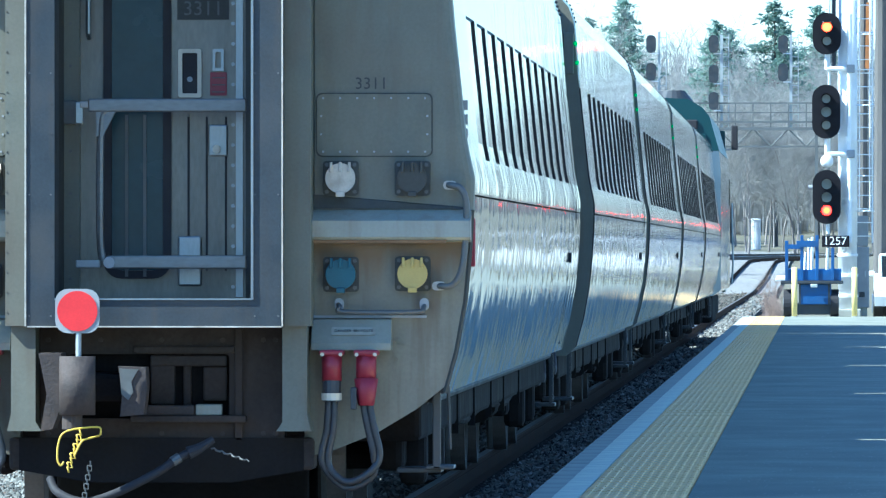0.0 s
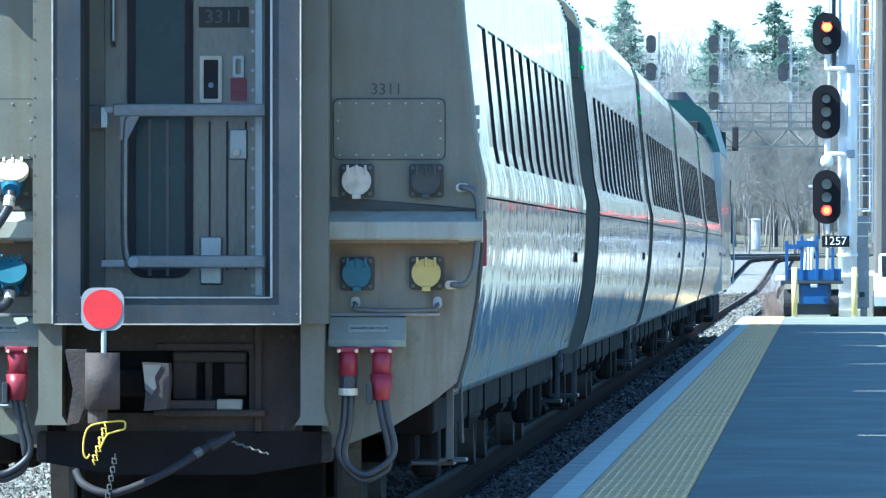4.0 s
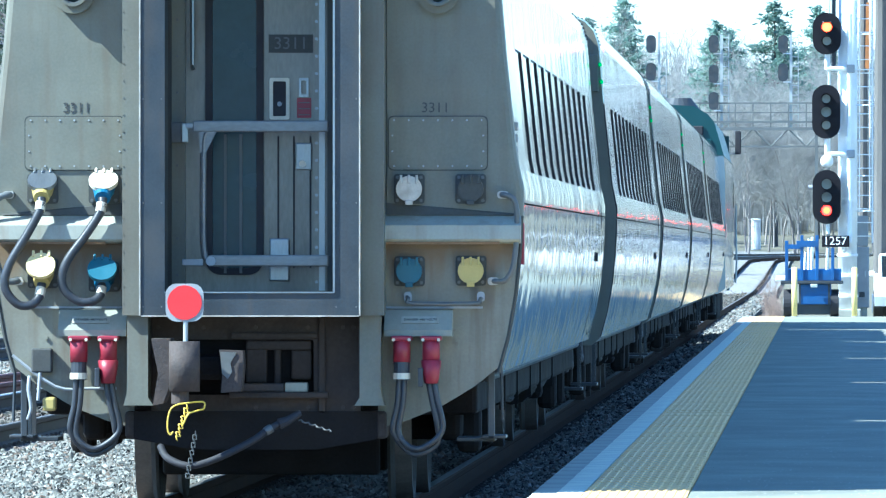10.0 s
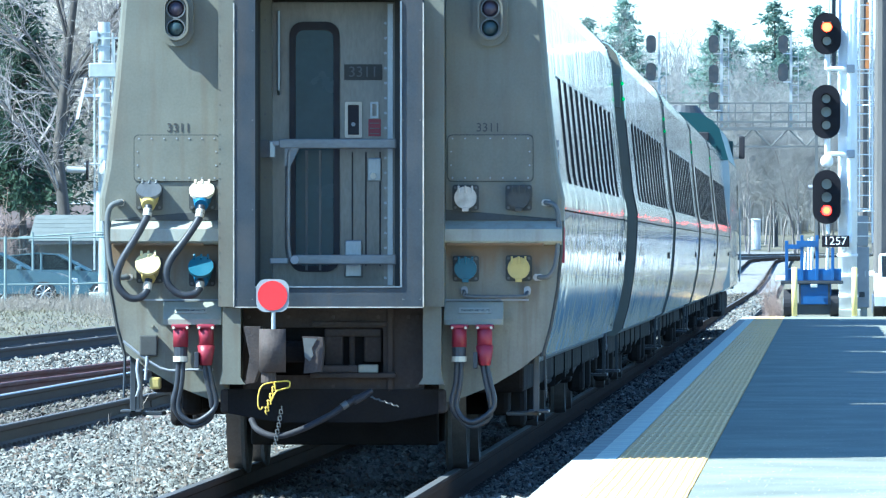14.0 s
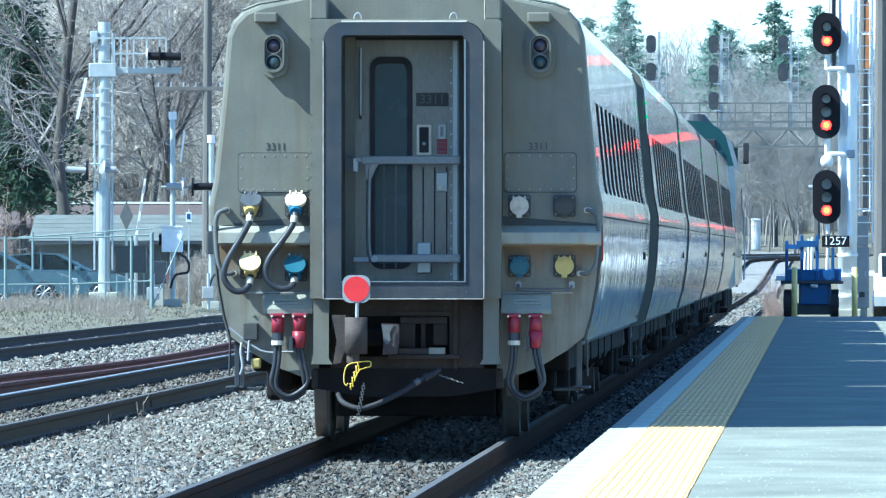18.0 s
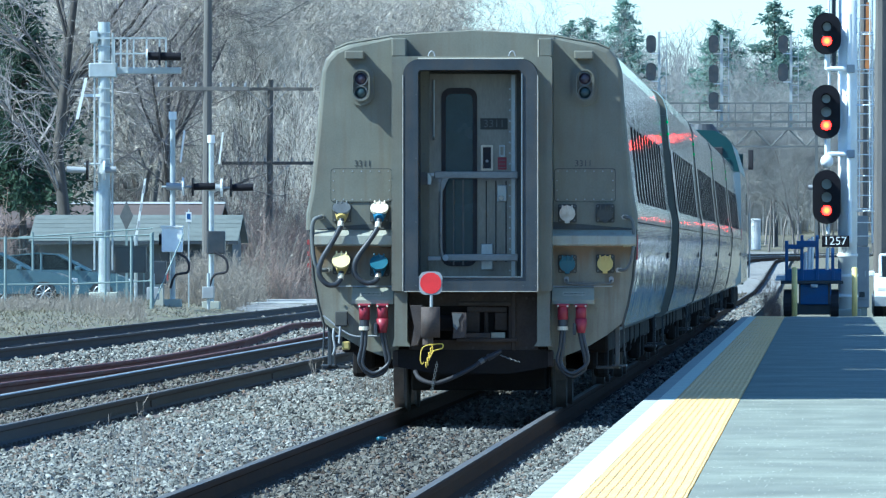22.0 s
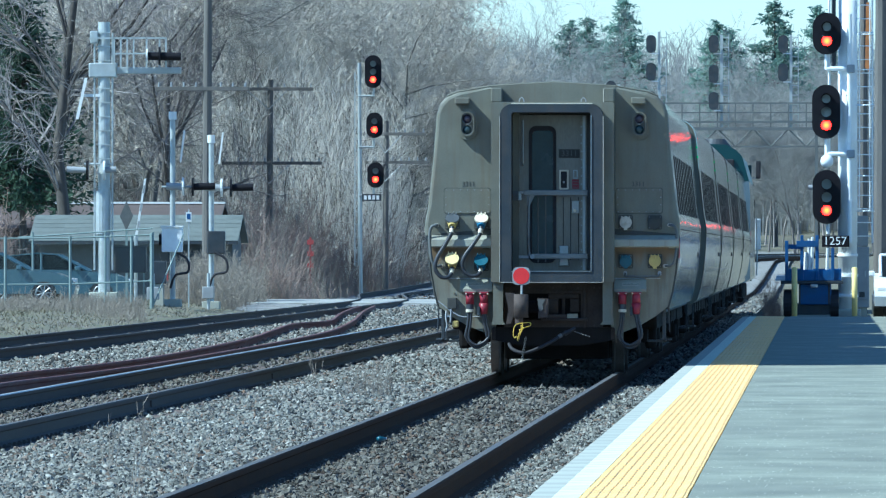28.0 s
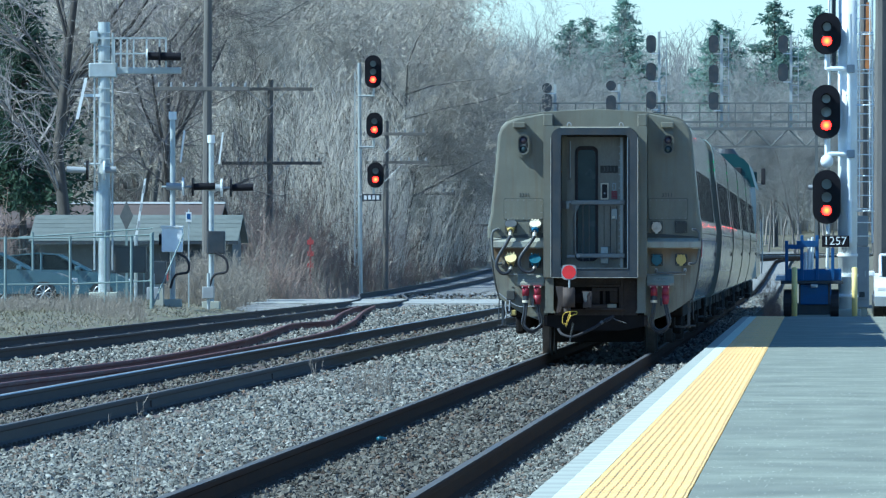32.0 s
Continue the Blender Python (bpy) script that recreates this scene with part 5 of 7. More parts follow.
    part("knuckle_face", P([(-0.178, 0.925), (-0.085, 0.92), (-0.12, 0.86), (-0.11, 0.81), (-0.135, 0.77), (-0.168, 0.80)], "y", -0.508, -0.49), DKSTEEL, k, "worn bright coupling face")
    for x0, x1, z0, z1, yy in ((-0.06, 0.06, 0.74, 0.98, 0.02), (0.10, 0.14, 0.70, 0.99, 0.05), (0.20, 0.32, 0.76, 0.93, 0.03), (-0.06, 0.32, 0.93, 0.985, 0.0)):
        part("draft_gear_block", B(x0, x1, yy, 0.10, z0, z1, 0.012), GRIME, c)
    for x in (-0.56, -0.30, 0.0, 0.30, 0.50, 0.56):
        for z in (0.60, 1.06):
            part("plate_bolt", P(disc_outline(x, z, 0.013, 8), "y", -0.040, -0.03), COUPLER, c)
    part("coupler_shank", B(-0.42, -0.10, -0.30, 0.3, 0.76, 0.90, 0.03), UNDER, k)
    bm = bmesh.new()
    prism(bm, [(x, z) for x, z in rounded(-0.108, 0.108, -0.108, 0.108, 0.062, 4)], "y", -0.004, 0.006)
    disc = part("marker_disc", bm, GREYP, c, "red round marker disc with pale grey rim", at=pose(-0.372, -0.66, 1.205))
    part("disc_face", P(disc_outline(0, 0, 0.098, 32), "y", -0.009, -0.004), REDDISC, disc, "bright red reflective face")
    part("disc_stem", T([(0.005, 0.01, -0.09), (0.005, 0.01, -0.24)], 0.014, 8), GALV, disc)
    bm = bmesh.new()
    tube(bm, spline([(-0.262, -0.66, 0.60), (-0.265, -0.66, 0.64), (-0.36, -0.68, 0.635), (-0.435, -0.70, 0.615), (-0.462, -0.70, 0.56), (-0.466, -0.70, 0.485), (-0.45, -0.70, 0.455), (-0.435, -0.70, 0.475)], 5), 0.0055, 6)
    tube(bm, spline([(-0.265, -0.66, 0.60), (-0.32, -0.68, 0.585), (-0.35, -0.70, 0.57), (-0.385, -0.70, 0.50)], 5), 0.0055, 6)
    for i in range(9):
        p = Vector((-0.355 - 0.0075 * i, -0.69, 0.615 - 0.0225 * i))
        u = Vector((0.009, 0, 0)) if i % 2 else Vector((0, 0.009, 0))
        h = Vector((-0.004, 0, 0.013))
        tube(bm, [p - u + h, p + u + h, p + u - h, p - u - h, p - u + h], 0.004, 5)
    part("uncoupling_chain", bm, YELLOWP, c, "bright yellow painted chain", True)
    bm = bmesh.new()
    for i in range(12):
        p = Vector((-0.32 - 0.004 * i, -0.5, 0.46 - 0.022 * i))
        u = Vector((0.010, 0, 0)) if i % 2 else Vector((0, 0.010, 0))
        tube(bm, [p - u + Vector((0, 0, 0.013)), p + u + Vector((0, 0, 0.013)), p + u - Vector((0, 0, 0.013)), p - u - Vector((0, 0, 0.013)), p - u + Vector((0, 0, 0.013))], 0.0035, 5)
    part("safety_chain", bm, DKSTEEL, c)
    part("brake_hose", T(spline([(-0.53, -0.30, 0.38), (-0.48, -0.42, 0.315), (-0.35, -0.48, 0.275), (-0.19, -0.48, 0.32), (0.0, -0.43, 0.415), (0.09, -0.40, 0.478), (0.16, -0.38, 0.515)], 6), 0.021, 10), BLACK, c, "dark rubber brake hose", True)
    part("hose_clamp", T([(0.075, -0.405, 0.468), (0.11, -0.395, 0.490)], 0.026, 10), DKSTEEL, c)
    part("hose_head", T([(0.15, -0.38, 0.51), (0.20, -0.37, 0.53), (0.27, -0.34, 0.575)], 0.034, 10, 0.018), BLACK, c, "dark blue hose end")
    bm = bmesh.new()
    for i in range(9):
        p = Vector((0.26 + 0.020 * i, -0.33, 0.53 - 0.007 * i))
        tube(bm, [p, p + Vector((0.014, 0.006 * (-1) ** i, 0.004 * (-1) ** i)), p + Vector((0.026, 0, -0.006))], 0.005, 5)
    part("hose_chain", bm, DKSTEEL, c)
    part("side_marker", B(1.49, 1.535, 0.16, 0.22, 1.42, 1.66, 0.006), REDP, c, "small orange side marker")
    for z in (2.05, 2.12, 2.19):
        part("hinge_knuckle", B(1.455, 1.50, 0.13, 0.17, z, z + 0.05, 0.004), GREYP, c)
    return c


rear = rear_coach()
cars = [rear]
proto = coach("coach", "silver-grey railway coach with dark window strip")
cars.append(proto)
for k in range(3):
    cars.append(copy_thing(proto, Matrix()))


def locomotive():
    c = thing("locomotive", "diesel locomotive with teal-green roof and grey sides", "locomotive")
    half = [(1.36, 0.75), (1.50, 0.85), (1.50, 2.9), (1.47, 3.21), (1.37, 3.57), (1.30, 3.81), (1.18, 3.95), (0.94, 4.09), (0.4, 4.12), (0, 4.13)]
    low = [p for p in half if p[1] < 3.3]
    part("side_hull", P(low + [(-x, z) for x, z in low[::-1]], "y", 0.3, 19.5), SILVER, c, "glossy grey painted hull side")
    up = [p for p in half if p[1] >= 3.2]
    part("roof_hull", P([(x * 1.003, z + 0.004) for x, z in up] + [(-x * 1.003, z + 0.004) for x, z in up[-2::-1]], "y", 0.3, 17.8), TEAL, c, "teal-green roof hull")
    cab = [(19.5, 0.75), (20.6, 0.85), (20.7, 1.9), (19.3, 3.3), (18.6, 3.65), (17.8, 3.75), (17.8, 0.75)]
    part("cab_nose", P(cab, "x", -1.42, 1.42), TEAL, c, "sloped green cab nose")
    for s in (1, -1):
        part("cab_side_window", B(s * 1.50 - 0.01, s * 1.50 + 0.012, 18.0, 19.0, 2.35, 2.85, 0.005), WINDOW, c)
        m = part("side_mirror", B(s * 1.59 - 0.06, s * 1.59 + 0.06, 18.7, 18.78, 3.40, 3.86, 0.02), BLACK, c, "black cab mirror")
        part("mirror_arm", B(min(s * 1.4, s * 1.55), max(s * 1.4, s * 1.55), 18.72, 18.75, 3.4, 3.43), GREYP, m)
        part("cab_handrail", T([(s * 1.55, 17.6, 0.9), (s * 1.57, 17.6, 1.3), (s * 1.55, 17.6, 2.4)], 0.02, 6), GALV, c)
        part("red_stripe", B(s * 1.502 - 0.004, s * 1.502 + 0.004, 1.0, 3.0, 1.75, 2.0), REDP, c)
        for y in (3.2, 15.6):
            part("bogie_beam", B(s * 1.2 - 0.1, s * 1.2 + 0.1, y - 2, y + 2, 0.35, 0.72, 0.05), UNDER, c)
    for y in (1.2, 2.6, 4.0, 5.4):
        part("radiator_fan", T([(0.66, y, 4.05), (0.66, y, 4.15), (0.66, y, 4.25)], 0.38, 20, 0.22), SLATE, c, "dark domed radiator fan")
    for x, y in ((0.2, 9.0), (-0.4, 8.0), (0.1, 14.5)):
        part("roof_hatch", B(x - 0.3, x + 0.3, y - 0.5, y + 0.5, 3.95, 4.16, 0.04), TEAL, c)
    part("rear_face", B(-1.25, 1.25, 0.26, 0.3, 0.9, 3.5, 0.01), TEAL, c)
    part("roof_grille", B(0.92, 1.11, 0.25, 0.31, 3.58, 3.74, 0.02), BLACK, c)
    part("frame_tank", B(-1.3, 1.3, 6.5, 12.5, 0.25, 0.78, 0.06), UNDER, c)
    for y in (1.9, 4.5, 14.3, 16.9):
        wheelset(c, y)
    return c


loco = locomotive()
cars.append(loco)


# ---- signals and lineside things ----
ADDED_FLAPS = []


def signal_head(sig, x, y, z, lenses, lit, wide=0.62, facing=-1):
    """A black oval target with hooded lenses; lit maps a lens's index to its glow, a pair adds a made-up moving shutter
    to switch it.
    """
    zs = [z + (len(lenses) - 1) * 0.145 - 0.29 * k for k in range(len(lenses))] if len(lenses) != 2 else [z + 0.155, z - 0.155]
    top, bot = zs[0] + 0.31, zs[-1] - 0.30
    h = part("signal_target", P(rounded(x - wide / 2, x + wide / 2, bot, top, wide / 2 - 0.01, 8), "y", y, y + 0.03), SIGBLACK, sig, "black oval signal target")
    part("signal_case", P(rounded(x - 0.17, x + 0.17, bot + 0.12, top - 0.12, 0.06, 4), "y", y + 0.03, y + 0.28), SIGBLACK, h)
    for k, zz in enumerate(zs):
        bm = bmesh.new()
        n = 14
        outer = [(x + 0.125 * math.cos(a), zz + 0.125 * math.sin(a)) for a in np.linspace(radians(-35), radians(215), n)]
        inner = [(x + 0.117 * math.cos(a), zz + 0.117 * math.sin(a)) for a in np.linspace(radians(-35), radians(215), n)]
        prism(bm, outer + inner[::-1], "y", y - 0.26, y)
        part("lens_hood", bm, SIGBLACK, h)
        state = lit.get(k)
        m = LENSDARK if state is None else state[0]
        bm = bmesh.new()
        prism(bm, disc_outline(0, 0, 0.112, 24), "y", -0.012, 0)
        part("lens", bm, m, h, "lit signal lens" if state else "unlit grey signal lens", at=pose(x, y - 0.002, zz))
        if state and state[1]:
            # ring added to stop glow leaking round the closed flap
            bm = bmesh.new()
            ring_prism(bm, disc_outline(x, zz, 0.122, 24), disc_outline(x, zz, 0.1125, 24), "y", y - 0.0165, y)
            part("lens_bezel", bm, SIGBLACK, h)
            # flap added to switch the lamp off; its front imitates an unlit lens
            bm = bmesh.new()
            prism(bm, disc_outline(0, -0.114, 0.1168, 24), "y", -0.004, 0.004)
            prism(bm, disc_outline(0, -0.114, 0.095, 20), "y", -0.006, -0.004)
            for f in bm.faces:
                f.material_index = 1 if f.calc_center_median().y < -0.0045 else 0
            s = part("shutter", bm, [SIGBLACK, LENSDARK], h, "dark flap added to hide the lit lens", at=pose(x, y - 0.022, zz + 0.114))
            ADDED_FLAPS.append((s, (x, y - 0.022, zz + 0.114), state[1]))
    return h


def ladder(parent, x0, x1, y, z0, z1, step=0.30, m=GALV):
    for x in (x0, x1):
        part("ladder_rail", B(x - 0.02, x + 0.02, y - 0.02, y + 0.02, z0, z1), m, parent)
    z = z0 + 0.15
    while z < z1:
        part("rung", T([(x0, y, z), (x1, y, z)], 0.014, 6), m, parent)
        z += step


def right_signal():
    y = 238.0
    s = thing("railway_signal", "tall white signal mast with three black signal heads", "railway signal", pose(0, 0, 0))
    part("mast", T([(0.62, y + 0.45, 0.1), (0.62, y + 0.45, 8.6)], 0.21, 20), SIGWHITE, s, "white painted mast", True)
    part("cable_conduit", T([(0.315, y + 0.3, 5.6), (0.315, y + 0.3, 8.6)], 0.05, 10), SLATE, s)
    part("mast_base", B(0.30, 0.92, y + 0.15, y + 0.75, 0.05, 0.24, 0.03), CONCRETE, s)
    for z in (0.5, 0.95, 1.4):
        part("mast_collar", T([(0.62, y + 0.45, z), (0.62, y + 0.45, z + 0.06)], 0.235, 20), SIGWHITE, s)
    part("head_pipe", T([(0.665, y + 0.12, 1.7), (0.665, y + 0.12, 6.75)], 0.055, 12), SIGWHITE, s, "grey support pipe")
    for z in (6.25, 5.7, 4.95, 4.0, 3.1, 2.3):
        part("pipe_clamp", B(0.58, 0.74, y + 0.10, y + 0.30, z, z + 0.05, 0.006), SIGWHITE, s)
    for z in (5.54, 3.66):
        part("head_bracket", T([(0.162, y + 0.12, z), (0.76, y + 0.12, z)], 0.055, 12), SIGWHITE, s, "horizontal bracket pipe")
        part("bracket_clamp", B(0.60, 0.78, y + 0.03, y + 0.21, z - 0.09, z + 0.09, 0.02), GREYP, s)
        part("head_riser", T([(0.162, y + 0.12, z - 0.02), (0.162, y + 0.12, z + 0.4)], 0.05, 10), SIGWHITE, s)
    part("head_riser", T([(0.185, y + 0.12, 1.9), (0.185, y + 0.12, 2.15)], 0.04, 10), SIGWHITE, s)
    part("head_riser", T([(0.215, y + 0.2, 3.7), (0.215, y + 0.2, 7.6)], 0.028, 8), SIGWHITE, s)
    signal_head(s, 0.165, y, 6.305, "ab", {0: (YEL_ON, "amber"), 1: (RED_ON, "red")})
    signal_head(s, 0.150, y, 4.585, "abc", {0: (GRN_ON, "green"), 2: (RED_ON, "red")})
    signal_head(s, 0.160, y, 2.705, "abc", {2: (RED_ON, None)})
    bm = bmesh.new()
    bmesh.ops.create_icosphere(bm, subdivisions=2, radius=0.15, matrix=Matrix.Translation((0.165, y + 0.06, 3.50)))
    part("cable_dome", bm, SIGWHITE, s, "white round junction dome", True)
    part("side_lamp", T([(-0.24, y + 0.1, 2.92), (0.0, y + 0.1, 2.92)], 0.055, 12), GREYP, s)
    plate = part("number_plate", B(0.055, 0.66, y - 0.05, y - 0.03, 1.61, 1.86, 0.004), SIGBLACK, s, "black number plate with white digits")
    text_part("1257", 0.26, LETTERW, plate, pose(0.345, y - 0.055, 1.735) @ FACING)
    ladder(s, 0.82, 1.17, y + 0.55, 1.7, 8.4, 0.30, SIGWHITE)
    for k in range(8):
        z = 2.4 + 0.78 * k
        bm = bmesh.new()
        tube(bm, [(0.80 + 0.4 * 0.5 * (1 - math.cos(a)), y + 0.55 - 0.38 * math.sin(a), z) for a in np.linspace(0, math.pi, 9)], 0.016, 6)
        part("ladder_hoop", bm, SIGWHITE, s)
        part("ladder_stay", B(0.60, 0.84, y + 0.50, y + 0.54, z - 0.02, z + 0.02), SIGWHITE, s)
    for x in (0.88, 1.11):
        part("cage_bar", B(x - 0.012, x + 0.012, y + 0.18, y + 0.21, 2.4, 8.2), SIGWHITE, s)
    cab = thing("relay_cabinet", "grey steel relay cabinet beside the signal mast", "cabinet")
    part("cabinet_body", B(0.73, 1.10, y + 0.7, y + 1.2, 0.27, 1.62, 0.015), GREYP, cab)
    part("upper_box", B(0.77, 1.08, y + 0.7, y + 1.1, 1.63, 2.30, 0.015), GREYP, cab)
    part("cabinet_door", B(0.76, 1.07, y + 0.68, y + 0.70, 0.45, 1.55, 0.006), GREYP, cab)
    part("door_handle", B(1.0, 1.03, y + 0.65, y + 0.68, 0.95, 1.08, 0.005), GALV, cab)
    part("vent_plate", B(0.88, 1.0, y + 0.665, y + 0.68, 0.5, 0.62, 0.004), SLATE, cab)
    part("cabinet_leg", B(0.78, 1.05, y + 0.75, y + 1.1, -0.05, 0.27), CONCRETE, cab)


right_signal()


def bollard(m):
    b = thing("bollard", "yellow painted steel bollard on the platform end", "bollard", m, group="bollards at the platform end")
    part("post", T([(0, 0, 0), (0, 0, 1.06)], 0.062, 16), BOLLARDM, b, "", True)
    bm = bmesh.new()
    bmesh.ops.create_icosphere(bm, subdivisions=2, radius=0.063, matrix=Matrix.Translation((0, 0, 1.055)) @ Matrix.Diagonal((1, 1, 0.6, 1)))
    part("domed_top", bm, BOLLARDM, b, "", True)
    part("base_collar", T([(0, 0, 0), (0, 0, 0.03)], 0.09, 14), CONCRETE, b)
    return b


b0 = bollard(pose(-0.537, 232.8, PLAT_Z - 0.03))
copy_thing(b0, pose(0.758, 232.8, PLAT_Z - 0.03))
copy_thing(b0, pose(1.62, 233.4, PLAT_Z - 0.03))


def luggage_cart():
    y, z0 = 235.0, PLAT_Z - 0.03
    c = thing("baggage_cart", "blue wooden-sided baggage cart on dark wheels", "cart", pose(-0.14, y, z0))
    part("deck", B(-0.70, 0.66, -0.1, 1.9, 0.72, 0.79, 0.01), SLATE, c, "dark cart deck")
    part("tray", B(-0.60, 0.62, -0.05, -0.01, 0.79, 1.03, 0.01), BLUECART, c, "blue end board")
    part("tray", B(-0.60, 0.62, 1.81, 1.85, 0.79, 1.05, 0.01), BLUECART, c)
    for x, t, b in ((-0.57, 1.66, 0.79), (-0.24, 1.78, 0.79), (0.09, 1.78, 0.79), (0.43, 1.50, 0.79)):
        part("stake", B(x - 0.035, x + 0.035, -0.09, -0.05, b, t, 0.006), BLUECART, c, "blue upright stake")
    part("rail_board", B(-0.36, 0.12, -0.12, -0.09, 1.52, 1.66, 0.006), BLUECART, c)
    part("rail_board", B(-0.62, -0.2, 1.86, 1.89, 1.48, 1.58, 0.006), BLUECART, c)
    part("under_box", B(-0.30, 0.40, 0.0, 1.6, 0.27, 0.72, 0.02), BLUECART, c, "blue under-box")
    part("box_frame", B(-0.31, -0.27, -0.02, 0.0, 0.27, 0.72), SLATE, c)
    part("box_frame", B(0.33, 0.37, -0.02, 0.0, 0.27, 0.72), SLATE, c)
    # block added between the wheels to close off the bright ground behind
    part("axle_frame", B(-0.62, 0.56, 0.1, 1.75, 0.05, 0.30, 0.02), SLATE, c, "dark low block added under the cart")
    part("hitch", B(-0.05, 0.10, -0.22, -0.1, 0.64, 0.72, 0.02), GALV, c)
    for x in (-0.55, 0.47):
        for yy in (0.25, 1.5):
            w = part("wheel", T([(x - 0.09, yy, 0.30), (x + 0.09, yy, 0.30)], 0.30, 22), BLACK, c, "dark rubber wheel")
            part("hub", T([(x - 0.10, yy, 0.30), (x + 0.10, yy, 0.30)], 0.10, 12), GREYP, w)
    f = thing("white_pipe_bundle", "short white plastic pipes standing on the cart", "pipes", pose(-0.14, y, z0))
    for k, (x, h) in enumerate(((-0.18, 1.42), (-0.10, 1.7), (-0.03, 1.74), (0.30, 1.5))):
        part("pipe", T([(x, 0.3 + 0.2 * k, 0.79), (x + 0.02, 0.3 + 0.2 * k, h)], 0.035, 8), WHITE, f)
    p = thing("white_plank", "white board sticking out from the cart deck", "board", pose(-0.14, y, z0))
    part("board", B(-0.82, -0.52, 0.3, 1.6, 0.79, 0.84, 0.01), WHITE, p)
    part("board", B(-0.80, -0.50, 0.35, 1.5, 0.842, 0.90, 0.01), WHITE, p)


luggage_cart()


def car(name, label, m, paint, length=4.5):
    """A parked car lying along its local X, nose towards +X, wheels at z = 0."""
    c = thing(name, label, "car", m)
    k = length / 4.5
    side = [(-2.25, 0.35), (-2.28, 0.75), (-2.15, 0.95), (-1.55, 1.02), (0.75, 0.96), (1.75, 0.86), (2.15, 0.72), (2.25, 0.5), (2.2, 0.28)]
    arch = []
    for cx in (1.38, -1.38):
        arch += [(cx + 0.36 * math.cos(a), 0.28 + 0.36 * math.sin(a)) for a in np.linspace(0.05, math.pi - 0.05, 8)]
    body = [(x * k, z) for x, z in side] + [(x * k, z) for x, z in arch]
    part("body", P(body, "y", -0.85, 0.85), paint, c)
    cabin = [(-1.75, 1.0), (-1.25, 1.38), (-0.5, 1.46), (0.1, 1.42), (1.0, 0.95)]
    part("glasshouse", P([(x * k, z) for x, z in cabin], "y", -0.70, 0.70), WINDOW, c, "dark car windows")
    part("roof_panel", P([(x * k, z) for x, z in ((-1.28, 1.385), (-0.5, 1.475), (0.12, 1.43), (0.1, 1.40), (-0.5, 1.44), (-1.25, 1.36))], "y", -0.71, 0.71), paint, c)
    for s in (-0.705, 0.705):
        for a, b in (((-1.75, 1.0), (-1.25, 1.38)), ((-0.35, 0.98), (-0.35, 1.45)), ((0.1, 1.42), (1.0, 0.95))):
            part("window_pillar", T([(a[0] * k, s, a[1]), (b[0] * k, s, b[1])], 0.035, 6), paint, c)
    for x in (1.38, -1.38):
        for s in (-1, 1):
            w = part("wheel", T([(x * k, s * 0.86, 0.32), (x * k, s * 0.66, 0.32)], 0.32, 22), BLACK, c, "tyre")
            bm = bmesh.new()
            for j in range(9):
                a = 2 * math.pi * j / 9
                tube(bm, [(x * k, s * 0.875, 0.32), (x * k + 0.21 * math.cos(a), s * 0.875, 0.32 + 0.21 * math.sin(a))], 0.022, 6)
            tube(bm, [(x * k + 0.215 * math.cos(a), s * 0.872, 0.32 + 0.215 * math.sin(a)) for a in np.linspace(0, 2 * math.pi, 21)], 0.02, 6)
            part("alloy_rim", bm, STEEL, w, "silver spoked wheel rim")
    part("headlight", B(2.0 * k, 2.2 * k, -0.8, -0.5, 0.6, 0.72, 0.03), LETTERW, c)
    part("headlight", B(2.0 * k, 2.2 * k, 0.5, 0.8, 0.6, 0.72, 0.03), LETTERW, c)
    part("door_mirror", B(0.62, 0.78, -0.98, -0.84, 0.95, 1.08, 0.03), paint, c)
    return c


G = ground_height
car("parked_car", "blue-grey parked car with silver spoked wheels behind the fence", pose(-22.65, 296.5, G(-22, 296) + 0.0, 0, 0, 0), CARBLUE)
car("parked_car", "blue-grey parked car behind the chain-link fence", pose(-21.9, 309.0, G(-21.9, 309) + 0.0), CARBLUE)
car("parked_car", "white parked car beside the relay cabinet", pose(2.1, 247.0, G(2, 247), 0, 0, -90), WHITE)


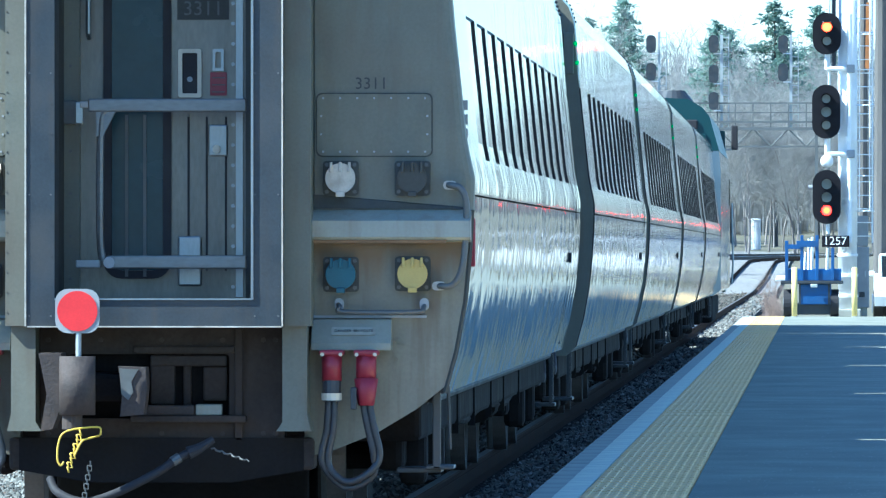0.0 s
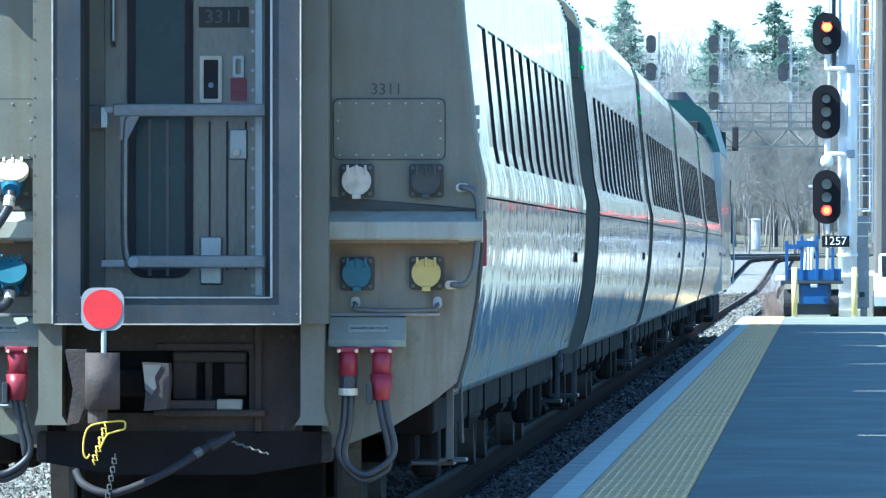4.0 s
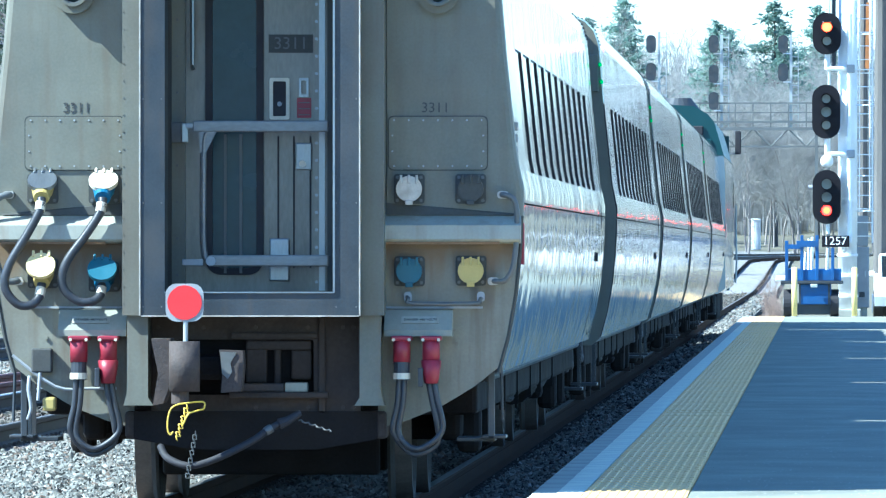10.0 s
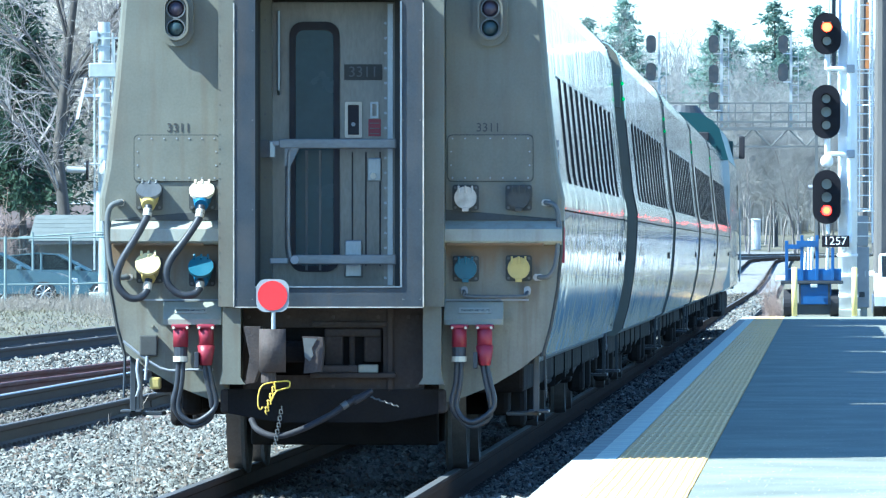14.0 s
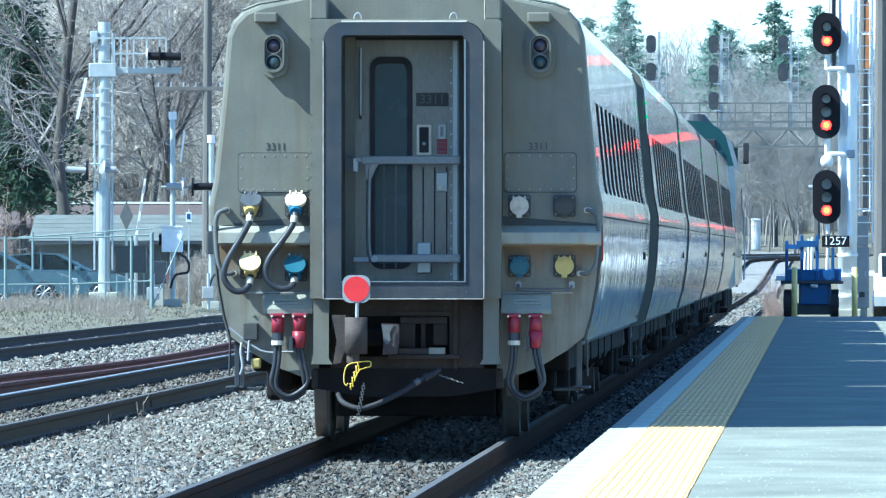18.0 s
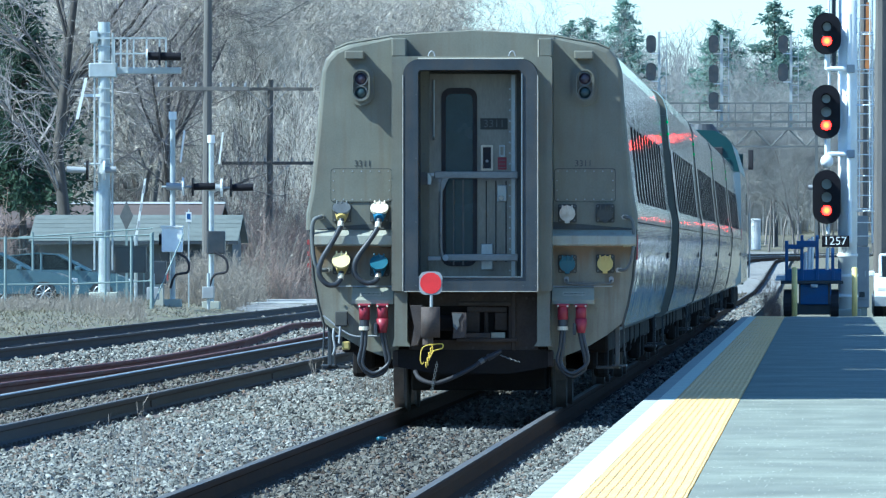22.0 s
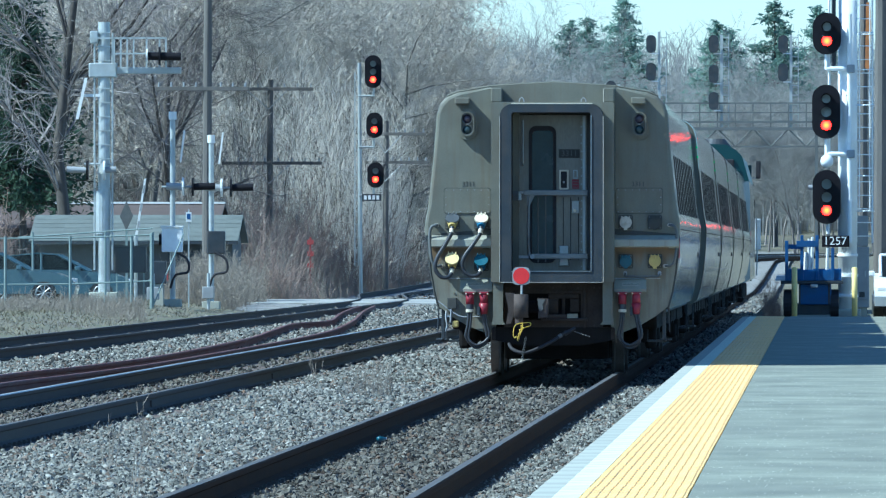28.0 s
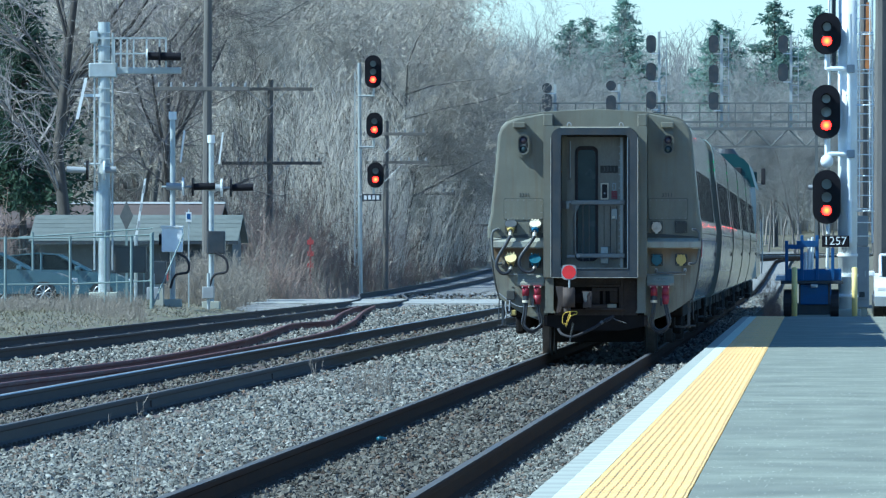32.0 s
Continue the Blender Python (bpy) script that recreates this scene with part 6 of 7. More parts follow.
def crossing_mast():
    y, x = 300.0, -19.9
    g = G(x, y)
    s = thing("cantilever_signal", "galvanised crossing cantilever mast with flashers and a railed walkway", "crossing signal")
    part("mast", T([(x, y, g), (x, y, 7.9)], 0.165, 16), GALV, s, "pale galvanised mast")
    part("mast_sleeve", T([(x - 0.04, y, 2.0), (x - 0.04, y, 3.2)], 0.23, 16), GALV, s)
    part("mast_foot", B(x - 0.4, x + 0.4, y - 0.4, y + 0.4, g, g + 0.35, 0.03), CONCRETE, s)
    for k in range(12):
        z = 3.3 + 0.39 * k
        part("step_band", B(x - 0.20, x + 0.20, y - 0.185, y - 0.165, z, z + 0.025), GALV, s)
    for xx in (-0.26, 0.24):
        part("conduit", T([(x + xx, y - 0.1, 1.0), (x + xx, y - 0.1, 7.6)], 0.03, 6), GALV, s)
    for z in (6.55, 7.45):
        part("cantilever_arm", B(x - 0.42, x + 2.15, y - 0.09, y + 0.09, z - 0.09, z + 0.09, 0.02), GALV, s) if z < 7 else part("handrail", B(x - 0.4, x + 1.75, y - 0.28, y - 0.24, z - 0.025, z + 0.025), GALV, s)
    part("arm_clamp", B(x - 0.42, x + 0.36, y - 0.2, y + 0.2, 6.36, 6.76, 0.03), GALV, s)
    part("arm_clamp", B(x - 0.38, x - 0.15, y - 0.2, y + 0.2, 7.3, 7.65, 0.03), GALV, s)
    for k in range(9):
        xx = x + 0.30 + 0.18 * k
        if k not in (4, 6):
            part("walkway_post", B(xx - 0.022, xx + 0.022, y - 0.28, y - 0.24, 6.6, 7.46), GALV, s)
    part("mid_rail", B(x + 0.3, x + 1.75, y - 0.29, y - 0.25, 7.0, 7.04), GALV, s)
    for dx in (1.55, 1.2):
        f = part("flasher_disc", T([(x + dx, y - 0.35, 6.95), (x + dx + 0.04, y - 0.35, 6.95)], 0.26 if dx > 1.3 else 0.2, 18), SIGBLACK if dx > 1.3 else WHITE, s)
        part("flasher_hood", T([(x + dx, y - 0.35, 6.95), (x + dx + 0.62, y - 0.35, 6.93)], 0.11, 12), SIGBLACK, f)
    for dx, l in ((-0.42, -0.6), (0.05, 0.3)):
        f = part("flasher_disc", T([(x + dx, y - 0.3, 3.77), (x + dx - 0.05, y - 0.3, 3.77)], 0.27, 18), SIGBLACK if dx < 0 else WHITE, s)
        part("flasher_hood", T([(x + dx, y - 0.3, 3.77), (x + dx + l, y - 0.3, 3.80)], 0.085, 12), GREYP, f)
    part("flasher_bar", T([(x - 0.55, y - 0.1, 3.95), (x + 0.2, y - 0.1, 3.95)], 0.03, 8), GALV, s)
    part("crossbuck_board", P([(x - 0.78, 5.2), (x - 0.70, 5.2), (x - 0.45, 6.35), (x - 0.53, 6.35)], "y", y - 0.2, y - 0.15), WHITE, s, "white crossbuck board seen edge-on")
    part("crossbuck_bar", B(x - 0.6, x - 0.1, y - 0.12, y - 0.06, 5.82, 5.9), WHITE, s)


def flasher_post(x, y, top, label, cab=True):
    g = G(x, y)
    s = thing("crossing_flasher", label, "crossing signal", group="crossing flasher posts")
    part("post", T([(x, y, g), (x, y, top)], 0.075, 14), GALV, s, "pale post")
    part("post_cap", T([(x, y, top), (x, y, top + 0.22)], 0.11, 12), WHITE, s)
    part("post_foot", B(x - 0.25, x + 0.25, y - 0.25, y + 0.25, g, g + 0.22, 0.02), CONCRETE, s)
    z = 3.32
    part("flasher_bar", T([(x - 0.3, y - 0.1, z), (x + 0.65, y - 0.1, z)], 0.03, 8), GALV, s)
    for dx, l, m in ((0.28, -0.45, WHITE), (0.55, 0.65, SIGBLACK)):
        f = part("flasher_disc", T([(x + dx, y - 0.2, z), (x + dx + 0.05, y - 0.2, z)], 0.26, 18), m, s)
        part("flasher_hood", T([(x + dx, y - 0.2, z), (x + dx + l, y - 0.2, z + 0.02)], 0.10, 12), SIGBLACK if l > 0 else GREYP, f)
    part("crossbuck_board", P([(x + 0.20, 4.0), (x + 0.25, 4.0), (x + 0.36, 4.9), (x + 0.31, 4.9)], "y", y - 0.1, y - 0.05), WHITE, s)
    if cab:
        part("junction_cabinet", B(x - 0.28, x + 0.30, y - 0.45, y - 0.12, 1.5, 2.18, 0.02), WHITE, s, "pale grey junction cabinet")
        part("cabinet_lid", B(x - 0.31, x + 0.33, y - 0.48, y - 0.10, 2.18, 2.23, 0.01), WHITE, s)
        part("bell", T([(x - 0.36, y - 0.25, 1.85), (x - 0.28, y - 0.25, 1.85)], 0.17, 14), SIGBLACK, s)
    else:
        part("motor_case", B(x - 0.10, x + 0.40, y - 0.3, y + 0.1, 1.45, 2.1, 0.03), SLATE, s, "dark gate motor case")
    part("conduit_loop", T(spline([(x + 0.1, y - 0.3, 1.5), (x + 0.42, y - 0.32, 1.3), (x + 0.45, y - 0.32, 0.95), (x + 0.1, y - 0.3, 0.85), (x - 0.05, y - 0.2, 0.5)], 5), 0.035, 8), BLACK, s)
    return s


crossing_mast()
flasher_post(-18.05, 301.0, 5.2, "pale crossing flasher post with white junction cabinet")
flasher_post(-17.25, 306.0, 4.6, "pale crossing flasher post with dark gate motor", False)
ga = thing("crossing_gate_arm", "white raised crossing gate arm with counterweight", "gate arm", pose(-18.95, 301, 0))
part("gate_arm_bar", P([(-0.16, 1.9), (-0.09, 1.9), (0.16, 3.55), (0.11, 3.55)], "y", -0.04, 0.0), WHITE, ga)
for z in (2.25, 2.75, 3.25):
    x = -0.125 + 0.26 * (z - 1.9) / 1.65
    part("red_band", P([(x - 0.034, z - 0.11), (x + 0.034, z - 0.11), (x + 0.066, z + 0.11), (x - 0.002, z + 0.11)], "y", -0.045, -0.041), GREYP, ga)
part("arm_foot", B(-0.17, -0.08, -0.06, 0.06, G(-19, 301), 1.95, 0.02), GALV, ga)
sg = thing("diamond_sign", "back of a grey diamond road sign", "sign", pose(-19.6, 305, 0))
part("sign_plate", P([(0, 2.10), (0.19, 2.52), (0, 2.95), (-0.19, 2.52)], "y", 0, 0.02), DKSTEEL, sg)
part("sign_post", B(-0.03, 0.03, 0.02, 0.06, G(-19.5, 305), 2.7), FENCEM, sg)
nb = thing("notice_plate", "small blue and white notice on a post", "sign", pose(-17.72, 303, 0))
part("plate", B(-0.08, 0.08, 0, 0.02, 2.35, 2.62), WHITE, nb)
part("blue_band", B(-0.05, 0.05, -0.006, -0.002, 2.42, 2.58), BLUECART, nb)
part("stake", B(-0.02, 0.02, 0.02, 0.05, G(-17.7, 303), 2.7), GALV, nb)

eb = thing("equipment_box", "dark steel equipment box on legs behind the fence", "equipment box", pose(-19.2, 300.5, 0))
part("box_body", B(-0.45, 0.45, -0.2, 0.2, 0.92, 1.64, 0.02), SLATE, eb)
part("box_lid", B(-0.48, 0.48, -0.23, 0.23, 1.64, 1.68, 0.01), SLATE, eb)
for x in (-0.4, 0.36):
    part("box_leg", B(x, x + 0.04, -0.1, -0.06, G(-19, 300) - 0.05, 0.92), FENCEM, eb)
jb = thing("battery_box", "dark blue-grey battery box beside the flasher post", "battery box", pose(-18.4, 300.2, 0))
part("box_body", B(-0.20, 0.22, -0.2, 0.15, 0.62, 1.25, 0.02), SLATE, jb)
part("box_stand", B(-0.14, 0.16, -0.15, 0.1, G(-18.4, 300) - 0.05, 0.62, 0.02), CONCRETE, jb)
part("red_band", B(0.25, 0.29, -0.22, -0.18, 0.70, 1.0, 0.008), FADEDRED, jb, "faded red marker strip")
for x, y in ((-18.5, 299.4), (-17.3, 305.4)):
    pb = thing("pull_box", "small pale junction box low on a post", "junction box", pose(x, y, 0), group="junction boxes at the crossing")
    part("box_body", B(-0.17, 0.17, -0.12, 0.12, 0.18, 0.52, 0.02), GREYP, pb)
    part("box_pipe", T([(0, 0, G(x, y) - 0.1), (0, 0, 0.9)], 0.045, 8), GALV, pb)


def fence():
    y = 290.0
    f = thing("chain_link_fence", "galvanised chain-link fence on posts along the car park", "fence")
    xs = [-22.9, -21.9, -20.15, -18.5, -17.95]
    for x in xs:
        g = G(x, y)
        part("fence_post", T([(x, y, g - 0.2), (x, y, 1.92 if x < -18 else 2.0)], 0.038 if x < -18 else 0.055, 8), FENCEM, f)
    for z in (1.86, 0.62):
        part("fence_rail", T([(-22.9, y, z), (-20.15, y, z + 0.02), (-17.95, y, z + 0.1)], 0.024, 6), FENCEM, f)
    part("fence_rail", T([(-22.0, y + 6, 1.9), (-18.3, y + 6, 2.15)], 0.024, 6), FENCEM, f)
    for x in (-21.6, -19.6, -18.3):
        part("fence_post", T([(x, y + 6, G(x, y + 6) - 0.2), (x, y + 6, 2.05)], 0.03, 8), FENCEM, f)
    part("fence_brace", T([(-17.9, y, 0.1), (-17.15, y + 1, 2.0)], 0.02, 6), FENCEM, f)
    bm = bmesh.new()
    for sgn in (1, -1):
        x = -25.0
        while x < -16.0:
            a, b = (x, 0.0), (x + sgn * 1.9, 1.9)
            lo, hi = (max(-22.9, min(-17.95, v)) for v in (a[0], b[0]))
            if abs(hi - lo) > 0.05:
                za, zb = abs(lo - a[0]), abs(hi - a[0])
                tube(bm, [(lo, y + 0.01 * sgn, za), (hi, y + 0.01 * sgn, zb)], 0.0011, 3, cap=False)
            x += 0.085
    tagged(part("wire_mesh", bm, FENCEM, f, "diamond wire mesh"), kind="stuff")


fence()


def buildings():
    y = 334
    h = thing("shed", "long low shed with grey shingled roof behind the crossing", "shed")
    g = G(-21, y) - 0.3
    part("wall", B(-24.2, -18.25, y + 0.5, y + 5.5, g, 1.95), SIDING, h)
    bm = bmesh.new()
    prism(bm, [(y, 1.85), (y + 3, 2.66), (y + 6, 1.85), (y + 6, 1.78), (y + 3, 2.58), (y, 1.78)], "x", -24.5, -18.0)
    part("roof", bm, SHINGLE, h, "grey shingled roof")
    for k in range(6):
        for j in range(13):
            z0, z1 = 1.85 + 0.81 * k / 6, 1.85 + 0.81 * (k + 1) / 6
            y0, y1 = y + 3 * k / 6, y + 3 * (k + 1) / 6
            bm = bmesh.new()
            x0 = -24.5 + 0.5 * j
            vs = [bm.verts.new(p) for p in ((x0, y0 - 0.02, z0 + 0.006), (x0 + 0.5, y0 - 0.02, z0 + 0.006), (x0 + 0.5, y1, z1 + 0.004), (x0, y1, z1 + 0.004))]
            bm.faces.new(vs)
            bm.faces.new([bm.verts.new((v.co.x, v.co.y, v.co.z - 0.003)) for v in vs][::-1])
            part("shingle", bm, SHINGLE, h)
    part("gable_wall", P([(y + 0.5, g), (y + 5.5, g), (y + 5.5, 1.95), (y + 3, 2.55), (y + 0.5, 1.95)], "x", -18.249, -18.2), SIDING, h)
    part("fascia", B(-24.5, -18.0, y - 0.05, y - 0.02, 1.74, 1.83), SLATE, h)
    part("shed_door", B(-20.2, -19.2, y + 0.45, y + 0.5, g, 1.8), SLATE, h)
    y = 362
    b = thing("low_house", "low brown-roofed house with white gutter", "house")
    part("wall", B(-33, -20.6, y + 0.6, y + 9, -0.6, 2.4), SIDING, b)
    part("roof", P([(y, 2.30), (y + 4.7, 3.14), (y + 9.4, 2.30), (y + 9.4, 2.2), (y + 4.7, 3.04), (y, 2.2)], "x", -33.5, -20.2), BROWNROOF, b, "brown roof")
    part("ridge_cap", B(-33.5, -20.2, y + 4.55, y + 4.85, 3.14, 3.21), WHITE, b, "white ridge trim")
    part("gutter", B(-33.5, -20.2, y - 0.12, y - 0.01, 2.14, 2.27), SLATE, b)
    part("window", B(-26, -25, y + 0.57, y + 0.6, 0.9, 1.9), WINDOW, b)


buildings()


def pole(x, y, top, arms, r=0.15, label="weathered wooden telegraph pole with crossarms"):
    p = thing("utility_pole", label, "utility pole", group="poles along the line")
    part("shaft", T([(x, y, G(x, y) - 0.3), (x + 0.05, y, top)], r, 10, r * 0.75), POLEWOOD, p)
    for z, w0, w1 in arms:
        a = part("crossarm", B(x - w0, x + w1, y - 0.14, y - 0.03, z - 0.06, z + 0.06, 0.008), POLEWOOD, p)
        k = 0
        n = 8
        for k in range(n):
            xx = x - w0 + 0.1 + (w0 + w1 - 0.2) * k / (n - 1)
            if abs(xx - x) > 0.1:
                part("insulator", T([(xx, y - 0.085, z + 0.06), (xx, y - 0.085, z + 0.2)], 0.035, 6), GREYP, a)
        for s, w in ((-1, w0), (1, w1)) if y > 340 else ():
            part("arm_brace", T([(x, y - 0.15, z - 0.75), (x + s * w * 0.4, y - 0.15, z - 0.06)], 0.018, 5), GREYP, a)


pole(-18.75, 330, 11.5, [(6.5, 1.55, 1.3)], 0.16)
pole(-20.4, 400, 7.9, [(7.55, 2.0, 1.65), (4.8, 1.75, 1.95)], 0.14)
pole(-16.9, 420, 6.6, [(6.1, 1.1, 1.6), (5.0, 0.8, 1.7)], 0.13)
pole(-17.8, 480, 7.3, [(6.75, 1.25, 1.65), (4.1, 1.4, 1.6)], 0.14)
pole(-18.6, 560, 6.0, [(5.6, 1.5, 1.6), (2.9, 1.5, 1.5)], 0.14)
pole(1.42, 249, 11.5, [], 0.20, "thick weathered wooden pole beside the signal")
pole(1.0, 252, 10.0, [], 0.12, "dark wooden pole behind the signal ladder")
om = thing("orange_marker_board", "weathered orange board fixed to a pole", "marker board", pose(1.135, 251.8, 6.55))
part("board", P([(-0.07, -0.75), (0.02, -0.85), (0.075, 0.2), (0.05, 0.8), (-0.05, 0.75)], "y", -0.02, 0.02), ORANGE, om)


def far_signal():
    x, y = -16.57, 390.0
    s = thing("railway_signal", "slim pale signal mast with three lit red heads among the brush", "railway signal")
    part("mast", T([(x, y, G(x, y)), (x - 0.06, y, 8.35)], 0.065, 12), GALV, s, "pale galvanised mast")
    for z in (7.15, 5.30, 3.55):
        part("head_bracket", T([(x - 0.08, y - 0.1, z), (x + 0.5, y - 0.1, z)], 0.04, 8), GALV, s)
        part("head_riser", T([(x + 0.46, y - 0.1, z), (x + 0.46, y - 0.1, z + 0.4)], 0.04, 8), GALV, s)
    ladder(s, x - 0.22, x - 0.10, y + 0.1, 1.0, 8.0, 0.45)
    signal_head(s, x + 0.45, y - 0.2, 8.02, "abc", {2: (RED_ON, None)}, 0.60)
    signal_head(s, x + 0.50, y - 0.2, 6.08, "ab", {1: (RED_ON, None)}, 0.60)
    signal_head(s, x + 0.54, y - 0.2, 4.28, "ab", {1: (RED_ON, None)}, 0.60)
    pl = part("number_plate", B(x + 0.05, x + 0.75, y - 0.16, y - 0.14, 3.35, 3.6, 0.004), SLATE, s)
    for k in range(4):
        part("number_bar", B(x + 0.12 + 0.15 * k, x + 0.22 + 0.15 * k, y - 0.17, y - 0.165, 3.40, 3.55), LETTERW, pl)


far_signal()


def signal_bridge():
    y = 700.0
    s = thing("signal_bridge", "steel signal gantry with railing across the tracks", "signal gantry")
    for z, t in ((11.16, 0.05), (10.55, 0.035), (9.95, 0.07), (9.5, 0.10), (8.35, 0.06)):
        part("gantry_chord", B(-20.5, 0.3, y - t, y + t, z - t, z + t), LOCOGREY, s)
    for k in range(19):
        x = -20.4 + k * 1.15
        part("rail_post", B(x - 0.04, x + 0.04, y - 0.04, y + 0.04, 9.6, 11.16), LOCOGREY, s)
        if k < 18:
            part("gantry_brace", T([(x, y, 8.35 if k % 2 else 9.5), (x + 1.15, y, 9.5 if k % 2 else 8.35)], 0.05, 5), LOCOGREY, s)
    for x in (-20.5, 0.2):
        for dx in (-0.4, 0.4):
            part("gantry_leg", B(x + dx - 0.1, x + dx + 0.1, y - 0.1, y + 0.1, G(x, y) - 0.5, 9.5), LOCOGREY, s)
    for x, zs, top in ((-10.9, (15.0, 13.2, 11.35), 15.8), (-6.85, (15.0, 13.05, 11.3), 15.6), (-2.35, (15.0, 13.15), 15.6), (-17.65, (12.15, 11.2), 12.4), (-13.5, (12.3, 11.1), 12.4)):
        m = part("gantry_mast", B(x + 0.42, x + 0.60, y + 0.1, y + 0.2, 9.5, top), GALV, s, "pale ladder mast")
        part("ladder_rail", B(x + 0.95, x + 1.0, y + 0.1, y + 0.15, 9.5, top), GALV, m) if top > 13 else None
        k = 9.8
        while k < top and top > 13:
            part("rung", B(x + 0.6, x + 0.95, y + 0.1, y + 0.14, k, k + 0.06), GALV, m)
            k += 0.62
        for z in zs:
            hh = 0.58 if z > 12.9 or z < 11.5 else 0.32
            h = part("signal_target", P(rounded(x - 0.32, x + 0.32, z - hh, z + hh, 0.30, 6), "y", y - 0.3, y - 0.2), SLATE, s, "dark signal head")
            part("head_bracket", B(x, x + 0.5, y - 0.2, y + 0.1, z - hh - 0.08, z - hh), WHITE, h)


signal_bridge()
wb = thing("white_cabinet", "white lineside cabinet far along the line", "cabinet", pose(-4.7, 800, 1.7))
part("cabinet_body", T([(0, 0, 0), (0, 0, 2.2)], 0.36, 16), WHITE, wb)
part("cabinet_cap", T([(0, 0, 2.2), (0, 0, 2.3)], 0.40, 16, 0.3), WHITE, wb)
rp = thing("marker_post", "faded red marker post in the brush", "marker post", pose(-17.55, 372, G(-17.5, 372)))
part("post", B(-0.03, 0.03, 0, 0.05, 0, 2.1), FADEDRED, rp)
for k in range(3):
    part("red_band", B(-0.11, 0.11, -0.02, -0.004, 1.05 + 0.4 * k, 1.22 + 0.4 * k), FADEDRED, rp)
bt = thing("plastic_bottle", "small blue plastic bottle lying beside the rail", "bottle", pose(-3.66, 90.3, -0.07, 0, 0, 60))
part("bottle_body", T([(-0.055, 0, 0), (0.012, 0, 0), (0.036, 0, 0), (0.054, 0, 0)], 0.020, 12, 0.011), BLUECAP, bt, "", True)
part("bottle_cap", T([(0.054, 0, 0), (0.066, 0, 0)], 0.010, 10), WHITE, bt)


# ---- vegetation ----
def bars(segs, sides=3):
    """Tapered bars from rows (p0, p1, r0, r1) as vertex and face arrays."""
    p0 = np.array([s[0] for s in segs], float)
    p1 = np.array([s[1] for s in segs], float)
    r0, r1 = np.array([s[2] for s in segs]), np.array([s[3] for s in segs])
    d = p1 - p0
    d /= np.linalg.norm(d, axis=1)[:, None] + 1e-9
    ref = np.where(np.abs(d[:, 2:3]) < 0.9, [[0, 0, 1.0]], [[1.0, 0, 0]])
    u = np.cross(d, ref)
    u /= np.linalg.norm(u, axis=1)[:, None]
    v = np.cross(d, u)
    n = len(segs)
    a = np.arange(sides) * 2 * np.pi / sides
    off = np.cos(a)[None, :, None] * u[:, None] + np.sin(a)[None, :, None] * v[:, None]
    verts = np.concatenate([p0[:, None] + off * r0[:, None, None], p1[:, None] + off * r1[:, None, None]], 1).reshape(-1, 3)
    i = np.arange(sides)
    q = np.stack([i, (i + 1) % sides, (i + 1) % sides + sides, i + sides], 1)
    faces = (np.arange(n)[:, None, None] * 2 * sides + q[None]).reshape(-1, 4)
    return verts, faces


def grow(rng, height, spread=1.0, depth=5, trunk_r=0.16, twig_r=0.007, split=(3, 5)):
    """A bare broadleaf tree: returns limbs and twigs as bars."""
    limbs, twigs = [], []

    def limb(p, d, length, r, level):
        n = 4 if level == 0 else 3
        q, dirs = np.array(p), np.array(d)
        for k in range(n):
            dirs = dirs + rng.normal(0, 0.10 + 0.05 * level, 3) + np.array([0, 0, 0.05])
            dirs /= np.linalg.norm(dirs)
            nx = q + dirs * length / n
            ra, rb = r * (1 - 0.55 * k / n), r * (1 - 0.55 * (k + 1) / n)
            (limbs if level < 2 else twigs).append((q, nx, max(ra, twig_r), max(rb, twig_r * 0.8)))
            if level < depth and (level > 0 or k >= 1):
                for _ in range(rng.integers(*split) if level < 3 else 2):
                    side = rng.normal(0, 1, 3)
                    side -= side.dot(dirs) * dirs
                    side /= np.linalg.norm(side) + 1e-6
                    ang = rng.uniform(0.45, 0.95) * spread
                    nd = dirs * math.cos(ang) + side * math.sin(ang)
                    if rng.random() < (0.85 if level < 3 else 0.6):
                        limb(q + (nx - q) * rng.random(), nd, length * rng.uniform(0.42, 0.62), rb * 0.55, level + 1)
            q = nx

    limb((0, 0, -0.3), (rng.normal(0, 0.04), rng.normal(0, 0.04), 1.0), height * 0.72, trunk_r, 0)
    return limbs, twigs


def tree_meshes(seed, height, twig=TWIG, bark=BARK, **kw):
    rng = np.random.default_rng(seed)
    limbs, twigs = grow(rng, height, **kw)
    v, f = bars(limbs, 5)
    a = raw_mesh("trunk", v, f, bark, True)
    v, f = bars(twigs, 3)
    return a, raw_mesh("crown", v, f, twig)


def place_tree(meshes, m, name, label, group):
    t = thing(name, label, "tree", m, group)
    for me, nm in zip(meshes, ("trunk", "crown")):
        o = new(nm, me)
        o.parent = t
    return t


TREES = [tree_meshes(s, h, spread=sp, trunk_r=r, depth=5) for s, h, sp, r in ((1, 12, 1.0, 0.17), (2, 13, 0.8, 0.15), (3, 11, 1.1, 0.14), (5, 14, 0.75, 0.18), (8, 12, 0.9, 0.12), (13, 10, 1.1, 0.11))]
FAR_TREES = [tree_meshes(s, h, HAZETWIG, PALEBARK, spread=sp, trunk_r=r, twig_r=0.005, depth=5) for s, h, sp, r in ((31, 12, 0.75, 0.10), (32, 13, 0.65, 0.09), (33, 11, 0.8, 0.08))]
rng = random.Random(11)
LABELS = ("leafless grey-brown tree at the edge of the wood", "tall leafless tree with fine twigs", "slender leafless tree in the wood")


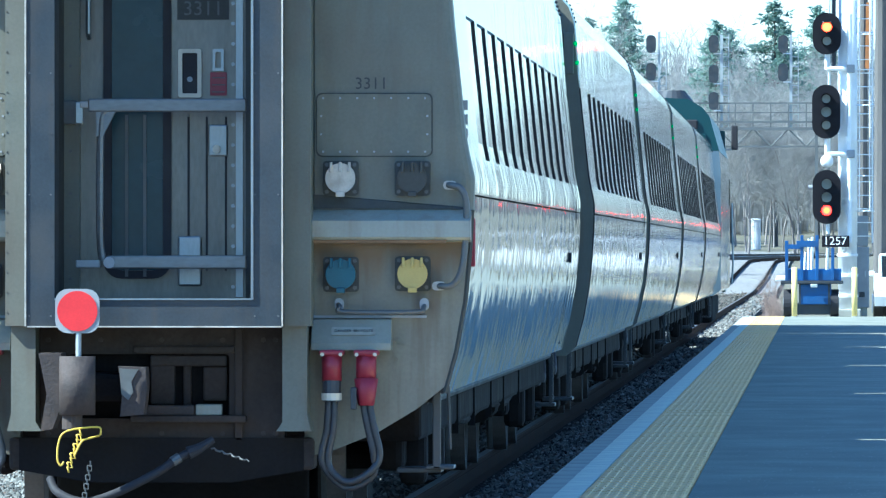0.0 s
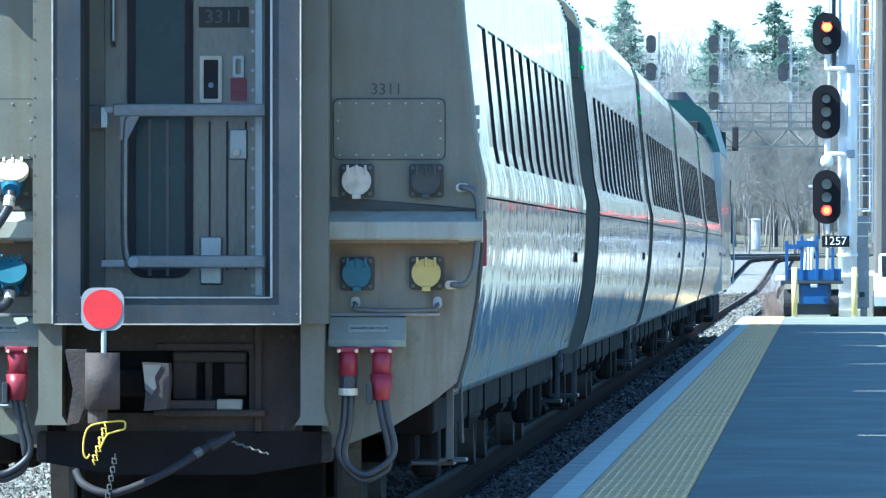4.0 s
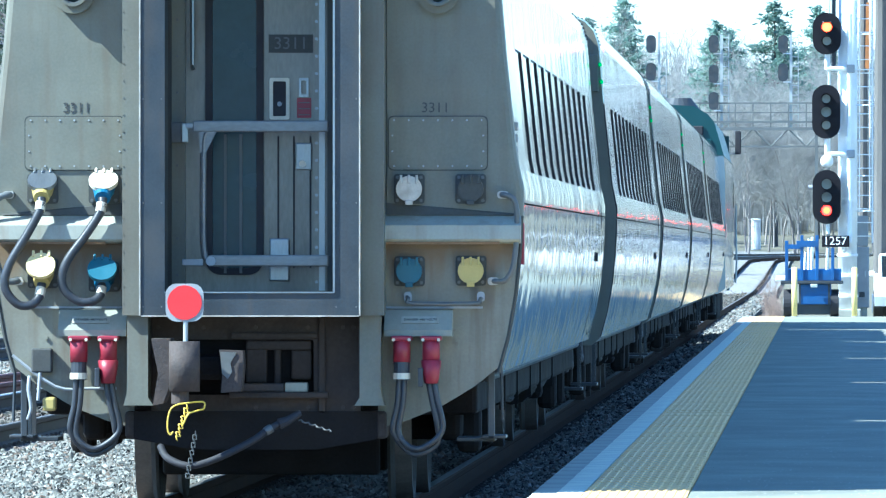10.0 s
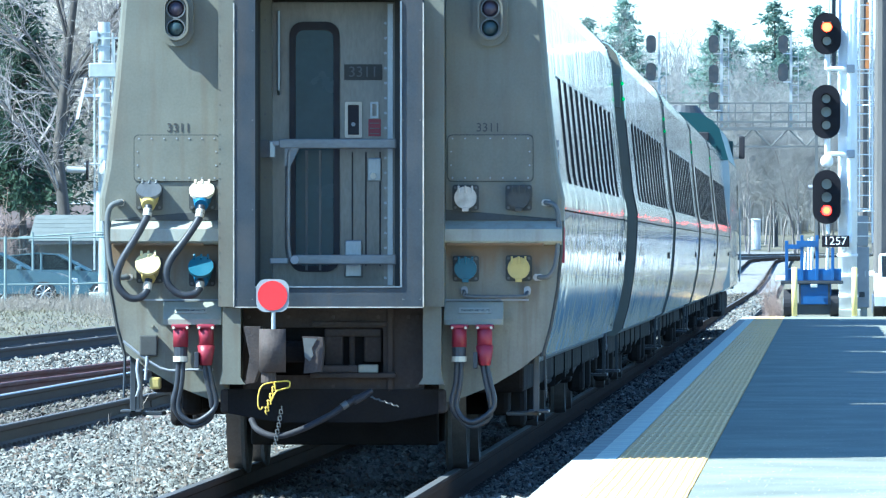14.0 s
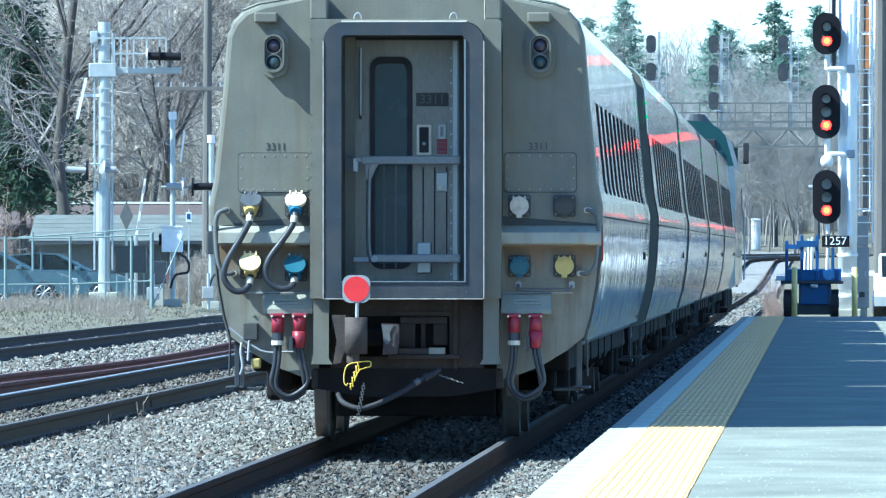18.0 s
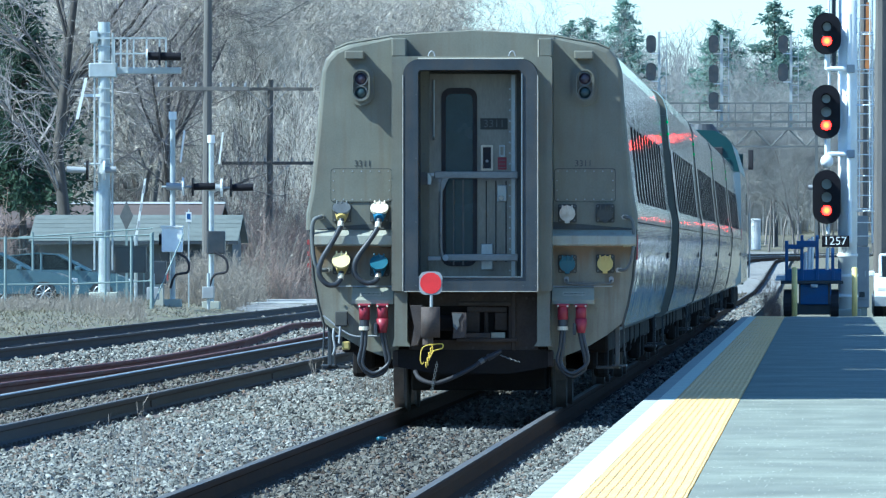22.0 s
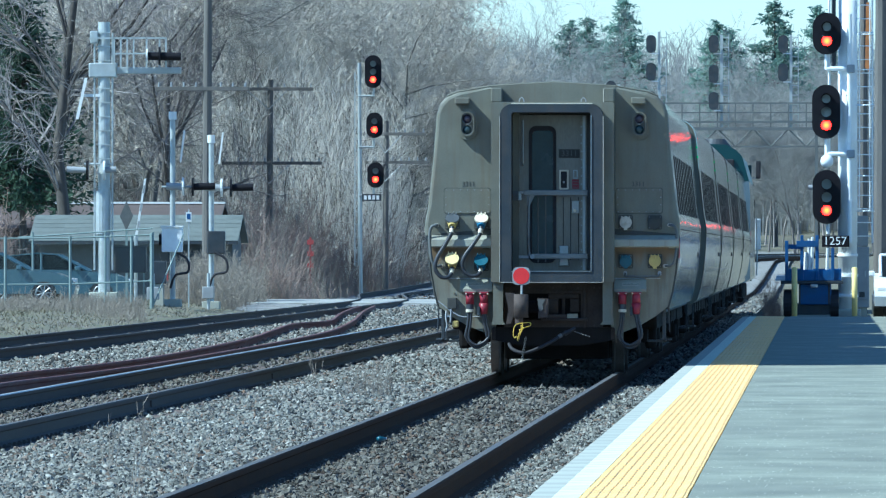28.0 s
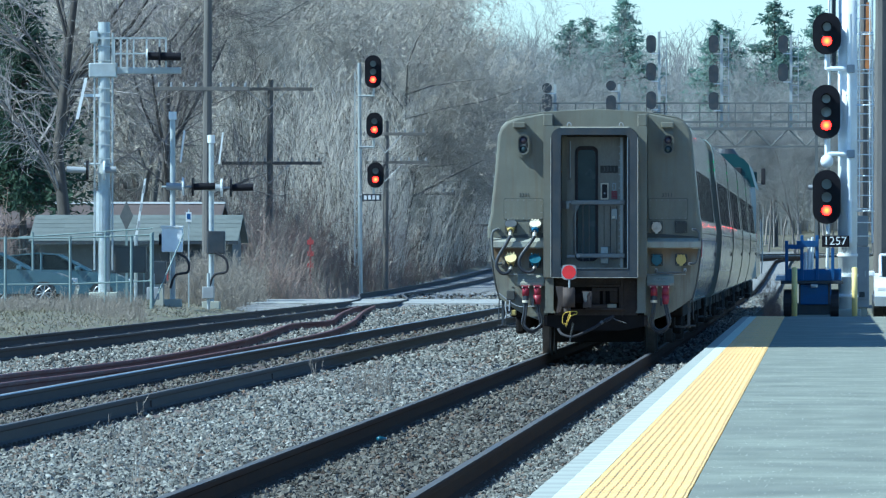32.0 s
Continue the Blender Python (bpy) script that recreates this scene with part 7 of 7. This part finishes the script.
def scatter(n, u0, u1, y0, y1, s0, s1):
    """Trees between two distances; u is the bearing as metres across per metre ahead."""
    for k in range(n):
        y = rng.uniform(y0, y1)
        x = rng.uniform(u0, u1) * y
        s = rng.uniform(s0, s1)
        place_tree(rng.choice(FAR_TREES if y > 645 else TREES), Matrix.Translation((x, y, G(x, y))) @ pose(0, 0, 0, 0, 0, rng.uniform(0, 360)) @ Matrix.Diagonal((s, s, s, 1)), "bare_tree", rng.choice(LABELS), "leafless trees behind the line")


scatter(16, -0.082, -0.062, 378, 420, 0.85, 1.2)
scatter(20, -0.082, -0.036, 440, 490, 0.9, 1.3)
scatter(30, -0.084, -0.035, 490, 560, 1.0, 1.35)
scatter(30, -0.085, -0.034, 560, 640, 1.1, 1.5)
scatter(16, -0.037, -0.022, 712, 765, 0.95, 1.15)
scatter(34, -0.029, 0.012, 740, 800, 0.75, 1.0)
scatter(44, -0.045, 0.02, 800, 900, 0.85, 1.08)


BIG = [tree_meshes(s, 14, PALEBARK, DARKBARK, spread=1.15, trunk_r=0.26, depth=4) for s in (51, 52)]
for k, (x, y, s) in enumerate(((-24.6, 352, 1.0), (-22.6, 374, 0.9),)):
    place_tree(BIG[k % 2], Matrix.Translation((x, y, G(x, y))) @ pose(0, 0, 0, 0, 0, 100 * k) @ Matrix.Diagonal((s, s, s, 1)), "bare_tree", "large leafless tree with dark spreading limbs", "leafless trees behind the line")


def thicket():
    """Slender pale saplings standing close together at the edge of the wood."""
    r = np.random.default_rng(63)
    pale, dark = [], []
    for k in range(6000):
        y = r.uniform(405, 600)
        x = -17.6 - 0.003 * (y - 400) - 22 * r.random() ** 1.8
        h = r.uniform(3.0, 9.5) * (0.75 + 0.35 * min(1, (-17 - x) / 6))
        p = np.array([x, y, G(x, y) - 0.1])
        d = np.array([r.normal(0, 0.13), r.normal(0, 0.13), 1.0])
        rad = r.uniform(0.007, 0.018)
        segs = dark if r.random() < 0.3 else pale
        for j in range(3):
            q = p + d * h / 3
            segs.append((p, q, rad * (1 - 0.28 * j), rad * (0.72 - 0.28 * j)))
            for _ in range(5):
                b = p + (q - p) * r.random()
                e = b + np.array([r.normal(0, 0.30), r.normal(0, 0.30), r.uniform(0.35, 0.95)]) * h * 0.16
                segs.append((b, e, 0.007, 0.004))
                segs.append((b + (e - b) * 0.5, e + r.normal(0, 0.25, 3), 0.0055, 0.0035))
            d = d + r.normal(0, 0.10, 3)
            p = q
    for segs, m, what in ((pale, TWIG, "pale slender leafless saplings at the edge of the wood"), (dark, DARKBARK, "dark slender leafless saplings at the edge of the wood")):
        v, f = bars(segs, 3)
        tagged(new("sapling_thicket", raw_mesh("sapling_thicket", v, f, m)), what, "saplings", kind="stuff")


thicket()


def far_woods():
    """The depth of the wood behind the trees: one dense mass of thin stems and twigs."""
    r = np.random.default_rng(77)
    segs = []
    for k in range(7000):
        right = k >= 2400
        u = r.uniform(-0.040, 0.03) if right else r.uniform(-0.09, -0.036)
        y = r.uniform(905, 990) if right else r.uniform(650, 780)
        x, h = u * y, r.uniform(9, 16.2) + 1.2 * noise.noise((u * 160, y * 0.02, 1)) if right else r.uniform(7, 15)
        p = np.array([x, y, G(x, y)])
        lean = r.normal(0, 0.05, 2)
        q = p + np.array([lean[0] * h, lean[1] * h, h])
        segs.append((p, q, 0.07, 0.015))
        for _ in range(6 if right else 5):
            t = r.uniform(0.2, 1)
            b = p + (q - p) * t
            e = b + np.array([r.normal(0, 0.9), r.normal(0, 0.9), r.uniform(0.4, 2.4)])
            segs.append((b, e, 0.028, 0.010))
            for _ in range(3 if right else 0):
                m = b + (e - b) * r.random()
                segs.append((m, m + np.array([r.normal(0, 0.5), r.normal(0, 0.5), r.uniform(0.2, 1.1)]), 0.016, 0.008))
    v, f = bars(segs, 3)
    tagged(new("far_woods", raw_mesh("far_woods", v, f, HAZETWIG)), "dense grey-brown leafless wood in the distance", "woods", kind="stuff")


far_woods()


def bush_mesh(seed, height):
    """A many-stemmed leafless shrub."""
    r = np.random.default_rng(seed)
    segs = []
    for k in range(26):
        a, out = r.uniform(0, 6.28), r.uniform(0.1, 0.55)
        d = np.array([math.cos(a) * out, math.sin(a) * out, 1.0])
        p = np.array([r.normal(0, 0.25), r.normal(0, 0.25), -0.1])
        h = height * r.uniform(0.5, 1.1)
        rad = 0.014
        for j in range(4):
            q = p + d / np.linalg.norm(d) * h / 4
            segs.append((p, q, rad, rad * 0.75))
            for _ in range(5):
                b = p + (q - p) * r.random()
                e = b + (d * 0.5 + r.normal(0, 0.55, 3)) * h * 0.16
                segs.append((b, e, 0.007, 0.004))
                for _ in range(2):
                    m = b + (e - b) * r.uniform(0.4, 1)
                    segs.append((m, m + r.normal(0, 0.11, 3) * height * 0.5 + np.array([0, 0, 0.06]), 0.005, 0.003))
            d = d + r.normal(0, 0.16, 3)
            p, rad = q, rad * 0.75
    v, f = bars(segs, 3)
    return raw_mesh("bush", v, f, SHRUB)


BUSHES = [bush_mesh(s, h) for s, h in ((1, 2.2), (2, 1.8), (3, 2.6), (4, 1.5), (5, 3.2))]
for k in range(330):
    y = rng.uniform(340, 420) if k < 170 else rng.uniform(420, 560)
    x = rng.uniform(-0.084 * y, -17.5)
    if -26 < x < -18.6 and y < 372:
        continue
    ob = new("bush", rng.choice(BUSHES))
    s = rng.uniform(0.7, 1.15)
    ob.matrix_basis = Matrix.Translation((x, y, G(x, y))) @ pose(0, 0, 0, 0, 0, rng.uniform(0, 360)) @ Matrix.Diagonal((s, s, s * rng.uniform(0.8, 1.1), 1))
    tagged(ob, "russet leafless shrub at the edge of the line", "bush", "leafless shrubs")

for k, (x, y, s) in enumerate(((-1.05, 239.5, 0.28), (-0.85, 241.5, 0.34), (-1.1, 244.0, 0.4))):
    ob = new("bush", BUSHES[k])
    ob.matrix_basis = Matrix.Translation((x, y, G(x, y))) @ pose(0, 0, 0, 0, 0, 80 * k) @ Matrix.Diagonal((s, s, s, 1))
    tagged(ob, "small leafless shrub beyond the platform end", "bush", "leafless shrubs")


def undergrowth():
    """Saplings, dead stalks and brambles crowding the edge of the line."""
    r = np.random.default_rng(41)
    russet, tan = [], []
    for k in range(15000):
        y = 346 + 235 * r.random() ** 1.5
        edge = -17.0 - 0.0045 * (y - 346) + r.normal(0, 0.25)
        x = edge - 8.5 * r.random() ** 1.6
        if x < -18.3 and y < 372 or x > -16.3:
            continue
        depth = edge - x
        h = r.uniform(0.35, 1.0) * (0.45 + 2.3 * min(1, max(0, depth) / 2.0)) * (1 + 0.5 * noise.noise((x * 0.6, y * 0.12, 2)))
        h = max(0.2, h) * (1.9 if r.random() < 0.07 else 1)
        p = np.array([x, y, G(x, y) - 0.05])
        d = np.array([r.normal(0, 0.16), r.normal(0, 0.16), 1.0])
        out = russet if r.random() < 0.42 + 0.5 * noise.noise((x * 0.5, y * 0.08, 9)) else tan
        for j in range(2):
            q = p + d * h / 2
            out.append((p, q, 0.011 - 0.003 * j, 0.008 - 0.003 * j))
            for _ in range(4):
                b = p + (q - p) * r.random()
                out.append((b, b + (d * 0.35 + r.normal(0, 0.42, 3)) * h * 0.32, 0.006, 0.004))
            d = d + r.normal(0, 0.14, 3)
            p = q
    for segs, m, what in ((russet, SHRUB, "russet leafless brambles along the track"), (tan, BRUSH, "tan dead stalks and saplings along the track")):
        v, f = bars(segs, 3)
        tagged(new("undergrowth", raw_mesh("undergrowth", v, f, m)), what, "brush", kind="stuff")


undergrowth()


def grass():
    r = np.random.default_rng(9)
    verts, faces = [], []
    for k in range(20000):
        y = r.uniform(200, 345)
        x = r.uniform(-0.080, -0.048) * y
        if x > -15.6 or (y > 320 and x > -18.8):
            continue
        g = G(x, y)
        h, a = r.uniform(0.03, 0.11), r.uniform(0, 6.28)
        w = 0.014
        dx, dy = math.cos(a) * w, math.sin(a) * w
        lx, ly = r.normal(0, 0.09, 2)
        i = len(verts)
        verts += [(x - dx, y - dy, g), (x + dx, y + dy, g), (x + lx, y + ly, g + h)]
        faces.append((i, i + 1, i + 2))
    tagged(new("dry_grass", raw_mesh("dry_grass", verts, faces, DRYGRASS)), "short dry straw-coloured grass", "grass", kind="stuff")
    segs = []
    for k in range(2600):
        y = r.uniform(262, 300)
        x = r.uniform(-0.0790, -0.0625) * y
        if x > -16.3:
            continue
        h = r.uniform(0.08, 0.26) * (1.9 if r.random() < 0.12 else 1) * (1 + 0.8 * noise.noise((x * 0.8, y * 0.2, 4)))
        p = np.array([x, y, G(x, y) - 0.02])
        q = p + np.array([r.normal(0, 0.2) * h, r.normal(0, 0.2) * h, max(0.08, h)])
        segs.append((p, q, 0.006, 0.003))
        for _ in range(3):
            b = p + (q - p) * r.uniform(0.3, 1)
            segs.append((b, b + r.normal(0, 0.05, 3) + np.array([0, 0, 0.05]), 0.005, 0.003))
    for k in range(1500):
        y = r.uniform(309, 331)
        x = r.uniform(-18.9, -16.9)
        h = r.uniform(0.35, 1.5) * (1.15 - 0.35 * abs(x + 17.9))
        p = np.array([x, y, G(x, y) - 0.05])
        d = np.array([r.normal(0, 0.13), r.normal(0, 0.13), 1.0])
        q = p + d * h
        segs.append((p, q, 0.007, 0.003))
        for _ in range(5):
            b = p + (q - p) * r.uniform(0.2, 1)
            segs.append((b, b + r.normal(0, 0.13, 3) + np.array([0, 0, 0.12]), 0.005, 0.003))
    v, f = bars(segs, 3)
    tagged(new("dead_weeds", raw_mesh("dead_weeds", v, f, BRUSH)), "tan dead weed stalks along the fence", "weeds", kind="stuff")
    # weeds on the ballast
    segs = []
    for k, (x, y) in enumerate(((-4.62, 72.5), (-4.45, 75.0), (-5.63, 89.6), (-5.06, 122.0), (-5.37, 81.6), (-6.6, 142.0), (-5.6, 90.1), (-6.15, 66.5), (-5.95, 67.0))):
        n = 5 if k != 3 else 45
        for j in range(n):
            h = r.uniform(0.15, 0.44)
            d = r.normal(0, 0.16, 2)
            p = np.array([x + r.normal(0, 0.03 * (1 + 4 * (n > 9))), y + r.normal(0, 0.05), bed_height(x) - 0.01])
            q = p + np.array([d[0] * h, d[1] * h, h])
            segs.append((p, q, 0.004, 0.002))
            for _ in range(3):
                b = p + (q - p) * r.uniform(0.4, 1)
                segs.append((b, b + r.normal(0, 0.03, 3) + np.array([0, 0, 0.04]), 0.003, 0.002))
    v, f = bars(segs, 3)
    tagged(new("ballast_weeds", raw_mesh("ballast_weeds", v, f, BRUSH)), "dry straw-coloured weed stalks growing in the ballast", "weeds", kind="stuff")


grass()


def conifer_meshes(seed, height, base, droop=0.25, density=1.0, start=0.06, spray=0.2, needles=NEEDLE):
    """A conifer: trunk with whorls of branches carrying needle sprays."""
    r = np.random.default_rng(seed)
    segs = [(np.array([0, 0, -0.3]), np.array([0, 0, height]), height * 0.014, 0.02)]
    verts, faces = [], []
    z = height * start
    while z < height * 0.985:
        k = 1 - z / height
        reach = base * (k ** 0.7) * r.uniform(0.7, 1.15) + 0.15
        for _ in range(int(4 * density) + 2):
            a = r.uniform(0, 6.28)
            L = reach * r.uniform(0.55, 1.1)
            d = np.array([math.cos(a), math.sin(a), -droop * (1.2 - 1.8 * (z / height) ** 2) + r.normal(0, 0.1)])
            p = np.array([0, 0, z + r.normal(0, 0.1)])
            q = p + d * L
            segs.append((p, q, 0.015 + 0.012 * L, 0.008))
            for j in range(int(11 * L * density) + 4):
                t = r.uniform(0.15, 1.05)
                c = p + (q - p) * t + r.normal(0, 0.10 * (1 + L * 0.2), 3)
                w = spray * r.uniform(0.6, 1.3)
                u = d + r.normal(0, 0.7, 3)
                v = r.normal(0, 1, 3)
                u = u / np.linalg.norm(u) * w
                v = v / np.linalg.norm(v) * w * 0.3
                i = len(verts)
                verts += [c - u, c + v, c + u, c - v + np.array([0, 0, -0.04])]
                faces.append((i, i + 1, i + 2, i + 3))
        z += height * 0.024
    v, f = bars(segs, 5)
    return raw_mesh("trunk", v, f, DARKBARK, True), raw_mesh("crown", np.array(verts), faces, needles)


SPRUCE = conifer_meshes(3, 9.0, 2.7, 0.16, 2.4, start=0.3, spray=0.12)
for x, y, s in ((-26.3, 356, 1.2), (-28.0, 359, 1.3)):
    place_tree(SPRUCE, Matrix.Translation((x, y, G(x, y))) @ Matrix.Diagonal((s, s, s * 1.0, 1)), "spruce_tree", "dark green spruce with drooping branches", "conifers")
PINES = [conifer_meshes(k, 19, 6.6, -0.22, 1.35, 0.5, 0.27, HAZYPINE) for k in (21, 22)]
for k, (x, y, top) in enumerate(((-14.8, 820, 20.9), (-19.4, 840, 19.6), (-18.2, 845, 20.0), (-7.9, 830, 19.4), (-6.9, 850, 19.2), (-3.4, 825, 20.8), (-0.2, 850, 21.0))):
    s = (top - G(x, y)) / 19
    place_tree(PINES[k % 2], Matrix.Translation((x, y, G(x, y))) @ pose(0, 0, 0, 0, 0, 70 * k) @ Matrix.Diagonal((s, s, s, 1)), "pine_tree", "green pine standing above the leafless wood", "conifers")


# ---- everything that moves ----
def motions():
    times = [r[0] for r in REAR]
    for k, c in enumerate(cars):
        walk(c, [(t, pose(TRACK_X + (0.055 if k else 0), y + 26.0 * k, 0)) for t, y in REAR])
    for w in WHEELS[:4]:
        base = w.matrix_basis.translation.copy()
        rows, travelled, steps = [], REAR[-1][1] - REAR[0][1], 190
        fine = np.linspace(0, 32, 961)
        ys = np.interp(fine, times, [r[1] for r in REAR])
        for k in range(steps + 1):
            d = travelled * k / steps
            t = float(np.interp(d, ys - ys[0], fine)) if 0 < k < steps else (0.0 if k == 0 else 32.0)
            rows.append((t, pose(base.x, base.y, base.z, -math.degrees(d / 0.457), 0, 0)))
        walk(w, rows)
    for s, at, colour in ADDED_FLAPS:
        shut, away = pose(*at), pose(*at, -84, 0, 0)
        if colour == "green":
            rows = [(0.0, shut)]
            for k in range(15):
                rows += [(k + 0.2, shut), (k + 0.27, away), (k + 0.77, away), (k + 0.84, shut)]
            rows += [(32.0, shut)]
        elif colour == "amber":
            rows = [(0.0, away), (15.4, away), (15.5, shut), (32.0, shut)]
        else:
            rows = [(0.0, shut), (15.4, shut), (15.5, away), (32.0, away)]
        walk(s, rows)


motions()
